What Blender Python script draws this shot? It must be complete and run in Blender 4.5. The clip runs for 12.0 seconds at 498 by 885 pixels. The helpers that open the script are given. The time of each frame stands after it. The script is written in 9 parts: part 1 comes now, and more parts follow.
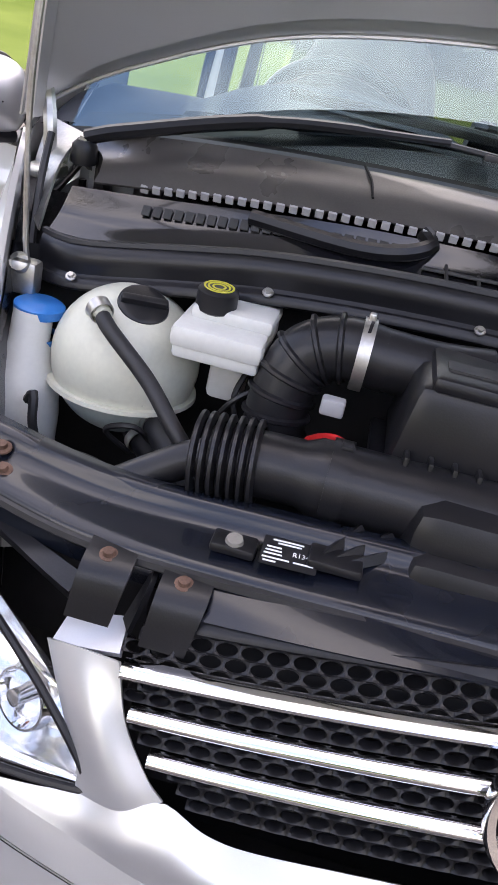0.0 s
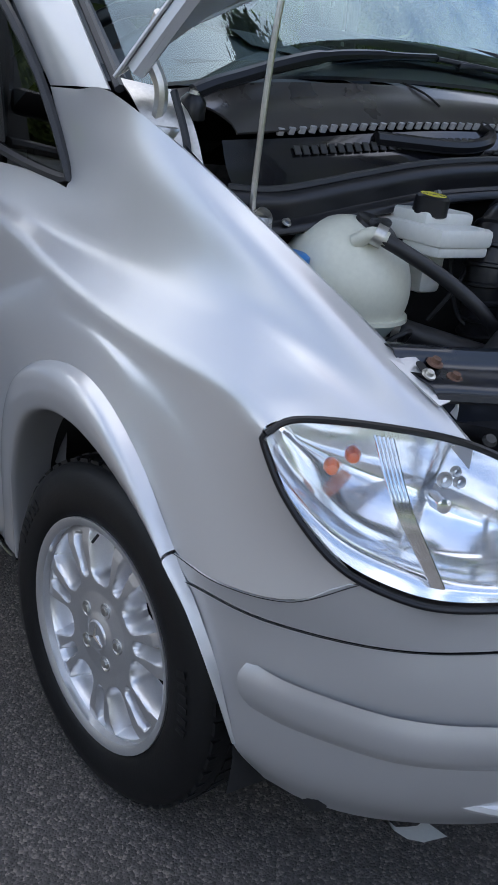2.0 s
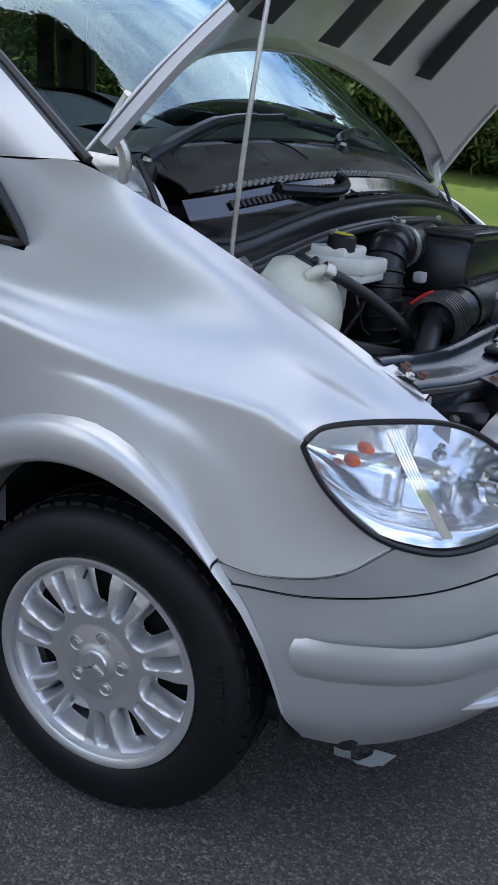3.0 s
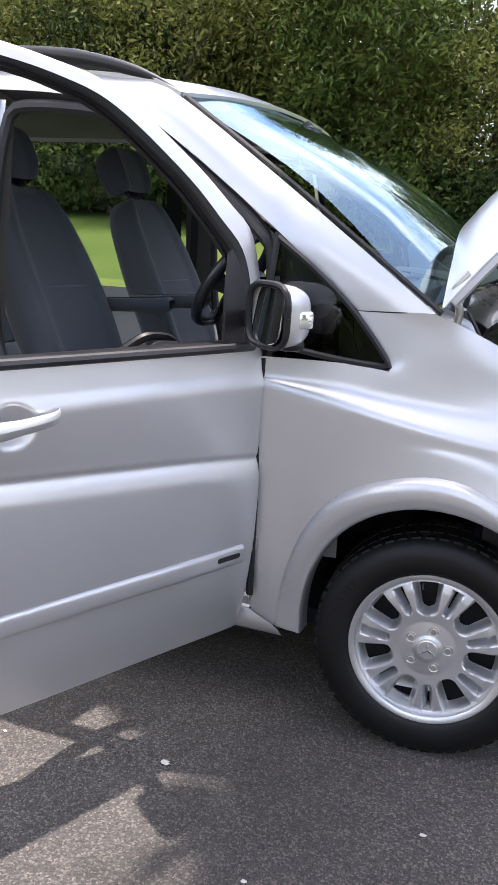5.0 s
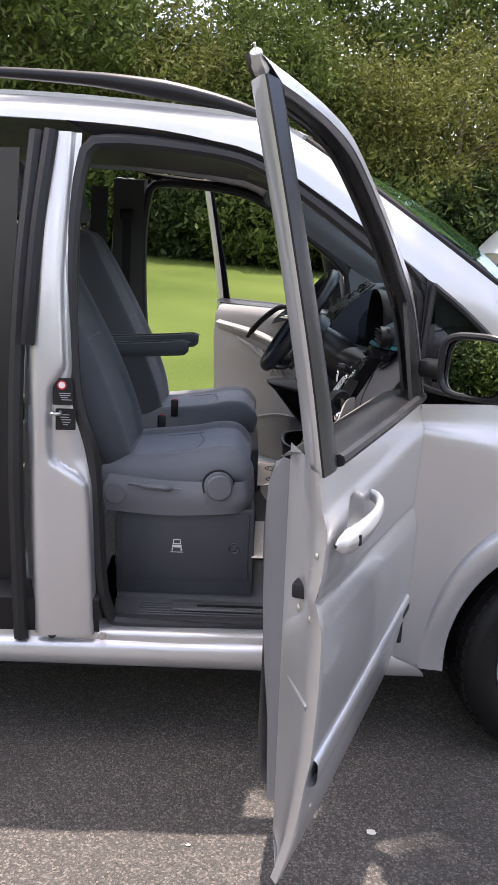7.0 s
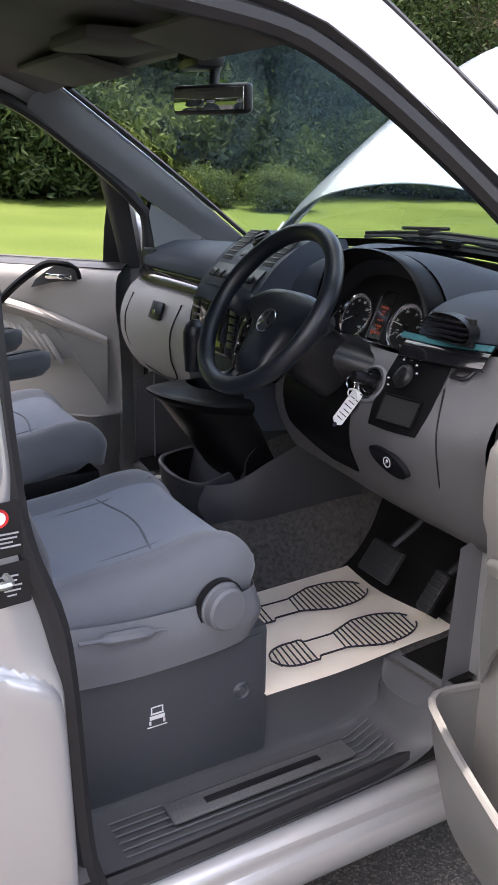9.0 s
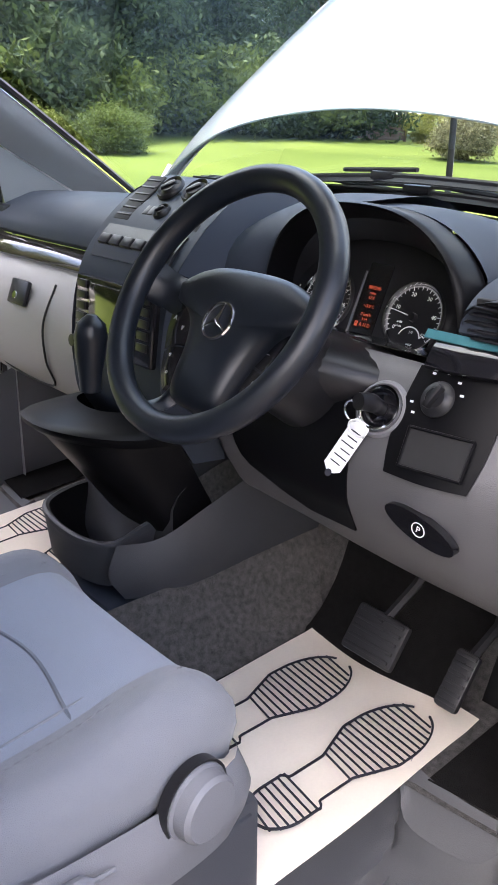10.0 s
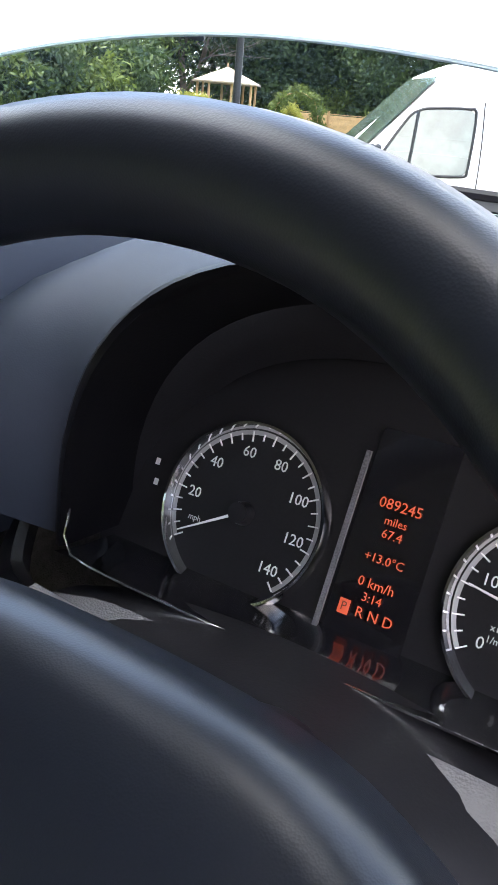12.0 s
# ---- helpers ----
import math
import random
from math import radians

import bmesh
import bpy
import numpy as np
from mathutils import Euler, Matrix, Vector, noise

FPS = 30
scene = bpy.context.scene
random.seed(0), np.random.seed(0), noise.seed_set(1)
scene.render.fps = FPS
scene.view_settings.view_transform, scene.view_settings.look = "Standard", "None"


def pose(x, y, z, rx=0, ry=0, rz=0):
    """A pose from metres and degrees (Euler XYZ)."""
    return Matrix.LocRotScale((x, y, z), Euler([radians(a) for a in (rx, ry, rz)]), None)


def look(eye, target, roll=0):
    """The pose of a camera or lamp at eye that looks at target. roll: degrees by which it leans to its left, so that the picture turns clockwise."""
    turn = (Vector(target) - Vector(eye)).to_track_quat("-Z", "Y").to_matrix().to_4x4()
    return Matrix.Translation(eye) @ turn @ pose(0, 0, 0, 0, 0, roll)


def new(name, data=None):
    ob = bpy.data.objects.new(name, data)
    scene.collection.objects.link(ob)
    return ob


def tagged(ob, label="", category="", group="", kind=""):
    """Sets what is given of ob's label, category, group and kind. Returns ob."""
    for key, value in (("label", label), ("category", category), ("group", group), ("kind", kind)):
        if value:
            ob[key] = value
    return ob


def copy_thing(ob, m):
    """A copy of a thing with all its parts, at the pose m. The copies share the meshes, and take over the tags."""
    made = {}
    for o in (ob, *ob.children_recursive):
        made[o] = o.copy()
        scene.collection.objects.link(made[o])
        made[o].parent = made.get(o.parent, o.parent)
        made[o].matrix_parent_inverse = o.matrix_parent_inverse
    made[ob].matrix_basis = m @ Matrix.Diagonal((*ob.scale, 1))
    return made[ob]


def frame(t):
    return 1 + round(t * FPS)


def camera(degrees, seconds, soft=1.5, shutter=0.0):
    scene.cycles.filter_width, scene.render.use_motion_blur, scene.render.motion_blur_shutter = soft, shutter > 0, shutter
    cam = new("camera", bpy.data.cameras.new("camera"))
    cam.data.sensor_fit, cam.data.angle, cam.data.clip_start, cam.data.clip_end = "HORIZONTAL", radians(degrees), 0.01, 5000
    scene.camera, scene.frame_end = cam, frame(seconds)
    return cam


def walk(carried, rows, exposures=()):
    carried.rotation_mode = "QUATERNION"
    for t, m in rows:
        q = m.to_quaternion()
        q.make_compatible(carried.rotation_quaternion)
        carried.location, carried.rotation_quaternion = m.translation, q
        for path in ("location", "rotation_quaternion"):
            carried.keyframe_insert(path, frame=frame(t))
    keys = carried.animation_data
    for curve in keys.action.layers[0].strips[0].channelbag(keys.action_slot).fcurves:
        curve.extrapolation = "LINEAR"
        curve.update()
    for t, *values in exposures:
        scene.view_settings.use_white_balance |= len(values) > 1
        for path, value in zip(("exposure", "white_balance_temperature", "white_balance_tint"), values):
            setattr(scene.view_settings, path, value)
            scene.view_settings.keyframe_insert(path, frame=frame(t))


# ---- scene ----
cam = camera(32.0, 12.0)
PATH = [
    (0, (1.331, -0.278, 1.467), (-0.473, -0.427, 0.618), 13.0),
    (0.2, (1.335, -0.367, 1.480), (-0.449, -0.424, 0.593), 13.8),
    (0.5, (1.323, -0.494, 1.417), (-0.486, -0.392, 0.57), 13.3),
    (1, (1.261, -0.828, 1.364), (-0.467, -0.369, 0.468), 12.0),
    (1.3, (1.312, -1.063, 1.324), (-0.351, -0.368, 0.457), 10.9),
    (1.5, (1.328, -1.226, 1.311), (-0.275, -0.353, 0.492), 9.7),
    (2, (1.199, -1.499, 1.26), (-0.274, -0.359, 0.531), 6.9),
    (2.5, (1.039, -1.709, 1.26), (-0.174, -0.271, 0.58), 6.1),
    (2.7, (0.989, -1.819, 1.261), (-0.081, -0.262, 0.604), 6.0),
    (4.3, (0.679, -2.884, 1.417), (-0.042, -1.105, 0.855), 3.1),
    (4.5, (0.59, -2.974, 1.396), (-0.129, -1.181, 0.879), 3.3),
    (5, (0.335, -3.126, 1.43), (-0.385, -1.32, 0.962), 3.0),
    (5.5, (0.071, -3.346, 1.449), (-0.53, -1.489, 1.012), 2.6),
    (6, (-0.239, -3.403, 1.424), (-0.677, -1.495, 1.014), 2.5),
    (6.5, (-0.578, -3.359, 1.452), (-0.813, -1.414, 1.048), 2.3),
    (7, (-1.001, -3.252, 1.505), (-0.982, -1.301, 1.068), 2.1),
    (7.2, (-1.153, -3.158, 1.509), (-1.033, -1.211, 1.067), 1.7),
    (8.8, (-1.757, -2.077, 1.562), (-0.878, -0.377, 0.982), 0.9),
    (9, (-1.742, -1.932, 1.552), (-0.781, -0.285, 0.948), 0.9),
    (9.5, (-1.682, -1.589, 1.533), (-0.552, -0.083, 0.858), 0.4),
    (10, (-1.523, -1.296, 1.513), (-0.303, 0.117, 0.797), 0.5),
    (10.5, (-1.345, -1.046, 1.516), (-0.001, 0.239, 0.781), 1.1),
    (11, (-1.17, -0.812, 1.514), (0.279, 0.349, 0.771), -0.2),
    (11.5, (-1.0, -0.654, 1.468), (0.503, 0.411, 0.751), 3.1),
    (12, (-0.906, -0.571, 1.445), (0.646, 0.412, 0.747), 5.0),
]

walk(cam, [(t, look(eye, target, roll)) for t, eye, target, roll in PATH],
     exposures=[(0.0, 1.95, 7050, 21), (1.0, 1.4, 6450, 14), (1.8, 1.0, 6150, 11), (2.7, 1.0, 6050, 10), (4.3, 1.55, 6450, 15), (7.2, 1.65, 6850, 18), (8.8, 2.1, 6900, 18), (9.3, 2.45, 6950, 19), (9.9, 3.05, 7000, 20), (11.2, 3.1, 6950, 21), (12.0, 3.4, 6850, 21)])

# ---- sky and sun ----
SUN = Vector((0.085, 0.25, 1.0)).normalized()
world = bpy.data.worlds.new("sky")
scene.world = world
world.use_nodes = True
wt = world.node_tree
sky = wt.nodes.new("ShaderNodeTexSky")
sky.sky_type, sky.sun_disc = "NISHITA", False
sky.sun_elevation, sky.sun_rotation = math.asin(SUN.z), math.atan2(SUN.x, SUN.y)
sky.air_density, sky.dust_density = 1.0, 1.5
wc = wt.nodes.new("ShaderNodeTexCoord")
wm = wt.nodes.new("ShaderNodeMapping")
wm.inputs["Scale"].default_value = (1.0, 1.0, 2.2)
wt.links.new(wc.outputs["Generated"], wm.inputs[0])
cn = wt.nodes.new("ShaderNodeTexNoise")
cn.inputs["Scale"].default_value, cn.inputs["Detail"].default_value = 2.3, 7.0
wt.links.new(wm.outputs[0], cn.inputs["Vector"])
cr_ = wt.nodes.new("ShaderNodeValToRGB")
cr_.color_ramp.elements[0].position, cr_.color_ramp.elements[1].position = 0.455, 0.65
wt.links.new(cn.outputs["Fac"], cr_.inputs[0])
cm = wt.nodes.new("ShaderNodeMix")
cm.data_type = "RGBA"
cm.inputs["B"].default_value = (10.0, 9.9, 9.8, 1)
wt.links.new(cr_.outputs[0], cm.inputs["Factor"])
wt.links.new(sky.outputs[0], cm.inputs["A"])
wt.links.new(cm.outputs["Result"], wt.nodes["Background"].inputs[0])
wt.nodes["Background"].inputs["Strength"].default_value = 0.14
sun = new("sun", bpy.data.lights.new("sun", "SUN"))
sun.data.energy, sun.data.angle, sun.data.color = 3.0, radians(0.6), (1.0, 0.95, 0.88)
sun.matrix_world = look(SUN * 40, (0, 0, 0))


# ---- materials ----
def pmat(name, col, rough=0.6, metal=0.0, var=0.12, scale=6.0, fine=120.0, bump=0.05, coat=0.0, spec=0.5, dirt=None, vor=False, sheen=0.0):
    """Principled surface with broad and fine variation of colour, gloss and relief, in metres of the object."""
    m = bpy.data.materials.new(name)
    m.use_nodes = True
    t = m.node_tree
    p = t.nodes["Principled BSDF"]
    tc = t.nodes.new("ShaderNodeTexCoord")

    def noise_node(s, detail):
        n = t.nodes.new("ShaderNodeTexNoise")
        n.inputs["Scale"].default_value, n.inputs["Detail"].default_value = s, detail
        t.links.new(tc.outputs["Object"], n.inputs["Vector"])
        return n
    broad, small = noise_node(scale, 5.0), noise_node(fine, 3.0)
    add = t.nodes.new("ShaderNodeMath")
    add.operation = "MULTIPLY_ADD"
    add.inputs[1].default_value = 0.45
    t.links.new(small.outputs["Fac"], add.inputs[0])
    t.links.new(broad.outputs["Fac"], add.inputs[2])
    ramp = t.nodes.new("ShaderNodeValToRGB")
    ramp.color_ramp.elements[0].position, ramp.color_ramp.elements[1].position = 0.45, 1.0
    low = [max(c * (1 - var), 0) for c in col]
    high = [min(c * (1 + var), 1) for c in col]
    if dirt:
        low = dirt
    ramp.color_ramp.elements[0].color, ramp.color_ramp.elements[1].color = (*low, 1), (*high, 1)
    t.links.new(add.outputs[0], ramp.inputs[0])
    t.links.new(ramp.outputs[0], p.inputs["Base Color"])
    mr = t.nodes.new("ShaderNodeMapRange")
    mr.inputs["From Min"].default_value, mr.inputs["From Max"].default_value = 0.35, 0.7
    mr.inputs["To Min"].default_value, mr.inputs["To Max"].default_value = rough * 0.88, min(rough * 1.12, 1)
    t.links.new(broad.outputs["Fac"], mr.inputs[0])
    t.links.new(mr.outputs[0], p.inputs["Roughness"])
    p.inputs["Metallic"].default_value = metal
    p.inputs["Coat Weight"].default_value, p.inputs["Coat Roughness"].default_value = coat, 0.04
    p.inputs["Specular IOR Level"].default_value = spec
    p.inputs["Sheen Weight"].default_value = sheen
    if bump:
        b = t.nodes.new("ShaderNodeBump")
        b.inputs["Strength"].default_value, b.inputs["Distance"].default_value = bump, 0.002
        src = small.outputs["Fac"]
        if vor:
            v = t.nodes.new("ShaderNodeTexVoronoi")
            v.inputs["Scale"].default_value = fine
            t.links.new(tc.outputs["Object"], v.inputs["Vector"])
            src = v.outputs["Distance"]
        t.links.new(src, b.inputs["Height"])
        t.links.new(b.outputs[0], p.inputs["Normal"])
    return m


def glass(name, col=(0.85, 0.95, 0.92), rough=0.0, clear=0.8, gloss=0.06, sheen=(0.8, 0.8, 0.8)):
    """Thin pane: clear with a tint, and a mirror sheen that grows at grazing angles."""
    m = bpy.data.materials.new(name)
    m.use_nodes = True
    t = m.node_tree
    t.nodes.remove(t.nodes["Principled BSDF"])
    a, g, f, x, pw, ad = (t.nodes.new("ShaderNode" + k) for k in ("BsdfTransparent", "BsdfGlossy", "LayerWeight", "MixShader", "Math", "Math"))
    a.inputs[0].default_value = (*[c * clear for c in col], 1)
    g.inputs["Roughness"].default_value, g.inputs["Color"].default_value = rough, (*sheen, 1)
    f.inputs["Blend"].default_value = 0.5
    pw.operation, pw.inputs[1].default_value = "POWER", 3.2
    ad.operation, ad.inputs[1].default_value, ad.inputs[2].default_value = "MULTIPLY_ADD", 0.8, 0.05 + gloss * 0.4
    t.links.new(f.outputs["Facing"], pw.inputs[0])
    t.links.new(pw.outputs[0], ad.inputs[0])
    t.links.new(ad.outputs[0], x.inputs[0])
    t.links.new(a.outputs[0], x.inputs[1])
    t.links.new(g.outputs[0], x.inputs[2])
    t.links.new(x.outputs[0], t.nodes["Material Output"].inputs[0])
    return m


def glow(name, col, strength):
    m = bpy.data.materials.new(name)
    m.use_nodes = True
    p = m.node_tree.nodes["Principled BSDF"]
    p.inputs["Base Color"].default_value = (0.02, 0.02, 0.02, 1)
    p.inputs["Emission Color"].default_value, p.inputs["Emission Strength"].default_value = (*col, 1), strength
    return m


PAINT = pmat("silver_paint", (0.60, 0.602, 0.61), 0.36, 0.65, 0.04, 1.5, 900, 0.02, coat=0.7)
PAINT_LIGHT = pmat("silver_trim_paint", (0.62, 0.62, 0.63), 0.38, 0.45, 0.06, 2.0, 700, 0.03, coat=0.3)
ALLOY = pmat("alloy_silver", (0.72, 0.72, 0.73), 0.33, 0.8, 0.08, 6, 300, 0.03, coat=0.3)
CHROME = pmat("chrome", (0.85, 0.85, 0.86), 0.09, 1.0, 0.05, 4, 200, 0.0)
STEEL = pmat("zinc_steel", (0.55, 0.54, 0.51), 0.38, 0.9, 0.25, 12, 160, 0.08)
RUST = pmat("rusty_bolt", (0.15, 0.085, 0.06), 0.75, 0.3, 0.4, 60, 400, 0.3)
RUBBER = pmat("tyre_rubber", (0.0075, 0.0075, 0.0080), 0.5, 0, 0.3, 5, 220, 0.15, spec=0.3)
SEAL = pmat("rubber_seal", (0.016, 0.016, 0.018), 0.5, 0, 0.2, 8, 250, 0.1)
PLASTIC = pmat("engine_plastic", (0.011, 0.011, 0.013), 0.34, 0, 0.25, 5, 350, 0.08, spec=0.4)
DUSTY = pmat("dusty_plastic", (0.032, 0.031, 0.030), 0.55, 0, 0.35, 7, 260, 0.15)
BAYPAINT = pmat("dark_blue_panel", (0.006, 0.008, 0.014), 0.28, 0.0, 0.3, 5, 300, 0.02, coat=0.3, spec=0.4)
COWL = pmat("cowl_plastic", (0.055, 0.051, 0.049), 0.29, 0, 0.3, 5, 400, 0.05, coat=0.5, spec=0.6)
# near-black: shade of deep hollows put into the colour; also joints and black parts
VOID = pmat("black_parts_and_shade", (0.008, 0.008, 0.009), 0.8, 0, 0.2, 6, 90, 0.0)
TANK = pmat("aged_white_plastic", (0.60, 0.60, 0.50), 0.38, 0, 0.10, 9, 120, 0.05)
TANK_LOW = pmat("coolant_filled_plastic", (0.40, 0.47, 0.45), 0.35, 0, 0.12, 9, 120, 0.05)
WHITE_TANK = pmat("milky_plastic", (0.64, 0.64, 0.60), 0.40, 0, 0.08, 8, 120, 0.05)
BLUE = pmat("blue_cap", (0.02, 0.17, 0.50), 0.35, 0, 0.1, 20, 300, 0.05)
YELLOW = pmat("yellow_print", (0.55, 0.50, 0.05), 0.6, 0, 0.1, 20, 300, 0.0)
RED = pmat("red_plastic", (0.55, 0.02, 0.02), 0.45, 0, 0.1, 20, 300, 0.0)
AMBER = pmat("amber_bulb", (0.75, 0.13, 0.02), 0.25, 0, 0.2, 40, 300, 0.0, coat=0.6)
REFLECT = pmat("reflector", (0.93, 0.94, 0.96), 0.13, 0.8, 0.04, 8, 60, 0.0, coat=0.5)
LENS = glass("headlight_lens", (0.96, 0.98, 1.0), 0.0, 0.96, 0.05)
PANE = glass("clear_pane", (0.80, 0.92, 0.88), 0.0, 0.86, 0.0)
DARKPANE = glass("tinted_pane", (0.5, 0.55, 0.55), 0.0, 0.45, 0.06)
SHIELD = glass("windscreen_glass", (0.84, 0.96, 0.93), 0.0, 0.93, 0.15, (0.70, 0.92, 1.0))
MIRROR = pmat("mirror_glass", (0.86, 0.88, 0.88), 0.01, 1.0, 0.0, 4, 50, 0.0)
DASH = pmat("dark_dash_vinyl", (0.027, 0.035, 0.050), 0.58, 0, 0.10, 4, 900, 0.03, spec=0.3, vor=True)
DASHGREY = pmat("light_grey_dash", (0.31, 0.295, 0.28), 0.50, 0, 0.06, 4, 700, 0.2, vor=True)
CONSOLEGREY = pmat("dark_grey_console", (0.045, 0.047, 0.053), 0.5, 0, 0.08, 4, 700, 0.15, vor=True)
DOORGREY = pmat("door_pocket_grey", (0.19, 0.185, 0.18), 0.5, 0, 0.06, 4, 700, 0.2, vor=True)
DASHMID = pmat("mid_grey_trim", (0.15, 0.15, 0.162), 0.52, 0, 0.08, 4, 700, 0.2, vor=True)
BLACKTRIM = pmat("black_trim", (0.011, 0.011, 0.013), 0.36, 0, 0.2, 6, 500, 0.06, spec=0.35)
GLOSSBLACK = pmat("gloss_black", (0.008, 0.008, 0.010), 0.12, 0, 0.2, 6, 500, 0.0, coat=0.6)
WHEELSKIN = pmat("wheel_leather", (0.0075, 0.010, 0.015), 0.36, 0, 0.15, 8, 1400, 0.05, spec=0.42, vor=True)
CLOTH = pmat("seat_side_cloth", (0.075, 0.088, 0.115), 0.80, 0, 0.10, 5, 900, 0.5, sheen=0.3)
CLOTH_MID = pmat("seat_centre_cloth", (0.20, 0.23, 0.285), 0.82, 0, 0.12, 5, 900, 0.5, sheen=0.3)
CARPET = pmat("speckled_carpet", (0.075, 0.071, 0.068), 0.95, 0, 0.6, 90, 420, 0.8)
PILLARTRIM = pmat("pillar_trim_cloth", (0.20, 0.21, 0.225), 0.8, 0, 0.06, 3, 500, 0.2)
HEADLINER = pmat("headliner", (0.085, 0.083, 0.08), 0.85, 0, 0.06, 3, 500, 0.3)
PAPER = pmat("paper", (0.86, 0.77, 0.66), 0.75, 0, 0.05, 9, 200, 0.05)
INK = pmat("black_ink", (0.012, 0.012, 0.022), 0.6, 0, 0.1, 40, 300, 0.0)
WHITE = pmat("white_print", (0.80, 0.80, 0.80), 0.5, 0, 0.03, 30, 300, 0.0)
GREYPRINT = pmat("grey_print", (0.35, 0.35, 0.36), 0.5, 0, 0.05, 30, 300, 0.0)
WOODTRIM = pmat("dark_wood_trim", (0.03, 0.025, 0.022), 0.10, 0, 0.6, 14, 60, 0.0, coat=0.8)
TEAL = pmat("teal_film", (0.03, 0.13, 0.15), 0.3, 0, 0.2, 20, 100, 0.0)
STEPGREY = pmat("step_plastic", (0.085, 0.086, 0.092), 0.5, 0, 0.12, 5, 500, 0.15, vor=True)
STEPPLATE = pmat("satin_step_plate", (0.20, 0.20, 0.205), 0.35, 0.6, 0.3, 3, 200, 0.02)
SWITCHBLACK = pmat("matt_black_switch_plastic", (0.004, 0.004, 0.005), 0.42, 0, 0.15, 6, 500, 0.05, spec=0.14)
BACKCLOTH = pmat("seat_back_cloth", (0.060, 0.068, 0.080), 0.85, 0, 0.12, 5, 900, 0.5, sheen=0.2)
KEYPAD = pmat("satin_black_keys", (0.010, 0.010, 0.012), 0.2, 0, 0.15, 6, 500, 0.0, coat=0.4)
MATBLACK = pmat("black_fibre_mat", (0.010, 0.0095, 0.0095), 0.95, 0, 0.4, 60, 500, 0.5, spec=0.1)
ORANGE = glow("orange_segments", (1.0, 0.15, 0.06), 0.07)
WHITEVAN = pmat("white_van_paint", (0.80, 0.80, 0.80), 0.28, 0, 0.03, 2, 300, 0.0, coat=0.5)


# ---- mesh tools ----
def cat(pts, n):
    """n points evenly spaced along a smooth curve through pts."""
    P = [Vector(p) for p in pts]
    if len(P) == 2:
        return [P[0].lerp(P[1], i / (n - 1)) for i in range(n)]
    Q = [P[0] * 2 - P[1], *P, P[-1] * 2 - P[-2]]
    dense = []
    for i in range(1, len(Q) - 2):
        for k in range(16):
            t = k / 16
            a, b, c, d = Q[i - 1], Q[i], Q[i + 1], Q[i + 2]
            dense.append(0.5 * ((2 * b) + (c - a) * t + (2 * a - 5 * b + 4 * c - d) * t * t + (3 * b - a - 3 * c + d) * t ** 3))
    dense.append(P[-1])
    cum = [0.0]
    for a, b in zip(dense, dense[1:]):
        cum.append(cum[-1] + (b - a).length)
    out, j = [], 0
    for i in range(n):
        s = cum[-1] * i / (n - 1)
        while j < len(cum) - 2 and cum[j + 1] < s:
            j += 1
        w = (s - cum[j]) / max(cum[j + 1] - cum[j], 1e-9)
        out.append(dense[j].lerp(dense[j + 1], min(max(w, 0), 1)))
    return out


def grid(rows, close_u=False, close_v=False):
    """A sheet of quads through rows of points."""
    bm = bmesh.new()
    vs = [[bm.verts.new(p) for p in r] for r in rows]
    nv, nu = len(vs), len(vs[0])
    for i in range(nv if close_v else nv - 1):
        for j in range(nu if close_u else nu - 1):
            a, b, c, d = vs[i][j], vs[i][(j + 1) % nu], vs[(i + 1) % nv][(j + 1) % nu], vs[(i + 1) % nv][j]
            try:
                bm.faces.new((a, b, c, d))
            except ValueError:
                pass
    return bm


def loft(curves, nu=24, nv=16, thick=0.0):
    """A smooth sheet through several curves, one after another; thick: how far it is backed."""
    cols = [cat(c, nu) for c in curves]
    lines = [cat([c[i] for c in cols], nv) for i in range(nu)]
    bm = grid([[lines[i][j] for i in range(nu)] for j in range(nv)])
    bmesh.ops.remove_doubles(bm, verts=bm.verts, dist=1e-5)
    if thick:
        bmesh.ops.recalc_face_normals(bm, faces=bm.faces)
        bmesh.ops.solidify(bm, geom=bm.faces[:], thickness=thick)
    return bm


def tube(path, r, seg=10, n=None, cap=True):
    """A round bar or hose along a path; r may be a list, one radius a point."""
    P = cat(path, n or max(8, len(path) * 5))
    R = r if isinstance(r, (list, tuple)) else [r] * len(P)
    if len(R) != len(P):
        R = [R[min(int(i * len(R) / len(P)), len(R) - 1)] if len(R) > 2 else R[0] + (R[-1] - R[0]) * i / (len(P) - 1) for i in range(len(P))]
    side, rows = None, []
    for i, p in enumerate(P):
        d = (P[min(i + 1, len(P) - 1)] - P[max(i - 1, 0)]).normalized()
        if side is None:
            side = d.orthogonal().normalized()
        side = (side - d * side.dot(d)).normalized()
        up = d.cross(side)
        rows.append([p + (side * math.cos(a) + up * math.sin(a)) * R[i] for a in (2 * math.pi * k / seg for k in range(seg))])
    bm = grid(rows, close_u=True)
    if cap:
        bm.verts.ensure_lookup_table()
        bm.faces.new(bm.verts[:seg])
        bm.faces.new(bm.verts[-seg:])
    bmesh.ops.recalc_face_normals(bm, faces=bm.faces)
    return bm


def frame_of(origin, zdir, xdir=(0, 0, 1)):
    """Placement with its z along zdir and its x near xdir."""
    z = Vector(zdir).normalized()
    x = Vector(xdir)
    x = (x - z * x.dot(z)).normalized()
    y = z.cross(x)
    return Matrix(((x.x, y.x, z.x, origin[0]), (x.y, y.y, z.y, origin[1]), (x.z, y.z, z.z, origin[2]), (0, 0, 0, 1)))


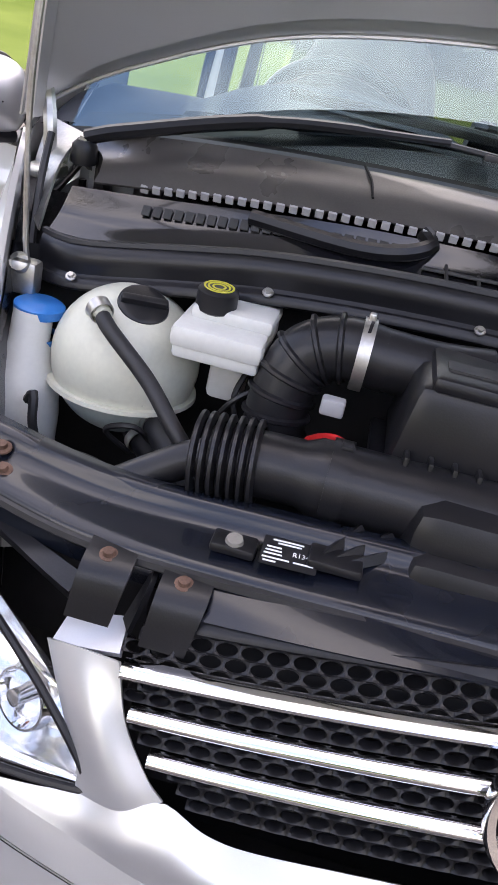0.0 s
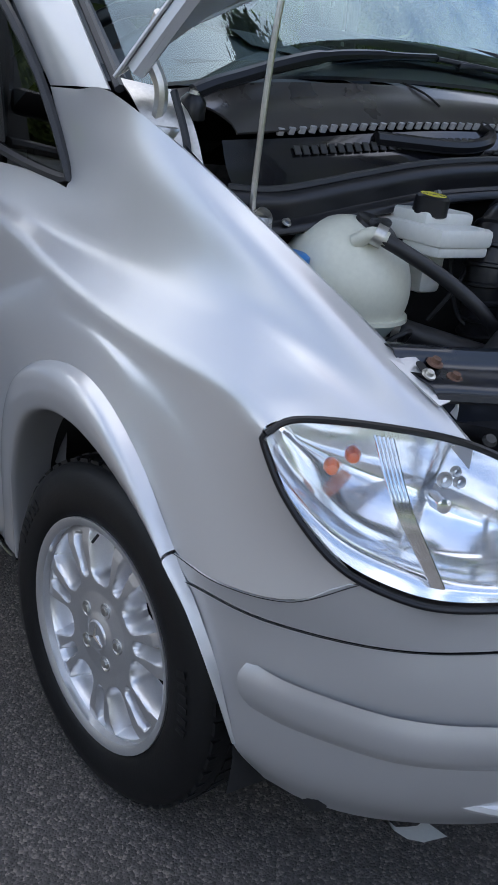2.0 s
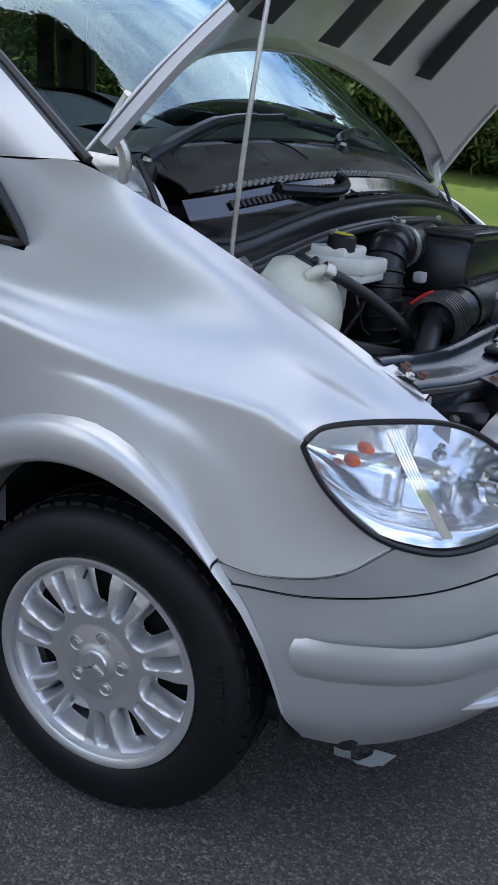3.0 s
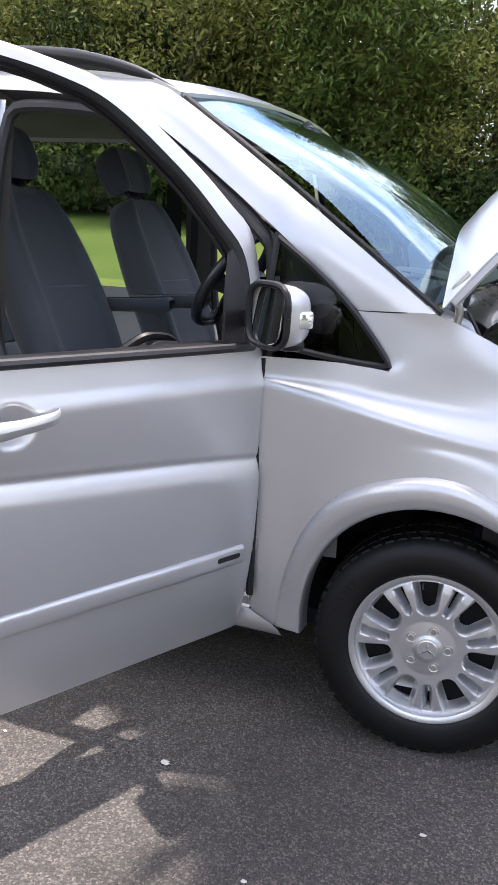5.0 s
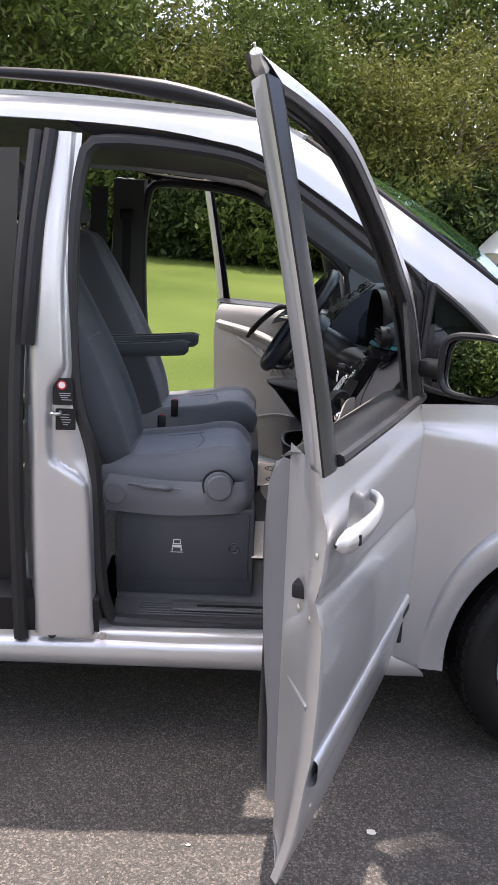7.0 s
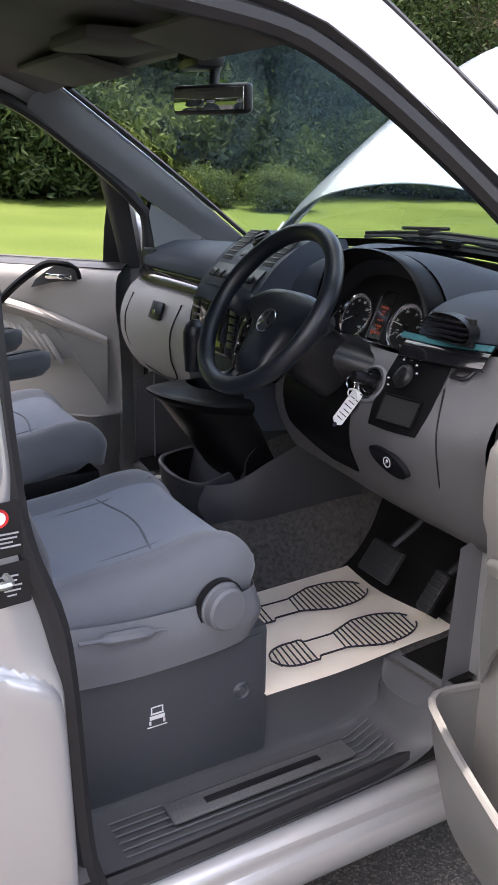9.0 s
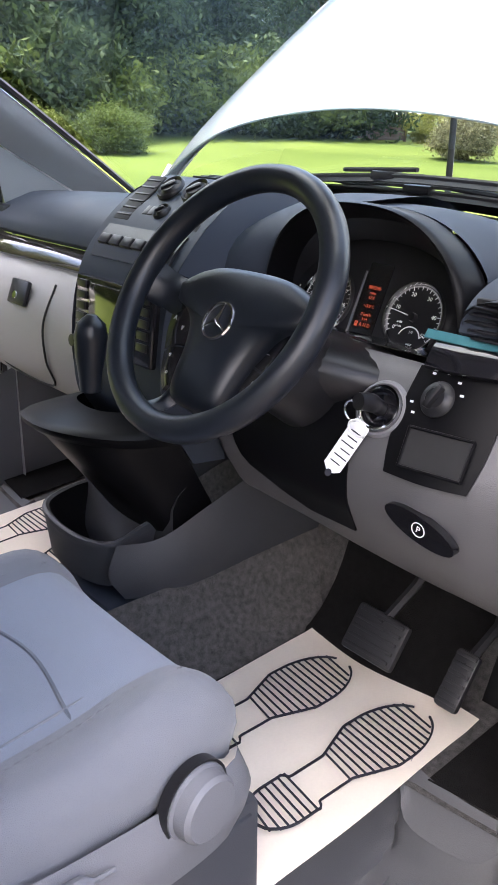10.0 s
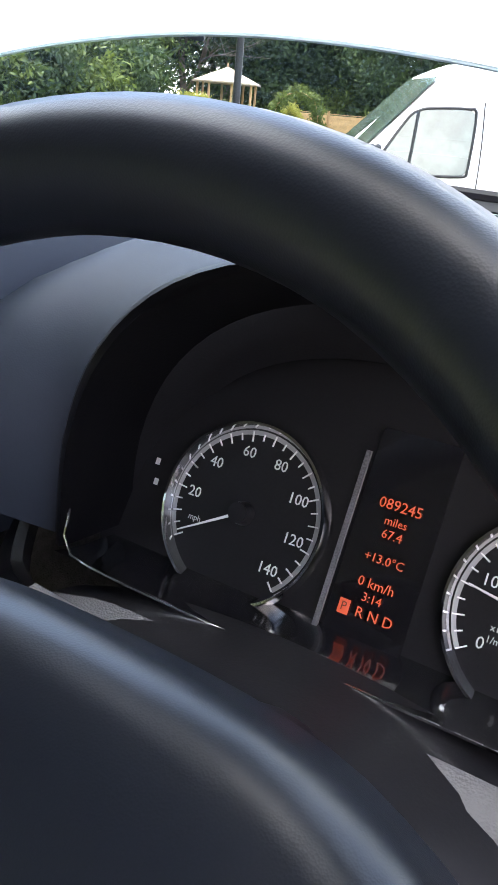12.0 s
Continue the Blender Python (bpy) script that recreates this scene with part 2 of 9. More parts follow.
def spun(profile, seg=40, m=Matrix()):
    """A turned body from (radius, height) pairs round the z of m."""
    rows = [[m @ Vector((r * math.cos(a), r * math.sin(a), h)) for a in (2 * math.pi * k / seg for k in range(seg))] for r, h in profile]
    bm = grid(rows, close_u=True)
    bmesh.ops.remove_doubles(bm, verts=bm.verts, dist=1e-6)
    bmesh.ops.recalc_face_normals(bm, faces=bm.faces)
    return bm


def rbox(c, s, bev=0.01, m=Matrix(), seg=2, taper=1.0):
    """A box with rounded edges; taper narrows its top."""
    bm = bmesh.new()
    bmesh.ops.create_cube(bm, size=1)
    for v in bm.verts:
        k = taper if v.co.z > 0 else 1.0
        v.co = Vector((v.co.x * s[0] * k, v.co.y * s[1] * k, v.co.z * s[2]))
    if bev:
        bmesh.ops.bevel(bm, geom=bm.edges[:], offset=min(bev, min(s) * 0.45), segments=seg, affect="EDGES", profile=0.5)
    bmesh.ops.transform(bm, matrix=m @ Matrix.Translation(c) if m != Matrix() else Matrix.Translation(c), verts=bm.verts)
    return bm


def plate(outline, depth, m=Matrix(), bev=0.0, seg=2):
    """A flat outline (x, y) given thickness along the z of m."""
    bm = bmesh.new()
    f = bm.faces.new([bm.verts.new((x, y, 0)) for x, y in outline])
    r = bmesh.ops.extrude_face_region(bm, geom=[f])
    bmesh.ops.translate(bm, verts=[v for v in r["geom"] if isinstance(v, bmesh.types.BMVert)], vec=(0, 0, depth))
    bmesh.ops.recalc_face_normals(bm, faces=bm.faces)
    if bev:
        bmesh.ops.bevel(bm, geom=[e for e in bm.edges if abs(e.verts[0].co.z - e.verts[1].co.z) < 1e-6 and e.verts[0].co.z == depth], offset=bev, segments=seg, affect="EDGES", profile=0.5)
    bmesh.ops.transform(bm, matrix=m, verts=bm.verts)
    return bm


def rounded(w, h, r, n=5):
    """Outline of a rectangle with round corners, centred."""
    out = []
    for cx, cy, a0 in ((w / 2 - r, h / 2 - r, 0), (-w / 2 + r, h / 2 - r, 90), (-w / 2 + r, -h / 2 + r, 180), (w / 2 - r, -h / 2 + r, 270)):
        out += [(cx + r * math.cos(radians(a0 + 90 * k / n)), cy + r * math.sin(radians(a0 + 90 * k / n))) for k in range(n + 1)]
    return out


def merge(*bms):
    """Several pieces of one part in one mesh."""
    out = bmesh.new()
    for b in bms:
        me = bpy.data.meshes.new("t")
        b.to_mesh(me)
        b.free()
        out.from_mesh(me)
        bpy.data.meshes.remove(me)
    return out


def moved(bm, m):
    bmesh.ops.transform(bm, matrix=m, verts=bm.verts)
    return bm


def part(name, bm, material, parent=None, label="", sharp=40):
    me = bpy.data.meshes.new(name)
    bm.to_mesh(me)
    bm.free()
    me.materials.append(material)
    for p in me.polygons:
        p.use_smooth = True
    me.set_sharp_from_angle(angle=radians(sharp))
    ob = new(name, me)
    ob.parent = parent
    if label:
        ob["label"] = label
    return ob


def thing(name, label, category, group="", at=(0, 0, 0)):
    ob = new(name)
    ob.location = at
    return tagged(ob, label, category, group)


def lettering(text, size, m, depth=0.0005, font_scale=1.0):
    """Mesh of raised letters, centred on m."""
    c = bpy.data.curves.new("letters", "FONT")
    c.body, c.size, c.align_x, c.align_y, c.extrude, c.resolution_u = text, size, "CENTER", "CENTER", depth, 2
    ob = bpy.data.objects.new("letters", c)
    me = bpy.data.meshes.new_from_object(ob)
    bm = bmesh.new()
    bm.from_mesh(me)
    bmesh.ops.transform(bm, matrix=m @ Matrix.Diagonal((font_scale, 1, 1, 1)), verts=bm.verts)
    bpy.data.objects.remove(ob)
    bpy.data.curves.remove(c)
    bpy.data.meshes.remove(me)
    return bm


def flip(pts):
    """The same points on the other side of the car."""
    return [(x, -y, z) for x, y, z in pts]

# ---- ground and lawn ----
def ground_height(x, y):
    d = math.hypot(max(-14 - x, 0), max(-16 - y, 0, y - 3.4)) + 0.3 * min(max(x - 9.8, 0), 10)
    k = min(max((x - 11) / 18, 0), 1)
    cross = min(max(-0.06 * (x - 2), -0.15), 0.9) * min(max(y - 3.4, 0) / 16, 1)
    return -0.03 + 0.062 * (1 - 0.6 * k * k * (3 - 2 * k)) * min(d, 26) + cross


def asphalt_material():
    m = pmat("worn_asphalt", (0.082, 0.075, 0.069), 0.88, 0, 0.35, 0.9, 60, 0.0)
    t = m.node_tree
    p = t.nodes["Principled BSDF"]
    tc = next(n for n in t.nodes if n.type == "TEX_COORD")
    v = t.nodes.new("ShaderNodeTexVoronoi")
    v.inputs["Scale"].default_value = 190
    t.links.new(tc.outputs["Object"], v.inputs["Vector"])
    sep = t.nodes.new("ShaderNodeSeparateColor")
    t.links.new(v.outputs["Color"], sep.inputs[0])
    chips = t.nodes.new("ShaderNodeValToRGB")
    e = chips.color_ramp.elements
    e[0].position, e[0].color = 0.0, (0.5, 0.5, 0.5, 1)
    e[1].position, e[1].color = 1.0, (2.2, 2.1, 2.0, 1)
    mid = chips.color_ramp.elements.new(0.72)
    mid.color = (1.0, 1.0, 1.0, 1)
    t.links.new(sep.outputs[0], chips.inputs[0])
    mul = t.nodes.new("ShaderNodeMix")
    mul.data_type, mul.blend_type = "RGBA", "MULTIPLY"
    mul.inputs["Factor"].default_value = 1.0
    base = p.inputs["Base Color"].links[0].from_socket
    t.links.new(base, mul.inputs["A"])
    t.links.new(chips.outputs[0], mul.inputs["B"])
    t.links.new(mul.outputs["Result"], p.inputs["Base Color"])
    b = t.nodes.new("ShaderNodeBump")
    b.inputs["Strength"].default_value, b.inputs["Distance"].default_value = 0.8, 0.004
    t.links.new(v.outputs["Distance"], b.inputs["Height"])
    b.invert = True
    t.links.new(b.outputs[0], p.inputs["Normal"])
    return m


ASPHALT = asphalt_material()
GRASS = pmat("mown_grass", (0.074, 0.097, 0.023), 0.95, 0, 0.3, 0.35, 38, 0.9, spec=0.1, dirt=(0.040, 0.066, 0.008))


def leaf_material(name, dark, light):
    m = bpy.data.materials.new(name)
    m.use_nodes = True
    t = m.node_tree
    p = t.nodes["Principled BSDF"]
    g = t.nodes.new("ShaderNodeNewGeometry")
    r = t.nodes.new("ShaderNodeValToRGB")
    r.color_ramp.elements[0].color, r.color_ramp.elements[1].color = (*dark, 1), (*light, 1)
    t.links.new(g.outputs["Random Per Island"], r.inputs[0])
    t.links.new(r.outputs[0], p.inputs["Base Color"])
    p.inputs["Roughness"].default_value, p.inputs["Specular IOR Level"].default_value = 0.7, 0.2
    tr = t.nodes.new("ShaderNodeBsdfTranslucent")
    t.links.new(r.outputs[0], tr.inputs[0])
    mx = t.nodes.new("ShaderNodeMixShader")
    mx.inputs[0].default_value = 0.28
    t.links.new(p.outputs[0], mx.inputs[1])
    t.links.new(tr.outputs[0], mx.inputs[2])
    t.links.new(mx.outputs[0], t.nodes["Material Output"].inputs[0])
    return m


LEAF = leaf_material("fresh_leaves", (0.042, 0.066, 0.014), (0.11, 0.145, 0.034))
LEAF_FRESH = leaf_material("olive_spring_leaves", (0.07, 0.082, 0.018), (0.17, 0.18, 0.05))
LEAF_DARK = leaf_material("dark_evergreen_leaves", (0.016, 0.032, 0.011), (0.055, 0.085, 0.026))
LEAF_BROWN = leaf_material("budding_leaves", (0.09, 0.075, 0.03), (0.20, 0.18, 0.07))
LEAF_OLIVE = leaf_material("olive_flowering_leaves", (0.06, 0.06, 0.02), (0.30, 0.28, 0.16))
LEAF_YEL = leaf_material("yellow_green_leaves", (0.16, 0.18, 0.03), (0.34, 0.33, 0.08))
BARK = pmat("bark", (0.10, 0.075, 0.055), 0.9, 0, 0.4, 5, 60, 0.8)

axis_x = [-220, -120, -70, -45, -32, -24] + [-20 + 2 * i for i in range(31)] + [48, 60, 90, 150, 240]
axis_y = [-220, -120, -70, -45, -30] + [-24 + 2 * i for i in range(31)] + [44, 60, 90, 150, 240]
tagged(part("ground", grid([[(x, y, ground_height(x, y)) for x in axis_x] for y in axis_y]), GRASS), "mown bright green lawn rising to the trees", "lawn", kind="structure")
drive = bmesh.new()
bmesh.ops.create_grid(drive, x_segments=12, y_segments=12, size=1)
for v in drive.verts:
    v.co = Vector((-2.1 + v.co.x * 11.9, -6.3 + v.co.y * 9.7, 0.0))
tagged(part("road", drive, ASPHALT), "dark grey asphalt drive with pale chippings", "drive", kind="structure")


def leaf_cloud(seed, clumps, per, centre, radii, leaf, spread, flat=0.35):
    """Many small bent leaves in uneven clumps within an egg-shaped outline."""
    rng = np.random.default_rng(seed)
    d = rng.normal(size=(clumps, 3))
    d /= np.linalg.norm(d, axis=1)[:, None]
    rad = rng.uniform(0.35, 1.08, clumps) ** 0.6
    c = np.array(centre) + d * rad[:, None] * np.array(radii)
    size = rng.uniform(0.6, 1.5, clumps) * spread
    pos = np.repeat(c, per, 0) + rng.normal(size=(clumps * per, 3)) * np.repeat(size, per)[:, None] * np.array((1, 1, 0.75))
    n = len(pos)
    a = rng.normal(size=(n, 3))
    a /= np.linalg.norm(a, axis=1)[:, None]
    b = np.cross(a, rng.normal(size=(n, 3)))
    b /= np.linalg.norm(b, axis=1)[:, None]
    s = rng.uniform(0.6, 1.3, n)[:, None] * leaf
    verts = np.stack([pos - a * s, pos + b * s * flat, pos + a * s, pos - b * s * flat], 1).reshape(-1, 3)
    me = bpy.data.meshes.new("leaves")
    me.from_pydata(verts.tolist(), [], [(4 * i, 4 * i + 1, 4 * i + 2, 4 * i + 3) for i in range(n)])
    return me


def mesh_part(name, me, material, parent, label=""):
    me.materials.append(material)
    ob = new(name, me)
    ob.parent = parent
    if label:
        ob["label"] = label
    return ob


def limbs(seed, height, reach, count, r0):
    rng = random.Random(seed)
    bits = [tube([(0, 0, -0.4), (rng.uniform(-0.1, 0.1), 0.05, height * 0.35), (rng.uniform(-0.25, 0.25), rng.uniform(-0.2, 0.2), height * 0.8)], [r0, r0 * 0.35], 8, 8)]
    for i in range(count):
        a, z = rng.uniform(0, 6.28), height * rng.uniform(0.2, 0.65)
        e = reach * rng.uniform(0.5, 1.0)
        bits.append(tube([(0, 0, z), (math.cos(a) * e * 0.5, math.sin(a) * e * 0.5, z + e * 0.35), (math.cos(a) * e, math.sin(a) * e, z + e * rng.uniform(0.4, 0.9))], [r0 * 0.4, r0 * 0.1], 5, 6))
    return merge(*bits)


def leafy_tree(label, seed, material, height=8.0, width=2.7, clumps=210, per=150, leaf=0.095, low=0.04):
    t = thing("tree", label, "tree", "trees round the lawn")
    part("trunk", limbs(seed, height, width, 9, 0.16), BARK, t)
    mesh_part("crown", leaf_cloud(seed, clumps, per, (0, 0, height * (0.5 + low)), (width, width, height * 0.5), leaf, 0.42), material, t)
    return t


def twig_tree(label, seed, height=9.0):
    """A bare spring tree: limbs that fork into many fine twigs."""
    rng = random.Random(seed)
    t = thing("tree", label, "tree", "trees round the lawn")
    verts, faces = [], []

    def rod(a, b, ra, rb):
        d = (b - a).normalized()
        s = d.orthogonal().normalized()
        u = d.cross(s)
        k = len(verts)
        for p, r in ((a, ra), (b, rb)):
            for j in range(3):
                w = 2.094 * j
                verts.append(p + (s * math.cos(w) + u * math.sin(w)) * r)
        for j in range(3):
            faces.append((k + j, k + (j + 1) % 3, k + 3 + (j + 1) % 3, k + 3 + j))

    def grow(p, d, length, r, level):
        for i in range(3):
            q = p + d * length / 3
            rod(p, q, r, r * 0.85)
            p, r = q, r * 0.85
            d = (d + Vector((rng.gauss(0, 0.16), rng.gauss(0, 0.16), rng.gauss(0.05, 0.12)))).normalized()
            if level < 4:
                for k in range(1 if i < 2 else 2):
                    nd = (d + Vector((rng.gauss(0, 0.65), rng.gauss(0, 0.65), rng.gauss(0.1, 0.4)))).normalized()
                    grow(p, nd, length * rng.uniform(0.55, 0.78), max(r * 0.6, 0.006), level + 1)
    grow(Vector((0, 0, -0.3)), Vector((0, 0, 1)), height * 0.42, 0.17, 0)
    me = bpy.data.meshes.new("twigs")
    me.from_pydata(verts, [], faces)
    mesh_part("branches", me, BARK, t)
    mesh_part("crown", leaf_cloud(seed, 90, 26, (0, 0, height * 0.62), (2.2, 2.2, height * 0.36), 0.07, 0.5), LEAF_BROWN, t, "sparse brown spring buds")
    return t


def bush(label, seed, material, w, h):
    t = thing("bush", label, "bush", "bushes on the lawn")
    part("stems", limbs(seed, h * 0.8, w * 0.7, 6, 0.03), BARK, t)
    mesh_part("foliage", leaf_cloud(seed, 130, 170 if h < 2 else 90, (0, 0, h * 0.5), (w, w, h * 0.48), 0.036 if h < 2 else 0.11, 0.10 if h < 2 else 0.22), material, t)
    return t


def planted(ob, x, y, turn, s=1.0):
    c = copy_thing(ob, pose(x, y, ground_height(x, y), 0, 0, turn))
    c.scale = (s, s, s)
    return c


kinds = [leafy_tree("dense green hawthorn at the lawn's edge", 3, LEAF), leafy_tree("dark evergreen laurel at the lawn's edge", 5, LEAF_DARK, 7.6, 3.0),
         leafy_tree("olive green spring thicket at the lawn's edge", 7, LEAF_FRESH, 7.0, 3.2, 200, 150), twig_tree("bare brown tree with fine twigs", 11), twig_tree("bare spreading tree with budding twigs", 12, 10.5)]
rt = random.Random(5)
spots = []
for i in range(21):
    spots.append((-33 + i * 2.7 + rt.uniform(-0.6, 0.6), 21.5 + rt.uniform(-1.2, 1.2), 0))
for i in range(16):
    spots.append((-34 + i * 4.2 + rt.uniform(-1, 1), 26.5 + rt.uniform(-1, 1.5), 1))
for i in range(11):
    spots.append((40 + rt.uniform(-1.5, 1.5), 24 - i * 3.6 + rt.uniform(-0.8, 0.8), 2))
for i in range(17):
    spots.append((-38 + i * 4.0 + rt.uniform(-1, 1), -24.0 + rt.uniform(-1, 1), 3))
for i in range(6):
    spots.append((23 + i * 3.0 + rt.uniform(-0.6, 0.6), 25.5 + rt.uniform(-1.2, 1.2), 1))
for i in range(13):
    spots.append((-36 + rt.uniform(-1.2, 1.2), 20 - i * 3.4 + rt.uniform(-0.8, 0.8), 2))
for n, (x, y, row) in enumerate(spots):
    pick = rt.choice((0, 0, 2, 2, 1)) if row == 0 else rt.choice((0, 1, 3, 4, 3)) if row == 1 else rt.choice((0, 1, 2, 3, 1))
    s = rt.uniform(0.95, 1.2) if row == 0 else rt.uniform(1.2, 1.5)
    if row == 0 and x > 2:
        pick = rt.choice((1, 2, 1, 3))
    if row == 0 and -4 < x < 6:
        pick, s = rt.choice((0, 2, 2)), rt.uniform(0.8, 0.95)
    if row == 1 and -6 < x < 8:
        pick, s = rt.choice((3, 4, 0, 3)), rt.uniform(1.25, 1.5)
    if row == 3:
        pick, s = rt.choice((0, 1, 2)), rt.uniform(0.55, 0.75)
    planted(kinds[pick], x, y, rt.uniform(0, 360), s)
# low dense growth along the foot of the trees
scrubs = [bush("dense dark undergrowth below the trees", 41, LEAF_DARK, 1.9, 2.6), bush("green bramble thicket below the trees", 43, LEAF, 2.1, 2.2)]
for i in range(29):
    planted(scrubs[i % 2], -34 + i * 1.95 + rt.uniform(-0.4, 0.4), 19.6 + rt.uniform(-0.6, 0.6), rt.uniform(0, 360), rt.uniform(0.85, 1.2))
for i in range(14):
    planted(scrubs[i % 2], 37.6 + rt.uniform(-0.6, 0.6), 22.5 - i * 2.6, rt.uniform(0, 360), rt.uniform(0.9, 1.25))
for i in range(20):
    planted(scrubs[i % 2], -34 + i * 3.1, -21.5 + rt.uniform(-0.4, 0.4), rt.uniform(0, 360), rt.uniform(0.9, 1.2))
for i in range(15):
    planted(scrubs[i % 2], -33.8 + rt.uniform(-0.4, 0.4), 18.5 - i * 2.4, rt.uniform(0, 360), rt.uniform(0.9, 1.2))
for sc, (x, y) in zip(scrubs, ((-37, 19.5), (-39.5, 19.5))):
    sc.matrix_basis = pose(x, y, ground_height(x, y))
for k, (x, y) in zip(kinds, ((-38, 24), (40, 22), (41, 10), (38, 28), (-40, 20))):
    k.matrix_basis = pose(x, y, ground_height(x, y))
# the unseen tree behind the camera whose boughs reach over and shade the front of the van
shade = twig_tree("tall unseen bare tree with leaf clusters added to shade the drive and cabin", 21, 11.0)
shade.matrix_basis = pose(5.2, -7.0, 0)
part("bough", tube([(0, 0, 4.5), (0.4, 4.0, 6.4), (-0.2, 7.2, 7.3), (-1.9, 8.0, 7.5)], [0.13, 0.03], 7, 14), BARK, shade)
# leaf cluster added out of view to cast the shade on the drive
mesh_part("leaves", leaf_cloud(31, 560, 300, (-2.72, 8.0, 7.4), (2.05, 1.35, 0.4), 0.09, 0.15), LEAF, shade)
# second cluster added to keep the sun off the dashboard and cabin floor
mesh_part("leaves", leaf_cloud(33, 260, 380, (-5.06, 8.60, 7.4), (0.74, 0.80, 0.35), 0.075, 0.085), LEAF, shade)
part("bough", tube([(-1.9, 8.0, 7.5), (-3.6, 8.3, 7.6), (-5.2, 8.4, 7.45)], [0.04, 0.015], 6, 10), BARK, shade)
b1 = bush("clipped rounded shrub on the lawn", 41, LEAF, 0.75, 0.95)
b1.matrix_basis = pose(9.2, 15.6, ground_height(9.2, 15.6))
planted(b1, 7.9, 16.7, 70, 0.9)
b2 = bush("small flowering bush on the lawn", 43, LEAF_OLIVE, 0.72, 1.0)
b2.matrix_basis = pose(16.1, 11.6, ground_height(16.1, 11.6))

# ---- the silver van: outer body ----
van = thing("van", "silver people carrier with open bonnet and doors on asphalt", "van")

SHUT = [(-0.065, -0.862, 1.249), (0.08, -0.815, 1.185), (0.25, -0.755, 1.09), (0.42, -0.69, 0.985), (0.557, -0.653, 0.893)]
FENDER = [
    [(-0.53, -0.872, 0.335), (-0.455, -0.868, 0.30), (-0.436, -0.878, 0.45), (-0.372, -0.895, 0.63), (-0.262, -0.912, 0.755), (-0.1, -0.92, 0.824), (0.05, -0.92, 0.832), (0.18, -0.912, 0.765), (0.272, -0.893, 0.65), (0.36, -0.868, 0.637), (0.46, -0.825, 0.655), (0.532, -0.778, 0.71)],
    [(-0.53, -0.90, 0.55), (-0.43, -0.903, 0.71), (-0.3, -0.911, 0.83), (-0.12, -0.917, 0.885), (0.06, -0.915, 0.885), (0.2, -0.902, 0.825), (0.31, -0.88, 0.76), (0.40, -0.85, 0.755), (0.455, -0.822, 0.775)],
    [(-0.53, -0.918, 0.80), (-0.3, -0.916, 0.90), (-0.05, -0.911, 0.915), (0.15, -0.898, 0.885), (0.3, -0.872, 0.862), (0.387, -0.848, 0.852)],
    [(-0.53, -0.931, 1.022), (-0.3, -0.926, 0.996), (-0.05, -0.914, 0.955), (0.15, -0.890, 0.927), (0.3, -0.858, 0.908), (0.392, -0.832, 0.885)],
    [(-0.53, -0.917, 1.052), (-0.3, -0.897, 1.038), (-0.17, -0.884, 1.020), (0.0, -0.866, 1.003), (0.2, -0.833, 0.984), (0.36, -0.790, 0.948), (0.45, -0.764, 0.897)],
    [(-0.53, -0.917, 1.105), (-0.3, -0.888, 1.105), (-0.17, -0.876, 1.093), (0.0, -0.862, 1.070), (0.2, -0.826, 1.030), (0.36, -0.778, 0.968), (0.49, -0.725, 0.897)],
    [(-0.18, -0.868, 1.12), (-0.12, -0.863, 1.165), (0.0, -0.853, 1.155), (0.15, -0.812, 1.112), (0.3, -0.765, 1.04), (0.43, -0.712, 0.965), (0.525, -0.685, 0.897)],
    [(-0.274, -0.866, 1.244), (-0.17, -0.864, 1.246), *SHUT],
]


def at_x(curve, xs):
    """Points of a curve that runs forward, at given x."""
    d = cat(curve, 160)
    px = [p.x for p in d]
    return [Vector((x, float(np.interp(x, px, [p.y for p in d])), float(np.interp(x, px, [p.z for p in d])))) for x in xs]


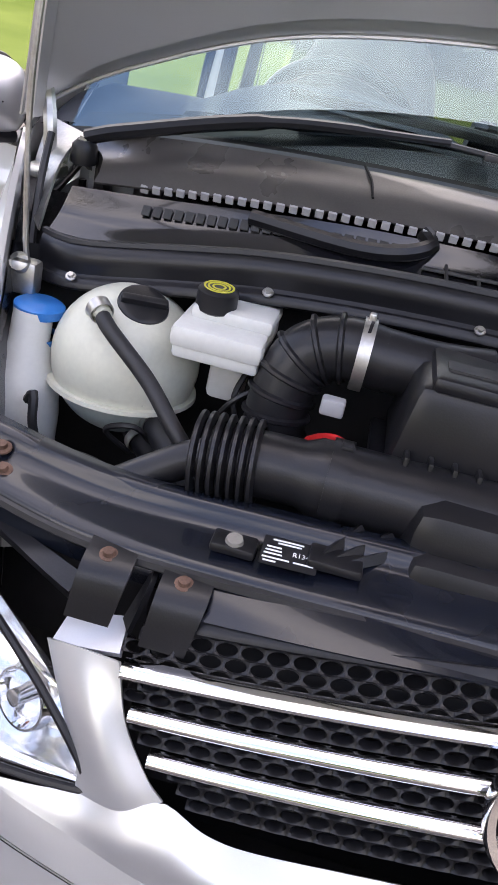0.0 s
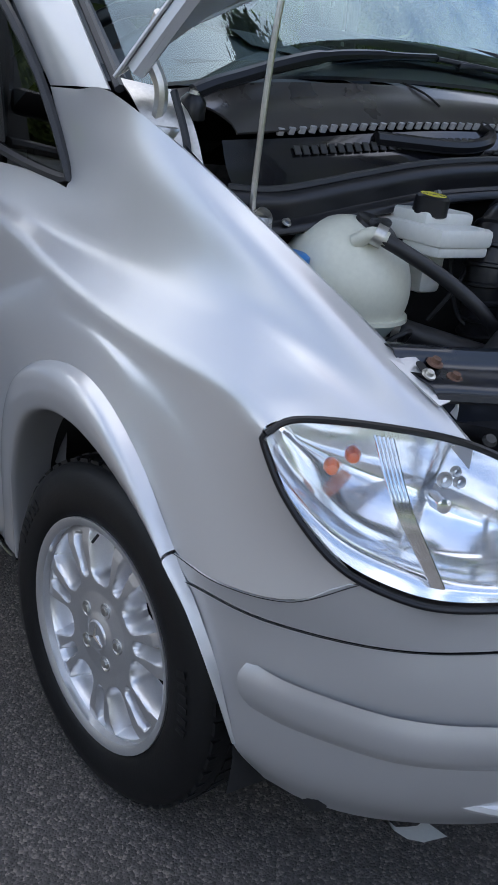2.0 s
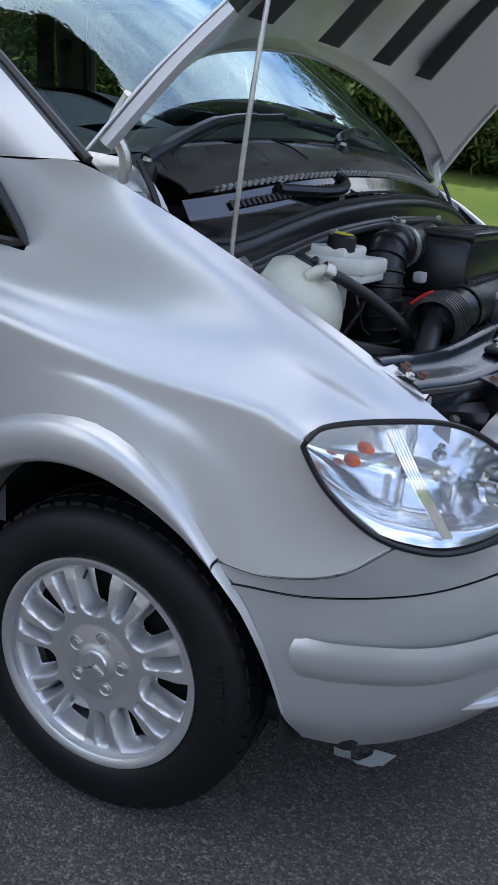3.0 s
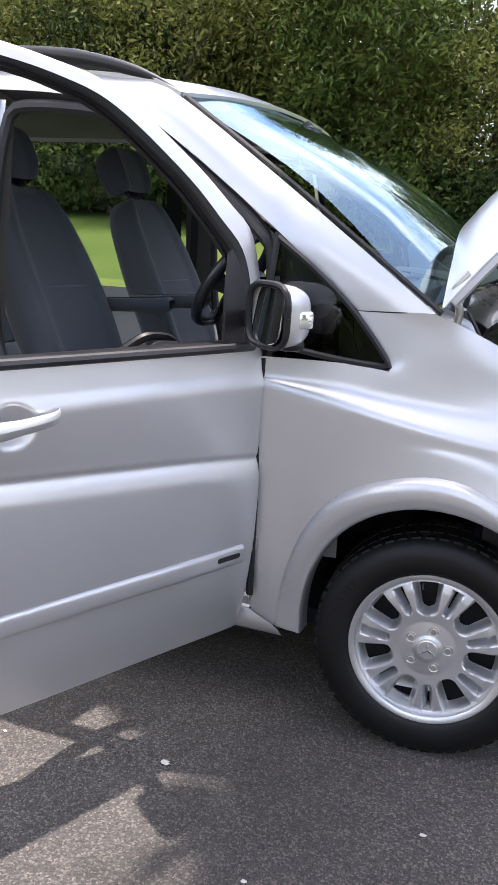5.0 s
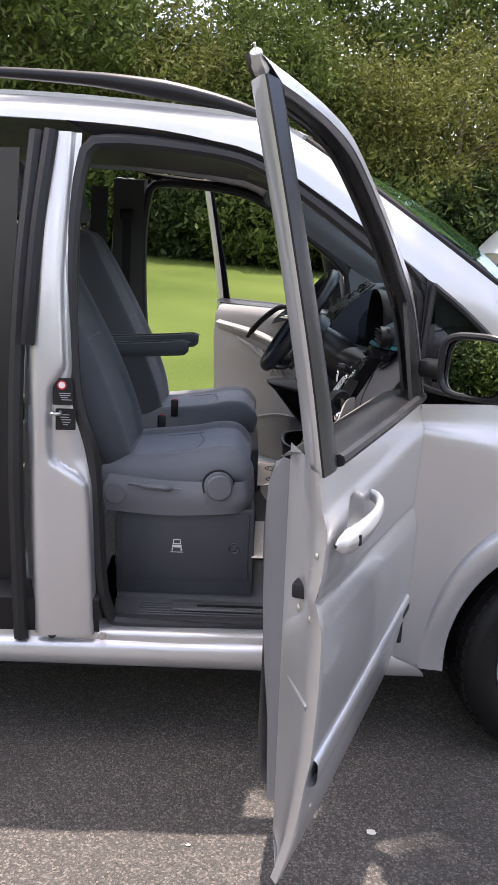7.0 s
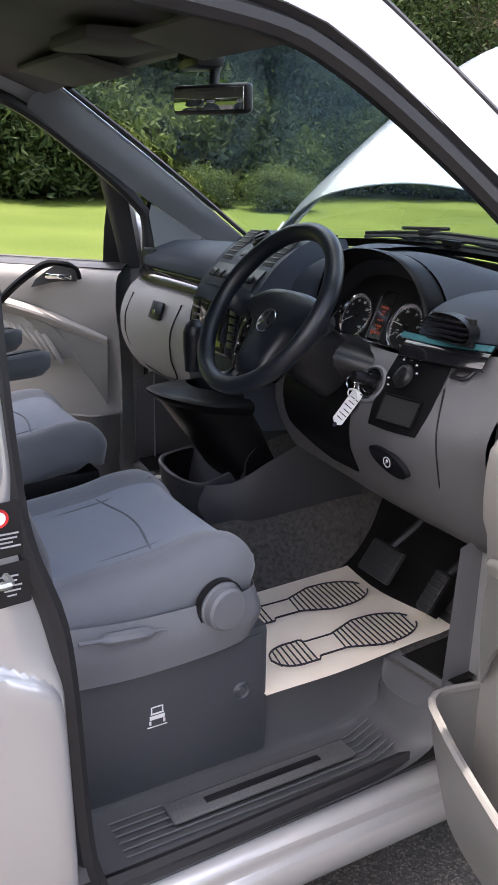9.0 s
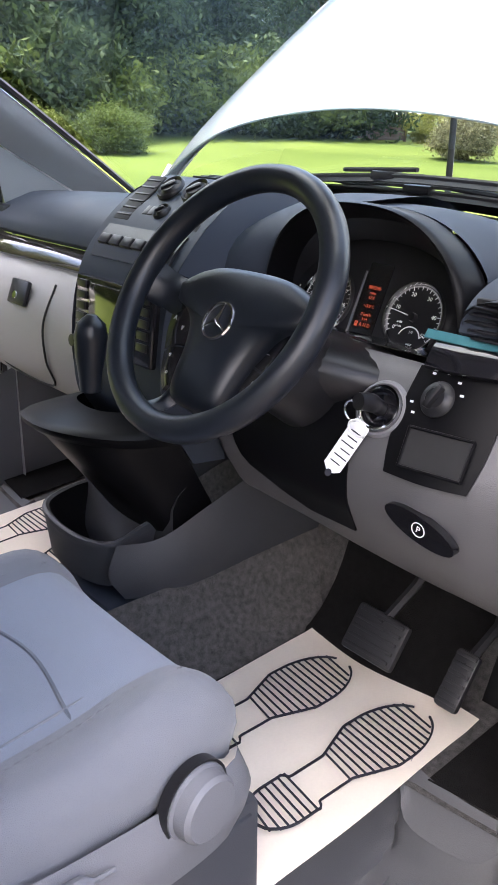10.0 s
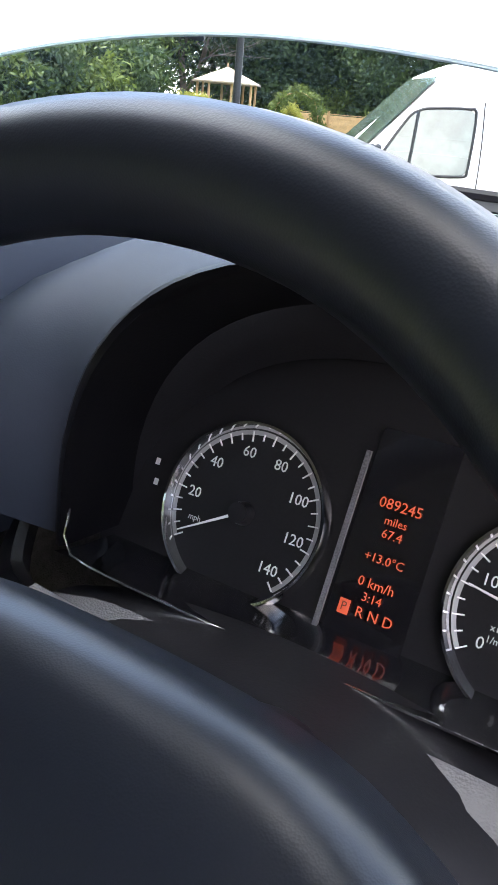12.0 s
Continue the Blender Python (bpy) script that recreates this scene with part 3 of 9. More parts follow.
def wing_sheet(curves, joint):
    """The wing: all rows run from the door gap to the headlight, the upper ones only from the joint forward."""
    n, lower = 48, 6
    u0 = (joint - curves[5][0][0]) / (curves[5][-1][0] - curves[5][0][0])
    us = list(np.linspace(0, u0, 16)) + list(np.linspace(u0, 1, n - 15))[1:]
    k0 = 15
    cols = []
    for k, u in enumerate(us):
        pts = []
        for j, c in enumerate(curves):
            if j < lower:
                x = c[0][0] + (c[-1][0] - c[0][0]) * u
            elif k >= k0:
                x = c[0][0] + (c[-1][0] - c[0][0]) * (u - u0) / (1 - u0)
            else:
                continue
            pts.append(at_x(c, [x])[0] if 0 < u < 1 and not (j >= lower and k == k0) else Vector(c[0] if u < 0.5 else c[-1]))
        Q = [pts[0] * 2 - pts[1], *pts, pts[-1] * 2 - pts[-2]]
        col = []
        for i in range(1, len(Q) - 2):
            for q in range(5):
                t = q / 5
                a, b, c_, d = Q[i - 1], Q[i], Q[i + 1], Q[i + 2]
                col.append(0.5 * ((2 * b) + (c_ - a) * t + (2 * a - 5 * b + 4 * c_ - d) * t * t + (3 * b - a - 3 * c_ + d) * t ** 3))
        col.append(Vector(pts[-1]))
        cols.append(col)
    bm = bmesh.new()
    vs = [[bm.verts.new(p) for p in c] for c in cols]
    for a, b in zip(vs, vs[1:]):
        for i in range(min(len(a), len(b)) - 1):
            bm.faces.new((a[i], b[i], b[i + 1], a[i + 1]))
    bmesh.ops.remove_doubles(bm, verts=bm.verts, dist=1e-5)
    pinned = {v for c in vs for k in (15, 20) if k < len(c) for v in c[k:k + 1] if v.is_valid}
    inside = [v for v in bm.verts if not v.is_boundary]
    panels = [v for v in inside if v not in pinned]
    for _ in range(150):
        bmesh.ops.smooth_vert(bm, verts=panels, factor=0.5, use_axis_x=False, use_axis_y=True, use_axis_z=False)
    for _ in range(4):
        bmesh.ops.smooth_vert(bm, verts=inside, factor=0.5, use_axis_x=False, use_axis_y=True, use_axis_z=False)
    bmesh.ops.recalc_face_normals(bm, faces=bm.faces)
    return bm


def arch_line(rx, rz, y_top, y_end, n=15, a0=-10, a1=190):
    out = []
    for i in range(n):
        a = radians(a1 + (a0 - a1) * i / (n - 1))
        out.append((rx * math.cos(a), y_end + (y_top - y_end) * max(math.sin(a), 0), 0.335 + rz * math.sin(a)))
    return out


for s in (1, -1):
    flip_y = (lambda pts: pts) if s == 1 else flip
    wing = part("fender", moved(wing_sheet(FENDER, -0.175), Matrix.Diagonal((1, s, 1, 1))), PAINT, van, "silver front wing")
    
    def flare(outer, a0, a1, y1, ye):
        band = []
        for t, off in ((0.05, 0.010), (0.15, 0.022), (0.42, 0.030), (0.78, 0.026), (1.0, 0.012)):
            row = []
            for i, p in enumerate(cat(outer, 15)):
                a = radians(a1 + (a0 - a1) * i / 14)
                ri, rz = 0.388 - 0.012 * max(-math.cos(a), 0), 0.415
                q = Vector((ri * math.cos(a), p.y + 0.004, 0.335 + rz * math.sin(a)))
                w = p.lerp(q, t)
                row.append((w.x, w.y - off * max(math.sin(a), 0.05) ** 0.6, w.z))
            band.append(row)
        deep = [(x, min(y + 0.075, -0.80), z) for x, y, z in band[-1]]
        return [flip_y(c) for c in (outer, *band, deep)]
    part("arch_flare", loft([cat(c, 30) for c in flare(FENDER[0][1:9], 45, 186, -0.95, -0.885)], 30, 30), PAINT, wing)
    part("bumper_arch", loft([cat(c, 14) for c in flare([(0.274, -0.893, 0.645), (0.33, -0.873, 0.56), (0.375, -0.852, 0.45), (0.396, -0.834, 0.37)], 6, 44, -0.93, -0.855)], 14, 24), PAINT, van, "silver bumper corner at the wheel arch")
    part("flange", loft([flip_y(SHUT), flip_y([(x - 0.004, y + 0.012, z - 0.006) for x, y, z in SHUT]), flip_y([(x - 0.004, y + 0.014, z - 0.04) for x, y, z in SHUT])], 24, 6), PAINT, wing)
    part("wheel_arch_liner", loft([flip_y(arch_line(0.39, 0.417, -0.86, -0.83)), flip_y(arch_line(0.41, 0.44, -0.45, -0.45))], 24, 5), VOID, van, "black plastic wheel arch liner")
    # windscreen pillar, and the roof side above the door
    front = [(-0.068, -0.862, 1.252), (-0.3, -0.842, 1.418), (-0.58, -0.815, 1.612), (-0.863, -0.785, 1.797), (-1.0, -0.77, 1.845), (-1.5, -0.745, 1.885), (-2.7, -0.735, 1.895)]
    mid = [(-0.17, -0.868, 1.25), (-0.38, -0.865, 1.41), (-0.64, -0.84, 1.595), (-0.90, -0.812, 1.765), (-1.05, -0.795, 1.815), (-1.5, -0.772, 1.858), (-2.7, -0.765, 1.868)]
    rear = [(-0.274, -0.866, 1.246), (-0.498, -0.872, 1.43), (-0.70, -0.85, 1.575), (-0.93, -0.825, 1.725), (-1.08, -0.808, 1.778), (-1.5, -0.79, 1.822), (-2.7, -0.785, 1.835)]
    part("pillar", loft([flip_y(front), flip_y(mid), flip_y(rear)], 40, 10, 0.004), PAINT, van, "silver windscreen pillar and cant rail")
    part("screen_seal", tube(flip_y([(x + 0.012, y + 0.012, z + 0.002) for x, y, z in front[:4]]), 0.008, 6, 24), SEAL, van)
    # quarter window
    qa = [(-0.50, -0.902, 1.425), (-0.40, -0.888, 1.35), (-0.285, -0.876, 1.245), (-0.185, -0.871, 1.122)]
    qb = [(-0.52, -0.908, 1.20), (-0.50, -0.908, 1.15), (-0.36, -0.893, 1.12), (-0.195, -0.873, 1.112)]
    part("quarter_window", loft([flip_y([(x, y + 0.004, z) for x, y, z in qa]), flip_y([(x, y + 0.004, z) for x, y, z in qb])], 14, 8), DARKPANE, van, "small dark triangular quarter window")
    part("quarter_seal", tube(flip_y([qa[0], qa[1], qa[2], qa[3], (-0.2, -0.873, 1.105), qb[2], qb[1], qb[0], qa[0]]), 0.009, 6, 48), SEAL, van)
    part("quarter_post", loft([flip_y([(-0.53, -0.905, 1.12), (-0.525, -0.905, 1.30), (-0.515, -0.885, 1.44)]), flip_y([(-0.485, -0.905, 1.14), (-0.488, -0.90, 1.30), (-0.495, -0.885, 1.43)])], 8, 4, 0.01), BLACKTRIM, van)
    # bonnet hinge
    part("bonnet_hinge", merge(tube(flip_y([(-0.03, -0.80, 1.20), (-0.02, -0.80, 1.26), (-0.035, -0.815, 1.31), (0.0, -0.82, 1.36)]), 0.011, 8, 14),
                               rbox((-0.02, -0.80 * s, 1.20), (0.07, 0.05, 0.02), 0.006)), STEEL, van, "grey steel bonnet hinge arm")
    # sill with step edge
    sill = [[(-2.3, -0.85, 0.275), (-0.43, -0.845, 0.262)], [(-2.3, -0.872, 0.285), (-0.43, -0.868, 0.272)], [(-2.3, -0.885, 0.315), (-0.45, -0.88, 0.302)],
            [(-2.3, -0.878, 0.35), (-0.53, -0.876, 0.338)], [(-2.3, -0.862, 0.36), (-0.53, -0.862, 0.348)], [(-2.3, -0.858, 0.385), (-0.53, -0.858, 0.375)], [(-2.3, -0.80, 0.40), (-0.53, -0.80, 0.39)]]
    part("sill", loft([flip_y(c) for c in sill], 12, 24), PAINT, van, "silver door sill")
    part("sill_lip", tube(flip_y([(-2.3, -0.85, 0.272), (-0.43, -0.845, 0.259)]), 0.007, 6, 8), BLACKTRIM, van)

# roof, rails, sides behind the doors
stations = [(-0.863, 0.785, 1.797, 0.045), (-1.0, 0.77, 1.845, 0.045), (-1.5, 0.745, 1.885, 0.03), (-2.0, 0.74, 1.89, 0.028), (-2.7, 0.735, 1.895, 0.025)]
part("roof", loft([[(x + 0.07 * (1 - (y / w) ** 2) * (1 if x > -0.9 else 0.4), y, z + c * (1 - (y / w) ** 2)) for y in np.linspace(-w, w, 9)] for x, w, z, c in stations], 24, 20, -0.012), PAINT, van, "silver roof")
part("headliner", loft([[(x + 0.06 * (1 - (y / w) ** 2) - 0.03, y * 0.97, z - 0.05 + c * (1 - (y / w) ** 2)) for y in np.linspace(-w, w, 9)] for x, w, z, c in stations], 20, 14), HEADLINER, van, "grey fabric headliner")
for s in (1, -1):
    rail_r = [float(np.interp(k, (0, 4, 9, 14, 20, 43), (0.004, 0.018, 0.026, 0.019, 0.014, 0.014))) for k in range(44)]
    part("roof_rail", tube([(-0.87, -0.768 * s, 1.812), (-0.98, -0.762 * s, 1.856), (-1.12, -0.757 * s, 1.893), (-1.3, -0.752 * s, 1.921), (-1.5, -0.75 * s, 1.937), (-1.9, -0.75 * s, 1.945), (-2.7, -0.75 * s, 1.945)], rail_r, 10, 44), BLACKTRIM, van, "dark grey roof rail")
    part("rear_seal", tube([(-1.63, -0.872 * s, 0.36), (-1.632, -0.885 * s, 0.9), (-1.615, -0.865 * s, 1.35), (-1.575, -0.80 * s, 1.79)], 0.022, 8, 24), SEAL, van, "black rubber seal of the sliding door")
    # black panel added for the dim cabin behind the post
    part("rear_shade_panel", loft([[(-1.66, -0.80 * s, 0.38), (-1.66, -0.82 * s, 1.0), (-1.63, -0.77 * s, 1.75)], [(-1.74, -0.80 * s, 0.38), (-1.74, -0.80 * s, 1.0), (-1.70, -0.75 * s, 1.75)]], 12, 3), BLACKTRIM, van)

# windscreen with its dark lower band
low = [(-0.10, -0.80, 1.262), (-0.04, -0.6, 1.30), (-0.005, -0.3, 1.325), (0.005, 0, 1.332), (-0.005, 0.3, 1.325), (-0.04, 0.6, 1.30), (-0.10, 0.80, 1.262)]
top = [(-0.868, -0.765, 1.80), (-0.83, -0.55, 1.825), (-0.805, -0.28, 1.838), (-0.80, 0, 1.842), (-0.805, 0.28, 1.838), (-0.83, 0.55, 1.825), (-0.868, 0.765, 1.80)]
middle = [tuple((Vector(a) + Vector(b)) / 2 + Vector((0.03, 0, 0.035))) for a, b in zip(low, top)]
screen = part("windscreen", loft([low, middle, top], 28, 18), SHIELD, van, "clear windscreen with a green tint")
screen.visible_shadow = False
part("screen_band", loft([[(x - 0.004, y, z - 0.006) for x, y, z in low], [(x - 0.05, y * 0.985, z + 0.022) for x, y, z in low]], 28, 4), BLACKTRIM, screen, "black printed lower edge")
part("screen_band", loft([[(x + 0.05, y * 0.985, z - 0.036) for x, y, z in top], [(x - 0.004, y, z - 0.005) for x, y, z in top]], 28, 4), BLACKTRIM, screen, "black printed upper edge")

# door frame on the driver's side: rear post, sliding door beside it
FOLD = [(0.375, -1.42), (0.6, -1.425), (0.8, -1.432), (0.85, -1.45), (0.89, -1.505), (0.92, -1.532), (1.09, -1.532), (1.13, -1.515), (1.17, -1.495), (1.24, -1.496), (1.45, -1.50), (1.79, -1.478)]
outer = lambda z: float(np.interp(z, (0.37, 0.6, 0.93, 1.1, 1.35, 1.8), (-0.882, -0.892, -0.898, -0.902, -0.887, -0.82)))
seal_x = lambda z: float(np.interp(z, (0.385, 0.5, 0.85, 1.1, 1.45, 1.76), (-1.40, -1.41, -1.415, -1.465, -1.478, -1.455)))
seal_y = lambda z: float(np.interp(z, (0.385, 0.5, 0.85, 1.1, 1.45, 1.76), (-0.80, -0.845, -0.85, -0.85, -0.83, -0.795)))
POST = [
    [(seal_x(z), seal_y(z), z) for z, x in FOLD],
    [((seal_x(z) + x) / 2, outer(z) + 0.026, z) for z, x in FOLD],
    [(x + 0.006, outer(z) + 0.024, z) for z, x in FOLD],
    [(x - 0.004, outer(z) + 0.004, z) for z, x in FOLD],
    [(x * 0.5 - 0.785, outer(z) - 0.002, z) for z, x in FOLD],
    [(-1.575 + 0.03 * max(z - 1.3, 0) / 0.5, outer(z), z) for z, x in FOLD],
    [(-1.602 + 0.05 * max(z - 1.3, 0) / 0.5, outer(z) + 0.05, z) for z, x in FOLD],
]
part("door_post", loft(POST, 90, 40), PAINT, van, "silver centre post with a stepped edge")
part("door_post", loft([flip(c) for c in POST], 90, 40), PAINT, van, "silver centre post")
for s in (1, -1):
    part("post_trim", loft([[(-1.42, -0.78 * s, 0.42), (-1.47, -0.80 * s, 1.0), (-1.465, -0.74 * s, 1.78)], [(-1.62, -0.80 * s, 0.42), (-1.62, -0.82 * s, 1.0), (-1.60, -0.74 * s, 1.78)]], 14, 4), HEADLINER, van, "grey inner post trim")
    part("post_strip", tube([(-1.585, -0.915 * s, 1.23), (-1.575, -0.905 * s, 1.35), (-1.56, -0.875 * s, 1.55), (-1.53, -0.83 * s, 1.79)], 0.02, 8, 16), BLACKTRIM, van, "black rubber strip on the post")
part("fuel_label", plate(rounded(0.055, 0.075, 0.003), 0.0015, frame_of((-1.497, -0.880, 1.10), (0.12, -1, 0.05), (1, 0, 0))), BLACKTRIM, van, "black warning sticker")
part("fuel_label", plate(rounded(0.055, 0.06, 0.003), 0.0015, frame_of((-1.49, -0.880, 1.022), (0.12, -1, 0.05), (1, 0, 0))), BLACKTRIM, van, "black warning sticker")
part("sign", spun([(0.0, 0.0022), (0.011, 0.0022), (0.011, 0)], 20, frame_of((-1.499, -0.8815, 1.118), (0.12, -1, 0.05))), WHITE, van, "white round sign with a red ring")
part("sign_ring", spun([(0.009, 0.003), (0.0125, 0.003), (0.0125, 0.001), (0.009, 0.001), (0.009, 0.003)], 20, frame_of((-1.499, -0.8815, 1.118), (0.12, -1, 0.05))), RED, van)
part("bar", merge(*[rbox((-1.495 + 0.002 * (i % 2), -0.8825, z), (0.04 - 0.008 * (i % 3), 0.001, 0.0022), 0) for i, z in enumerate((1.095, 1.089, 1.083, 1.077, 1.035, 1.028, 1.021, 1.014, 1.007))]), GREYPRINT, van)
part("striker", tube([(-1.52, -0.90, 1.045), (-1.52, -0.925, 1.045), (-1.50, -0.925, 1.045), (-1.50, -0.90, 1.045)], 0.005, 6, 14), STEEL, van, "steel door striker")
for x in (-1.536, -1.39):
    part("plug", spun([(0.0, 0.002), (0.011, 0.002), (0.013, 0)], 18, frame_of((x, -0.884, 0.378), (0, -1, 0.1))), VOID if x < -1.5 else STEEL, van)
# sill inside the door opening, body behind the driver, seal round the opening
SEALS = [(-0.535, -0.80, 0.40), (-1.30, -0.82, 0.40), (-1.375, -0.83, 0.44), (-1.40, -0.84, 0.55), (-1.42, -0.845, 0.9), (-1.47, -0.845, 1.1), (-1.482, -0.825, 1.45), (-1.455, -0.795, 1.71), (-1.39, -0.785, 1.772), (-1.08, -0.785, 1.752), (-0.93, -0.80, 1.70), (-0.74, -0.83, 1.575), (-0.57, -0.855, 1.44), (-0.525, -0.86, 1.36), (-0.525, -0.865, 1.1), (-0.53, -0.85, 0.6), (-0.56, -0.82, 0.43), (-0.62, -0.81, 0.40)]
for s in (1, -1):
    part("door_seal", tube(SEALS if s == 1 else flip(SEALS), 0.020, 8, 120), SEAL, van, "black rubber door seal")
    hinge_panel = [[(-0.53, -0.90 * s, 0.36), (-0.53, -0.90 * s, 1.12)], [(-0.545, -0.86 * s, 0.38), (-0.535, -0.87 * s, 1.12)], [(-0.545, -0.78 * s, 0.40), (-0.535, -0.80 * s, 1.12)]]
    part("hinge_post", loft(hinge_panel, 10, 6), PAINT, van, "silver door hinge post")
    part("gap_seal", tube([(-0.524, -0.905 * s, 0.40), (-0.522, -0.912 * s, 0.7), (-0.520, -0.912 * s, 1.10)], 0.011, 8, 20), VOID, van)
    part("hinge", rbox((-0.535, -0.875 * s, 0.56), (0.05, 0.04, 0.06), 0.008), STEEL, van)
    part("hinge", rbox((-0.535, -0.88 * s, 0.95), (0.05, 0.04, 0.06), 0.008), STEEL, van)
    part("hinge_post_upper", loft([[(-0.54, -0.855 * s, 1.10), (-0.54, -0.85 * s, 1.36), (-0.585, -0.84 * s, 1.435), (-0.75, -0.82 * s, 1.565), (-0.94, -0.79 * s, 1.69), (-1.08, -0.775 * s, 1.742), (-1.4, -0.77 * s, 1.775)],
                                   [(-0.52, -0.885 * s, 1.10), (-0.515, -0.88 * s, 1.36), (-0.55, -0.872 * s, 1.46), (-0.72, -0.85 * s, 1.59), (-0.93, -0.822 * s, 1.728), (-1.08, -0.806 * s, 1.78), (-1.5, -0.79 * s, 1.822)]], 30, 5), BLACKTRIM, van, "black upper door frame")
    # rear side of the body: sliding door line, windows, end
    part("rear_side", loft([[(-1.62, -0.88 * s, 0.30), (-2.7, -0.88 * s, 0.30)], [(-1.62, -0.925 * s, 0.6), (-2.7, -0.925 * s, 0.6)], [(-1.62, -0.925 * s, 1.12), (-2.7, -0.925 * s, 1.12)]], 4, 8) if s == -1 else
         loft([[(-2.25, -0.88, 0.30), (-2.7, -0.88, 0.30)], [(-2.25, -0.925, 0.6), (-2.7, -0.925, 0.6)], [(-2.25, -0.925, 1.12), (-2.7, -0.925, 1.12)]], 4, 8), PAINT, van, "silver rear side panel")
    rw = part("rear_side_window", loft([[(-1.66, -0.90 * s, 1.16), (-2.7, -0.90 * s, 1.16)], [(-1.63, -0.80 * s, 1.78), (-2.7, -0.80 * s, 1.78)]], 4, 4), PANE, van, "rear side window")
    if s == 1:
        rw.location = (-0.62, -0.05, 0)
part("tailgate", loft([[(-2.7, -0.88, 0.35), (-2.7, 0.88, 0.35)], [(-2.76, -0.9, 1.1), (-2.76, 0.9, 1.1)]], 6, 6), PAINT, van, "silver tailgate")
part("rear_window", loft([[(-2.76, -0.85, 1.12), (-2.76, 0.85, 1.12)], [(-2.71, -0.74, 1.86), (-2.71, 0.74, 1.86)]], 6, 4), DARKPANE, van, "dark rear window")
# near-black colour stands for the shade below the van
part("underbody", rbox((-1.1, 0, 0.30), (3.2, 1.5, 0.06), 0.02), VOID, van, "underside of the van, coloured black for shade")


# ---- bumper, headlights, grille ----
BUMPER = [
    [(0.415, -0.785, 0.30), (0.48, -0.74, 0.285), (0.56, -0.655, 0.28), (0.645, -0.50, 0.275), (0.705, -0.28, 0.27), (0.725, 0, 0.27)],
    [(0.392, -0.834, 0.365), (0.48, -0.785, 0.35), (0.595, -0.68, 0.345), (0.685, -0.51, 0.34), (0.75, -0.28, 0.335), (0.77, 0, 0.335)],
    [(0.372, -0.850, 0.44), (0.485, -0.797, 0.425), (0.605, -0.693, 0.415), (0.70, -0.52, 0.41), (0.762, -0.28, 0.405), (0.782, 0, 0.405)],
    [(0.338, -0.867, 0.53), (0.48, -0.805, 0.522), (0.607, -0.70, 0.515), (0.70, -0.52, 0.51), (0.762, -0.28, 0.505), (0.782, 0, 0.505)],
    [(0.318, -0.875, 0.57), (0.46, -0.815, 0.565), (0.60, -0.708, 0.57), (0.69, -0.525, 0.57), (0.75, -0.28, 0.565), (0.77, 0, 0.565)],
    [(0.297, -0.884, 0.606), (0.43, -0.832, 0.603), (0.58, -0.725, 0.616), (0.672, -0.545, 0.622), (0.735, -0.28, 0.61), (0.752, 0, 0.605)],
]


def whole(c):
    return c + flip(c[:-1])[::-1]


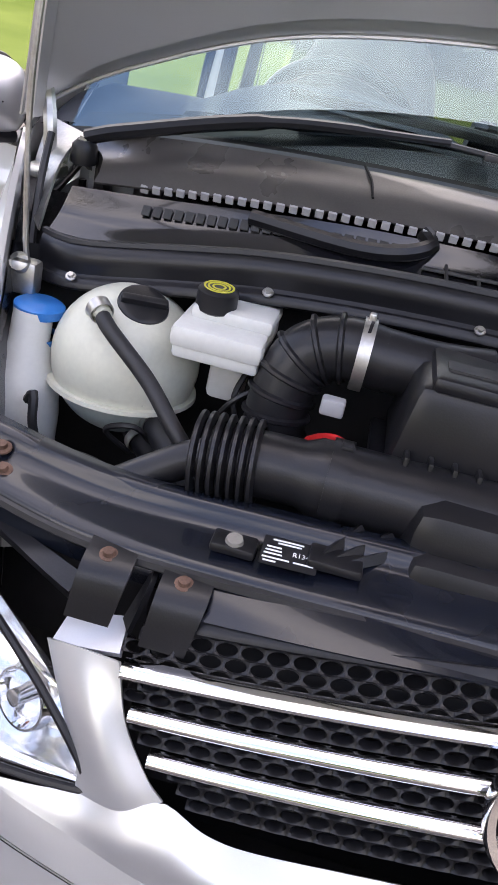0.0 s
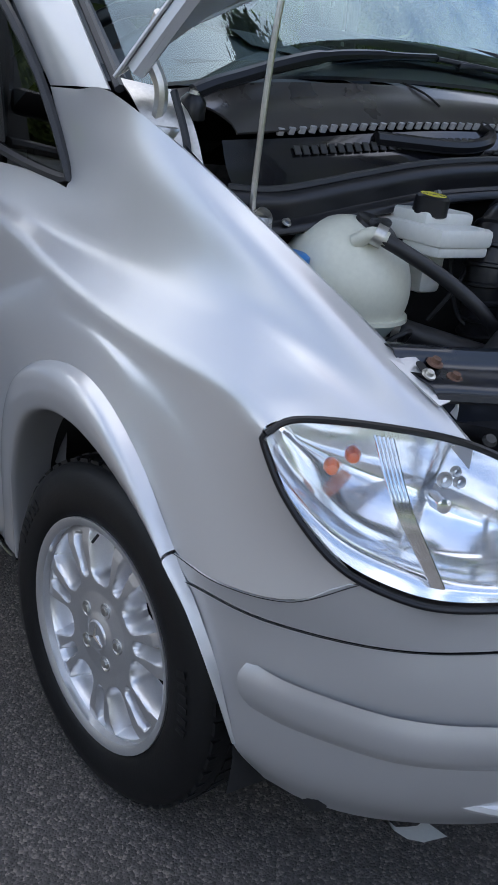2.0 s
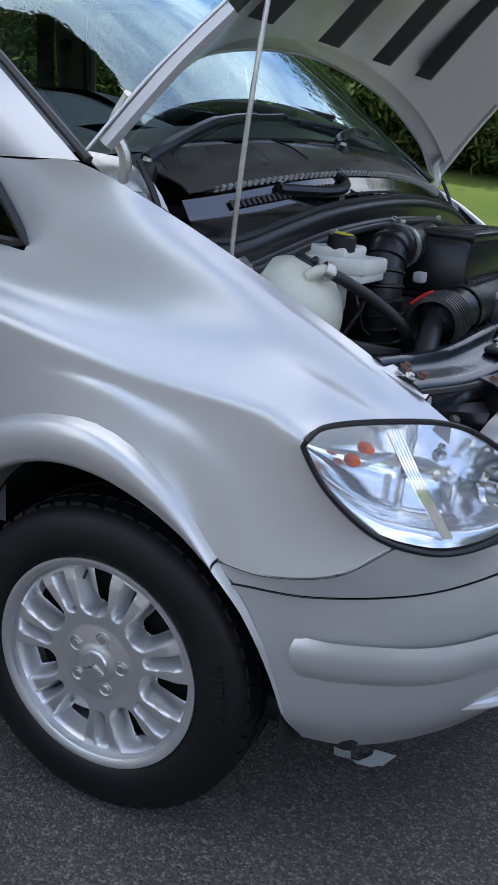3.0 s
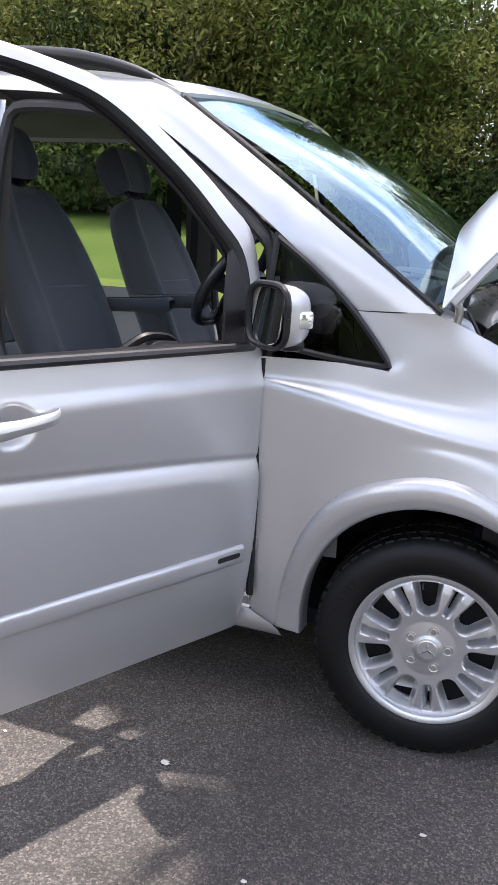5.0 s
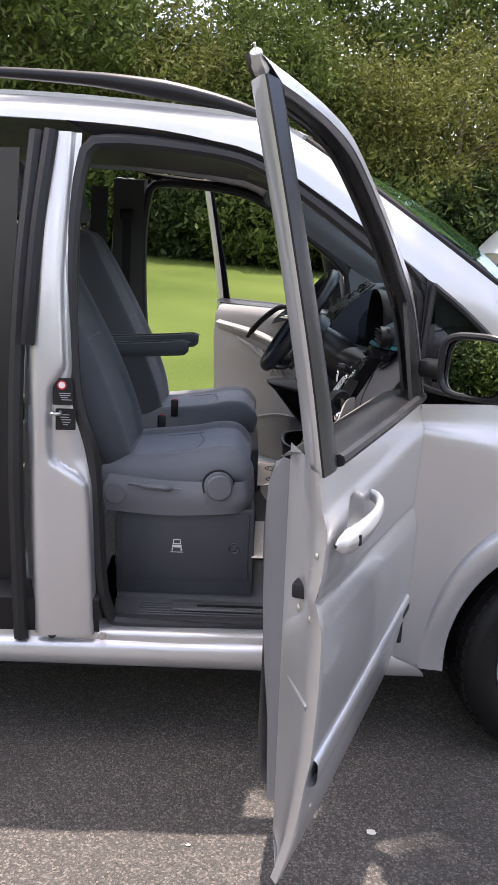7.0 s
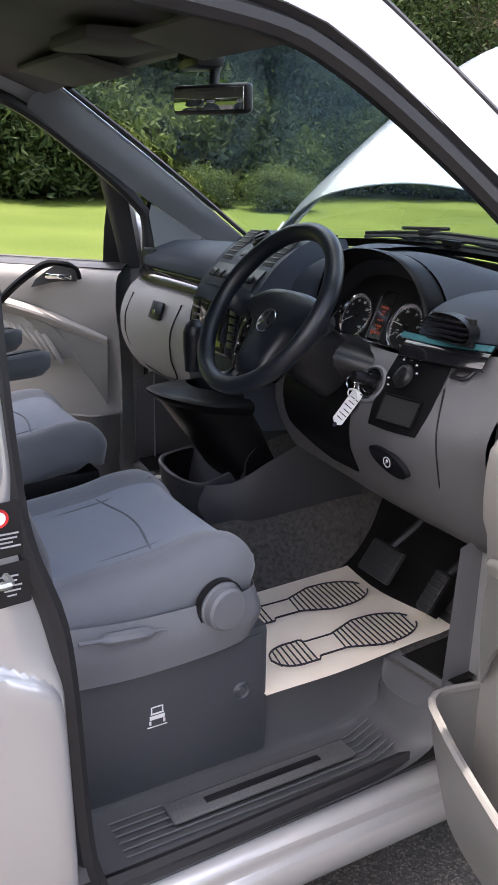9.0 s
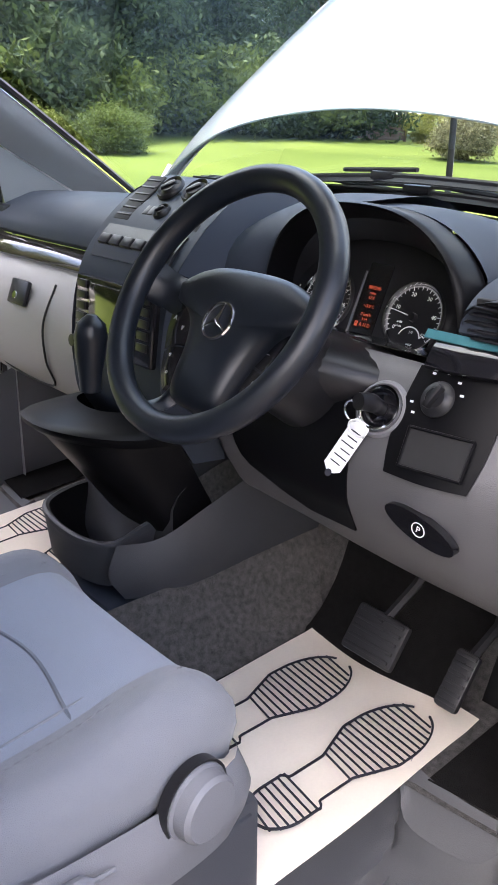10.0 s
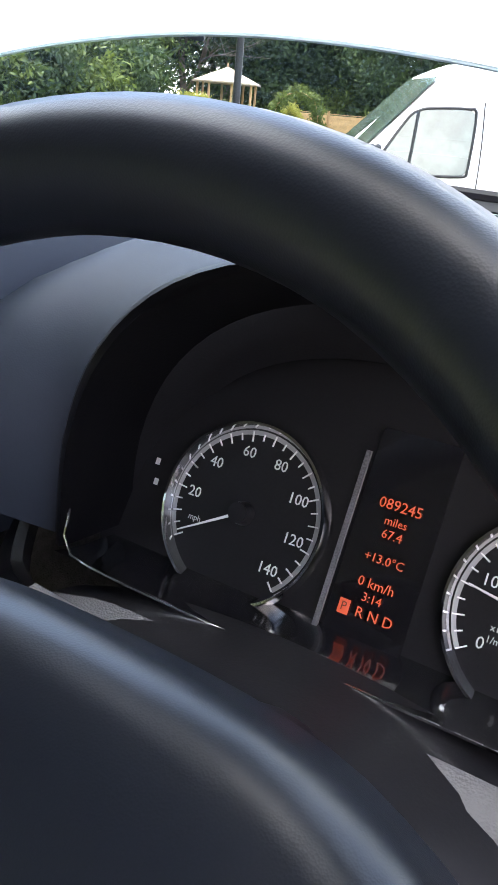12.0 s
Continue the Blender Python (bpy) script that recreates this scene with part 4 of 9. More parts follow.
bumper = part("bumper", loft([whole(c) for c in BUMPER], 72, 26, 0.004), PAINT, van, "silver front bumper")
for s in (1, -1):
    fy = (lambda p: p) if s == 1 else flip
    part("upper_bumper", loft([fy(c) for c in ([(0.302, -0.884, 0.611), (0.43, -0.834, 0.608), (0.58, -0.727, 0.621), (0.672, -0.547, 0.627), (0.72, -0.38, 0.62), (0.743, -0.25, 0.612), (0.756, 0, 0.606)],
                                               [(0.288, -0.889, 0.626), (0.43, -0.838, 0.632), (0.575, -0.735, 0.657), (0.664, -0.555, 0.655), (0.708, -0.395, 0.645), (0.74, -0.25, 0.632), (0.753, 0, 0.626)],
                                               [(0.273, -0.8935, 0.645), (0.36, -0.869, 0.635), (0.46, -0.826, 0.652), (0.532, -0.779, 0.707), (0.605, -0.698, 0.684), (0.66, -0.55, 0.678), (0.70, -0.40, 0.664), (0.734, -0.25, 0.652), (0.747, 0, 0.645)])], 40, 10, 0.004), PAINT, bumper)
    part("grille_surround", loft([fy(c) for c in ([(0.602, -0.505, 0.835), (0.618, -0.462, 0.848), (0.632, -0.416, 0.856)], [(0.640, -0.468, 0.785), (0.655, -0.432, 0.798), (0.656, -0.394, 0.803)],
                                                  [(0.663, -0.436, 0.732), (0.682, -0.395, 0.745), (0.676, -0.357, 0.757)], [(0.670, -0.432, 0.703), (0.690, -0.378, 0.716), (0.684, -0.335, 0.740)])], 16, 20, 0.004), PAINT, bumper)
    upper = [(0.662, -0.545, 0.6785), (0.6685, -0.47, 0.693), (0.670, -0.432, 0.703), (0.690, -0.378, 0.716), (0.685, -0.335, 0.740), (0.694, -0.285, 0.725), (0.700, -0.235, 0.726), (0.706, -0.13, 0.745), (0.712, 0, 0.768)]
    lower = [(0.662, -0.545, 0.676), (0.684, -0.47, 0.670), (0.696, -0.42, 0.666), (0.712, -0.36, 0.660), (0.722, -0.31, 0.656), (0.731, -0.265, 0.653), (0.737, -0.22, 0.651), (0.743, -0.12, 0.648), (0.747, 0, 0.645)]
    brow = [tuple((Vector(a) + Vector(b)) / 2 + Vector((0.012, 0, 0.006)) * w) for a, b, w in zip(upper, lower, (0, 0.1, 0.25, 0.5, 0.9, 1, 1, 1, 1))]
    part("grille_apron", loft([fy(upper), fy(brow), fy(lower)], 48, 14, 0.004), PAINT, bumper)
    part("seam", tube(fy([(0.273, -0.8965, 0.6455), (0.36, -0.8715, 0.6355), (0.46, -0.8285, 0.6525), (0.533, -0.781, 0.7065)]), 0.0007, 5, 30), VOID, bumper)
    part("seam", tube(fy([(0.299, -0.8865, 0.6085), (0.43, -0.8355, 0.6055), (0.58, -0.7285, 0.6185), (0.674, -0.5475, 0.6245), (0.722, -0.38, 0.618), (0.746, -0.25, 0.611), (0.758, 0, 0.605)]), 0.0007, 5, 50), VOID, bumper)
    part("bracket_cap", loft([fy([(0.60, -0.50, 0.832), (0.612, -0.46, 0.845), (0.618, -0.42, 0.855)]), fy([(0.565, -0.495, 0.845), (0.57, -0.46, 0.86), (0.575, -0.425, 0.872)])], 8, 4, 0.008), PAINT_LIGHT, bumper)
    moulding = [[(0.405 + 0.0, -0.838, 0.528), (0.485, -0.812, 0.528), (0.612, -0.708, 0.522), (0.707, -0.525, 0.517), (0.77, -0.28, 0.512), (0.79, 0, 0.512)],
                [(0.40, -0.851, 0.505), (0.492, -0.812, 0.5), (0.62, -0.708, 0.492), (0.716, -0.525, 0.487), (0.78, -0.28, 0.482), (0.80, 0, 0.482)],
                [(0.405, -0.848, 0.475), (0.492, -0.808, 0.468), (0.618, -0.706, 0.46), (0.714, -0.523, 0.455), (0.777, -0.28, 0.45), (0.797, 0, 0.45)],
                [(0.415, -0.833, 0.452), (0.485, -0.80, 0.448), (0.607, -0.697, 0.44), (0.702, -0.52, 0.435), (0.765, -0.28, 0.43), (0.785, 0, 0.43)]]
    part("bumper_moulding", loft([fy(c) for c in moulding], 36, 12), PAINT, bumper, "raised silver bumper moulding")
    lip = [(0.60, -0.632, 0.372), (0.64, -0.60, 0.358), (0.70, -0.50, 0.345), (0.76, -0.30, 0.335), (0.79, 0, 0.33)]
    part("air_intake_lip", tube(fy(lip), 0.011, 8, 30), PAINT_LIGHT, bumper, "pale lip of the lower air intake")
    part("air_intake_lip", tube(fy([(x, y, z + 0.035) for x, y, z in lip[1:]]), 0.007, 8, 30), PAINT_LIGHT, bumper)

    # headlight: bowl, lamps and clear lens
    top_e = [(0.388, -0.846, 0.868), (0.405, -0.812, 0.889), (0.48, -0.737, 0.898), (0.557, -0.655, 0.892), (0.605, -0.565, 0.85), (0.64, -0.485, 0.79), (0.664, -0.425, 0.725)]
    bot_e = [(0.388, -0.848, 0.855), (0.43, -0.832, 0.79), (0.50, -0.80, 0.728), (0.56, -0.752, 0.70), (0.61, -0.69, 0.69), (0.65, -0.57, 0.688), (0.668, -0.43, 0.705)]
    mid_e = [tuple((Vector(a) + Vector(b)) / 2 + Vector((0.022, -0.02, 0.004)) * w) for a, b, w in zip(top_e, bot_e, (0.2, 0.7, 1, 1, 1, 0.8, 0.2))]
    lamp = part("headlight", loft([fy(top_e), fy(mid_e), fy(bot_e)], 34, 18), LENS, van, "clear teardrop headlight")
    lamp.visible_shadow = False
    part("bezel", tube(fy(top_e + bot_e[::-1] + top_e[:1]), 0.0052, 8, 130), BLACKTRIM, lamp, "black headlight bezel")
    inset = lambda pts, d: [(x - d, y + d * 0.75, z) for x, y, z in pts]
    blend = lambda w, d: [(a[0] * (1 - w) + b[0] * w - d, a[1] * (1 - w) + b[1] * w + d * 0.75, a[2] * (1 - w) + b[2] * w) for a, b in zip(top_e, bot_e)]
    part("bowl", loft([fy(inset(top_e, 0.014)), fy(blend(0.2, 0.045)), fy(blend(0.5, 0.075)), fy(blend(0.78, 0.055)), fy(blend(0.84, 0.03))], 40, 20), REFLECT, lamp, "silvered inner reflector")
    part("ledge", loft([fy(blend(0.84, 0.03)), fy(blend(0.86, 0.012)), fy(blend(0.97, 0.008))], 36, 8), REFLECT, lamp, "bright ledge along the lower edge")
    for k in range(5):
        o = 0.0042 * k
        part("flute", tube(fy([(0.478 + o, -0.742 + o * 0.85, 0.886), (0.528 + o * 0.9, -0.738 + o * 0.8, 0.81), (0.588 + o * 0.6, -0.706 + o * 0.6, 0.715)]), 0.0022, 6, 20), CHROME, lamp)
    # bulb shields within the bowl, and the projector's ring
    for c in ((0.545, -0.655, 0.800), (0.620, -0.515, 0.755)):
        k = frame_of((c[0] - 0.02, c[1] * s, c[2]), (0.85, -0.45 * s, 0.15))
        part("bulb_shield", spun([(0, 0.030), (0.010, 0.028), (0.012, 0.0), (0.009, -0.02)], 16, k), CHROME, lamp)
    part("projector_ring", spun([(0.030, 0.0), (0.034, 0.012), (0.037, 0.012), (0.040, 0.0)], 32, frame_of((0.612, -0.515 * s, 0.757), (0.85, -0.45 * s, 0.15))), CHROME, lamp)
    for dy, dz, r in ((-0.018, 0.046, 0.0085), (0.012, 0.038, 0.007), (0.0, 0.055, 0.006)):
        part("socket", spun([(r * 0.5, 0.004), (r, 0.006), (r * 1.3, 0.0), (r * 0.5, -0.004)], 14, frame_of((0.545, (-0.655 + dy) * s, 0.795 + dz), (0.85, -0.45 * s, 0.2))), STEEL, lamp)
    for c in ((0.435, -0.768, 0.83), (0.447, -0.745, 0.848)):
        k = frame_of((c[0], c[1] * s, c[2]), (0.75, -0.6 * s, 0.1))
        part("indicator_bulb", spun([(0, 0.022), (0.007, 0.02), (0.011, 0.009), (0.010, -0.008), (0, -0.008)], 14, k), AMBER, lamp, "amber indicator bulb")

# grille: honeycomb bands between chrome bars that rise towards the badge
def bar_u(y):
    """Distance from the badge along the grille, 0 to 0.46 at its ends."""
    return 0.045 - y if y < 0.045 else (y - 0.045) * 0.46 / 0.37


def grille_point(y, v, back=0.0):
    """A point of the grille: v is the way up (or down) from the top bar."""
    u = bar_u(y)
    x, z = 0.636 + 0.034 * (1 - (u / 0.46) ** 2), 0.847 + 0.205 * (0.46 - u)
    if v > 0:
        return Vector((x - 0.64 * v - back * 0.75, y, z + 0.77 * v - back * 0.6))
    v *= 1.0 + 0.12 * (1 - u / 0.46)
    return Vector((x - 0.24 * v - back, y, z + 0.97 * v))


def in_grille(p):
    """Whether a point lies within the opening of the bumper."""
    if p.z > 0.85:
        return abs(p.y) < 0.408 - 0.25 * max(p.z - 0.875, 0)
    side_y = [0.285, 0.325, 0.357, 0.392, 0.414]
    low = float(np.interp(abs(p.y), [0, 0.13, 0.235, 0.285, 0.325, 0.357, 0.392, 0.414], [0.768, 0.745, 0.726, 0.725, 0.736, 0.757, 0.803, 0.85]))
    return abs(p.y) < 0.408 and p.z > low + 0.004


def grille_mesh():
    """Dark plate with staggered rows of oval holes: each cell is a ring of faces that turns in at the rim."""
    bm = bmesh.new()
    pitch = 0.0268
    bands = [(0.007, 0.0215), (0.0215, 0.036), (0.036, 0.0515), (-0.0225, -0.0085), (-0.0365, -0.0225), (-0.0675, -0.0535), (-0.0815, -0.0675), (-0.1125, -0.0985), (-0.1265, -0.1125), (-0.1405, -0.1265)]
    for row, (lo, hi) in enumerate(bands):
        mid, half = (lo + hi) / 2, (hi - lo) / 2
        for i in range(-17, 18):
            y = 0.01 + (i + 0.5 * (row % 2)) * pitch
            if not in_grille(grille_point(y, mid)):
                continue
            ring = []
            for k in range(14):
                a = 2 * math.pi * k / 14
                cy, cv = y + 0.0118 * math.cos(a), mid + half * 0.90 * math.sin(a)
                h = 1 / max(abs(math.cos(a)) / (pitch / 2), abs(math.sin(a)) / half)
                oy, ov = y + h * math.cos(a), mid + h * math.sin(a)
                ring.append((bm.verts.new(grille_point(oy, ov, 0.010)), bm.verts.new(grille_point(cy, cv, 0.0115)), bm.verts.new(grille_point(cy, cv, 0.024))))
            for k in range(14):
                a, b = ring[k], ring[(k + 1) % 14]
                bm.faces.new((a[0], b[0], b[1], a[1]))
                bm.faces.new((a[1], b[1], b[2], a[2]))
    return bm


grille = part("grille", grille_mesh(), BLACKTRIM, van, "black honeycomb grille with chrome bars")
# black sheet added so the holes show the shade behind the grille
part("grille_shade_sheet", loft([[grille_point(y, v, 0.05) for y in np.linspace(-0.40, 0.40, 15)] for v in (0.05, 0.0, -0.05, -0.11, -0.15)], 28, 10), VOID, grille)
part("top_strip", loft([[grille_point(y, v, b) for y in np.linspace(-0.385, 0.385, 15)] for v, b in ((0.0515, 0.010), (0.054, 0.006), (0.066, 0.006), (0.068, 0.012))], 30, 8), BLACKTRIM, grille, "black strip along the top of the grille")
for v, ends in ((0.0, 0.412), (-0.046, 0.393), (-0.091, 0.362)):
    ys = list(np.linspace(-ends, ends, 21))
    part("bar", loft([[grille_point(y, v + dv, 0) + Vector((dx, 0, 0)) for y in ys] for dv, dx in ((0.0085, -0.012), (0.0075, -0.002), (0.004, 0.004), (0.0, 0.0055), (-0.004, 0.004), (-0.0075, -0.002), (-0.0085, -0.012))], 40, 14), CHROME, grille, "chrome grille bar")
    part("bar_end", spun([(0, 0.001), (0.0075, 0.0005), (0.008, -0.012)], 14, frame_of(grille_point(-ends, v) - Vector((0.004, 0, 0)), (0, -1, 0))), CHROME, grille)
bk = frame_of(grille_point(0.045, -0.045) + Vector((0.03, 0, 0)), (1, 0, 0.12))
badge = part("badge", spun([(0.078, 0), (0.08, 0.01), (0.088, 0.012), (0.092, 0.004), (0.09, -0.01), (0.078, 0)], 48, bk), CHROME, grille, "chrome ring badge")
part("spoke", merge(*[tube([bk @ Vector((0, 0, 0.004)), bk @ Vector((0.08 * math.cos(a), 0.08 * math.sin(a), 0))], [0.011, 0.004], 6, 6) for a in (0, 2.094, 4.189)]), CHROME, badge)
part("badge_disc", spun([(0, -0.012), (0.08, -0.012), (0.08, -0.03)], 40, bk), BLACKTRIM, badge)


# ---- open bonnet on its prop rod ----
closed = [[(-0.065, -0.862, 1.252), (0.08, -0.815, 1.188), (0.25, -0.755, 1.093), (0.42, -0.69, 0.988), (0.56, -0.645, 0.895)],
          [(0.03, -0.70, 1.29), (0.15, -0.665, 1.235), (0.32, -0.60, 1.135), (0.48, -0.54, 1.03), (0.615, -0.47, 0.93)],
          [(0.125, -0.42, 1.34), (0.24, -0.40, 1.285), (0.40, -0.36, 1.18), (0.55, -0.31, 1.065), (0.66, -0.26, 0.965)],
          [(0.165, 0, 1.36), (0.28, 0, 1.305), (0.43, 0, 1.20), (0.58, 0, 1.08), (0.685, 0, 0.985)]]
HINGE = Matrix.Translation((-0.05, 0, 1.285)) @ Matrix.Rotation(radians(-77), 4, "Y") @ Matrix.Translation((0.05, 0, -1.25))
bonnet_curves = closed + [flip(c) for c in closed[-2::-1]]
skin = loft(bonnet_curves, 22, 40)
bonnet = part("bonnet", moved(skin, HINGE), PAINT, van, "silver bonnet, propped wide open")
inner = [[(p.x - 0.012, p.y * 0.985, p.z - 0.022) for p in cat(c, 14)[1:]] for c in bonnet_curves]
part("inner_panel", moved(loft(inner, 18, 30), HINGE), PAINT_LIGHT, bonnet, "dull silver inner panel")
edge = closed[0] + [c[-1] for c in closed[1:]] + flip([c[-1] for c in closed[:-1]])[::-1] + flip(closed[0])[::-1][1:] + flip([c[0] for c in closed[1:-1]]) + [closed[-1][0]] + [c[0] for c in closed[-2::-1]]
part("edge_fold", moved(tube([(x, y, z - 0.004) for x, y, z in edge], 0.0035, 6, 160), HINGE), PAINT, bonnet)
for yy in (-0.45, -0.15, 0.15, 0.45):
    part("stiffener", moved(loft([[(0.2, yy - 0.03, 1.255), (0.42, yy * 0.9 - 0.03, 1.125), (0.58, yy * 0.8 - 0.03, 0.995)], [(0.2, yy, 1.215), (0.42, yy * 0.9, 1.085), (0.58, yy * 0.8, 0.955)], [(0.2, yy + 0.03, 1.255), (0.42, yy * 0.9 + 0.03, 1.125), (0.58, yy * 0.8 + 0.03, 0.995)]], 12, 8), HINGE), DUSTY, bonnet)
for s in (1, -1):
    part("hinge_plate", moved(merge(tube([(-0.05, -0.835 * s, 1.235), (0.1, -0.79 * s, 1.165), (0.2, -0.755 * s, 1.11)], 0.016, 6, 10)), HINGE), PAINT_LIGHT, bonnet)
rod = part("prop_rod", tube([(0.166, -0.743, 1.107), (0.17, -0.748, 1.16), (0.185, -0.752, 1.35), (0.198, -0.735, 1.55), (0.205, -0.72, 1.60)], 0.0045, 8, 24), STEEL, van, "thin steel bonnet prop rod")
part("rod_bracket", merge(rbox((0.172, -0.742, 1.085), (0.035, 0.045, 0.05), 0.008), spun([(0.014, 0.012), (0.014, -0.004), (0.006, -0.004)], 14, frame_of((0.185, -0.743, 1.105), (1, 0, 0.6)))), STEEL, rod)

# ---- wheels ----
def rim_face(R=0.2215, pairs=7, nr=64, na=56):
    """Cast face: round windows between the pairs of spokes and a slot within each pair, with rolled edges."""
    rs = np.linspace(0.028, 0.207, nr)
    deep = np.zeros((nr, pairs * na))
    bm = bmesh.new()
    vs = []
    for i, r in enumerate(rs):
        face = float(np.interp(r, (0.03, 0.042, 0.08, 0.12, 0.175, 0.197, 0.207), (0.0, -0.005, -0.0085, -0.005, -0.005, -0.011, -0.016)))
        row = []
        for k in range(pairs * na):
            a = 2 * math.pi * k / (pairs * na)
            pitch = 2 * math.pi / pairs
            near = (a + pitch / 2) % pitch - pitch / 2
            best = 0.0
            for off, r0, w0, w1, r1, roll in ((near, 0.50 * R, 0.046 * R, 0.060 * R, 0.855 * R, 0.011), (pitch / 2 - abs(near), 0.455 * R, 0.115 * R, 0.185 * R, 0.885 * R, 0.013)):
                lat = abs(off) * r
                hw = w0 + (w1 - w0) * (r - r0) / (r1 - r0)
                d = hw - (math.hypot(lat, r0 + w0 - r) if r < r0 + w0 else lat)
                d = min(d, r1 - r) + 0.003
                best = max(best, min(max(d / roll, 0.0), 1.0) ** 1.5)
            deep[i, k] = best
            row.append(bm.verts.new((r * math.cos(a), r * math.sin(a), face - 0.045 * best)))
        vs.append(row)
    n = pairs * na
    for i in range(nr - 1):
        for k in range(n):
            j = (k + 1) % n
            if min(deep[i, k], deep[i, j], deep[i + 1, k], deep[i + 1, j]) < 0.98:
                bm.faces.new((vs[i][k], vs[i + 1][k], vs[i + 1][j], vs[i][j]))
    return bm


def wheel(x, y, side, turn):
    """Tyre with tread blocks and a rim with seven pairs of spokes and five bolts; its z axis points outward."""
    m = frame_of((x, y, 0.327), (math.sin(radians(turn)), -side * math.cos(radians(turn)), 0.0), (0, 0, 1))
    hub = part("wheel", spun([(0.0, -0.10), (0.06, -0.10), (0.205, -0.13), (0.205, 0.0), (0.215, 0.006), (0.2215, 0.006), (0.2215, -0.004), (0.212, -0.012), (0.20, -0.02), (0.196, -0.17)], 64, m), ALLOY, van, "silver alloy wheel")
    tyre = [(0.205, -0.19), (0.235, -0.205), (0.285, -0.205), (0.312, -0.19), (0.326, -0.165), (0.329, -0.10), (0.326, -0.035), (0.316, -0.008), (0.298, 0.006), (0.27, 0.014), (0.24, 0.010), (0.222, 0.002), (0.215, -0.01), (0.205, -0.02)]
    part("tyre", spun(tyre, 72, m), RUBBER, hub, "black tyre")
    blocks = []
    for i in range(54):
        a = 2 * math.pi * i / 54
        for zc, w in ((-0.028, 0.026), (-0.066, 0.028), (-0.135, 0.028), (-0.172, 0.026)):
            q = m @ Matrix.Rotation(a + zc * 1.5, 4, "Z")
            rr = 0.3235 if -0.15 < zc < -0.04 else 0.319
            blocks.append(rbox((rr, 0, zc), (0.012, 0.025, w), 0.0, q))
    tagged(part("tread", merge(*blocks), RUBBER, hub), kind="stuff")
    # disc and rim well coloured near-black: shade behind the spokes put into the colour
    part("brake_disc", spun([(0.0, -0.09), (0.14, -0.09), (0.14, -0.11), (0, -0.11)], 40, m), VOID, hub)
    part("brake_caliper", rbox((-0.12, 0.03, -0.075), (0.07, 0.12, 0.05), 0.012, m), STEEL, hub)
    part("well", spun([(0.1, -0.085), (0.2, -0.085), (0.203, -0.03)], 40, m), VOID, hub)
    part("rim_face", moved(rim_face(), m @ Matrix.Rotation(math.pi + 0.09, 4, "Z")), ALLOY, hub, "cast silver spokes in seven pairs")
    for i in range(5):
        a = 2 * math.pi * i / 5 - 0.22
        q = m @ Matrix.Translation((0.056 * math.cos(a), 0.056 * math.sin(a), -0.008))
        part("bolt", spun([(0, 0.006), (0.0075, 0.006), (0.0085, -0.001), (0.0145, 0.0035), (0.016, -0.006)], 14, q), STEEL, hub)
        q2 = m @ Matrix.Translation((0.06 * math.cos(a + 0.63), 0.06 * math.sin(a + 0.63), -0.0085))
        part("bolt_recess", spun([(0, 0.0), (0.004, 0.0), (0.0045, -0.003)], 8, q2), VOID, hub)
    cap = part("centre_cap", spun([(0, 0.004), (0.026, 0.003), (0.031, -0.002), (0.032, -0.008)], 30, m), ALLOY, hub)
    part("cap_star", merge(*[tube([m @ Vector((0, 0, 0.005)), m @ Vector((0.026 * math.cos(w), 0.026 * math.sin(w), 0.003))], [0.004, 0.0015], 5, 4) for w in (0.0, 2.094, 4.189)]), CHROME, cap)
    part("valve", tube([m @ Vector((0.19, 0.03, -0.01)), m @ Vector((0.178, 0.028, 0.004))], 0.003, 6, 4), BLACKTRIM, hub)
    # raised bars for the sidewall lettering
    for i in range(12):
        part("bar", moved(rbox((0.275, 0, 0.0135), (0.022, 0.012, 0.002), 0.0005), m @ Matrix.Rotation(0.9 + 0.075 * i + 3.3 * (i > 5), 4, "Z")), RUBBER, hub)


wheel(0.0, -0.865, 1, 5.5)
wheel(0.0, 0.865, -1, 0)

# ---- engine bay ----
def both(c):
    """A half curve from the driver's side, carried over to the other side."""
    return c + flip(c[:-1])[::-1]


# floor and bulkhead coloured near-black for the shade deep in the bay
part("bay_floor", rbox((0.34, 0, 0.58), (0.56, 1.3, 0.04), 0), VOID, van, "engine bay floor, coloured black for shade")
part("bulkhead", loft([both([(0.10, -0.80, 0.5), (0.10, 0, 0.5)]), both([(0.10, -0.80, 0.95), (0.10, 0, 0.95)]), both([(0.10, -0.80, 1.11), (0.15, 0, 1.19)])], 16, 8), VOID, van, "bulkhead, coloured black for the shaded bay")
for s in (1, -1):
    part("bay_wall", loft([[(0.08, -0.76 * s, 0.55), (0.44, -0.62 * s, 0.55)], [(0.08, -0.765 * s, 1.0), (0.42, -0.665 * s, 0.85)], [(0.06, -0.80 * s, 1.19), (0.50, -0.655 * s, 0.90)]], 12, 6), BAYPAINT, van, "dark inner wing panel")
part("engine_block", merge(rbox((0.30, 0.05, 0.80), (0.26, 0.62, 0.30), 0.03), rbox((0.33, -0.34, 0.74), (0.2, 0.2, 0.2), 0.04)), PLASTIC, van, "black engine below its covers")
# radiator takes the same shade black
part("radiator", rbox((0.55, 0, 0.74), (0.04, 0.76, 0.34), 0.01), VOID, van, "radiator, coloured black for shade behind the grille")

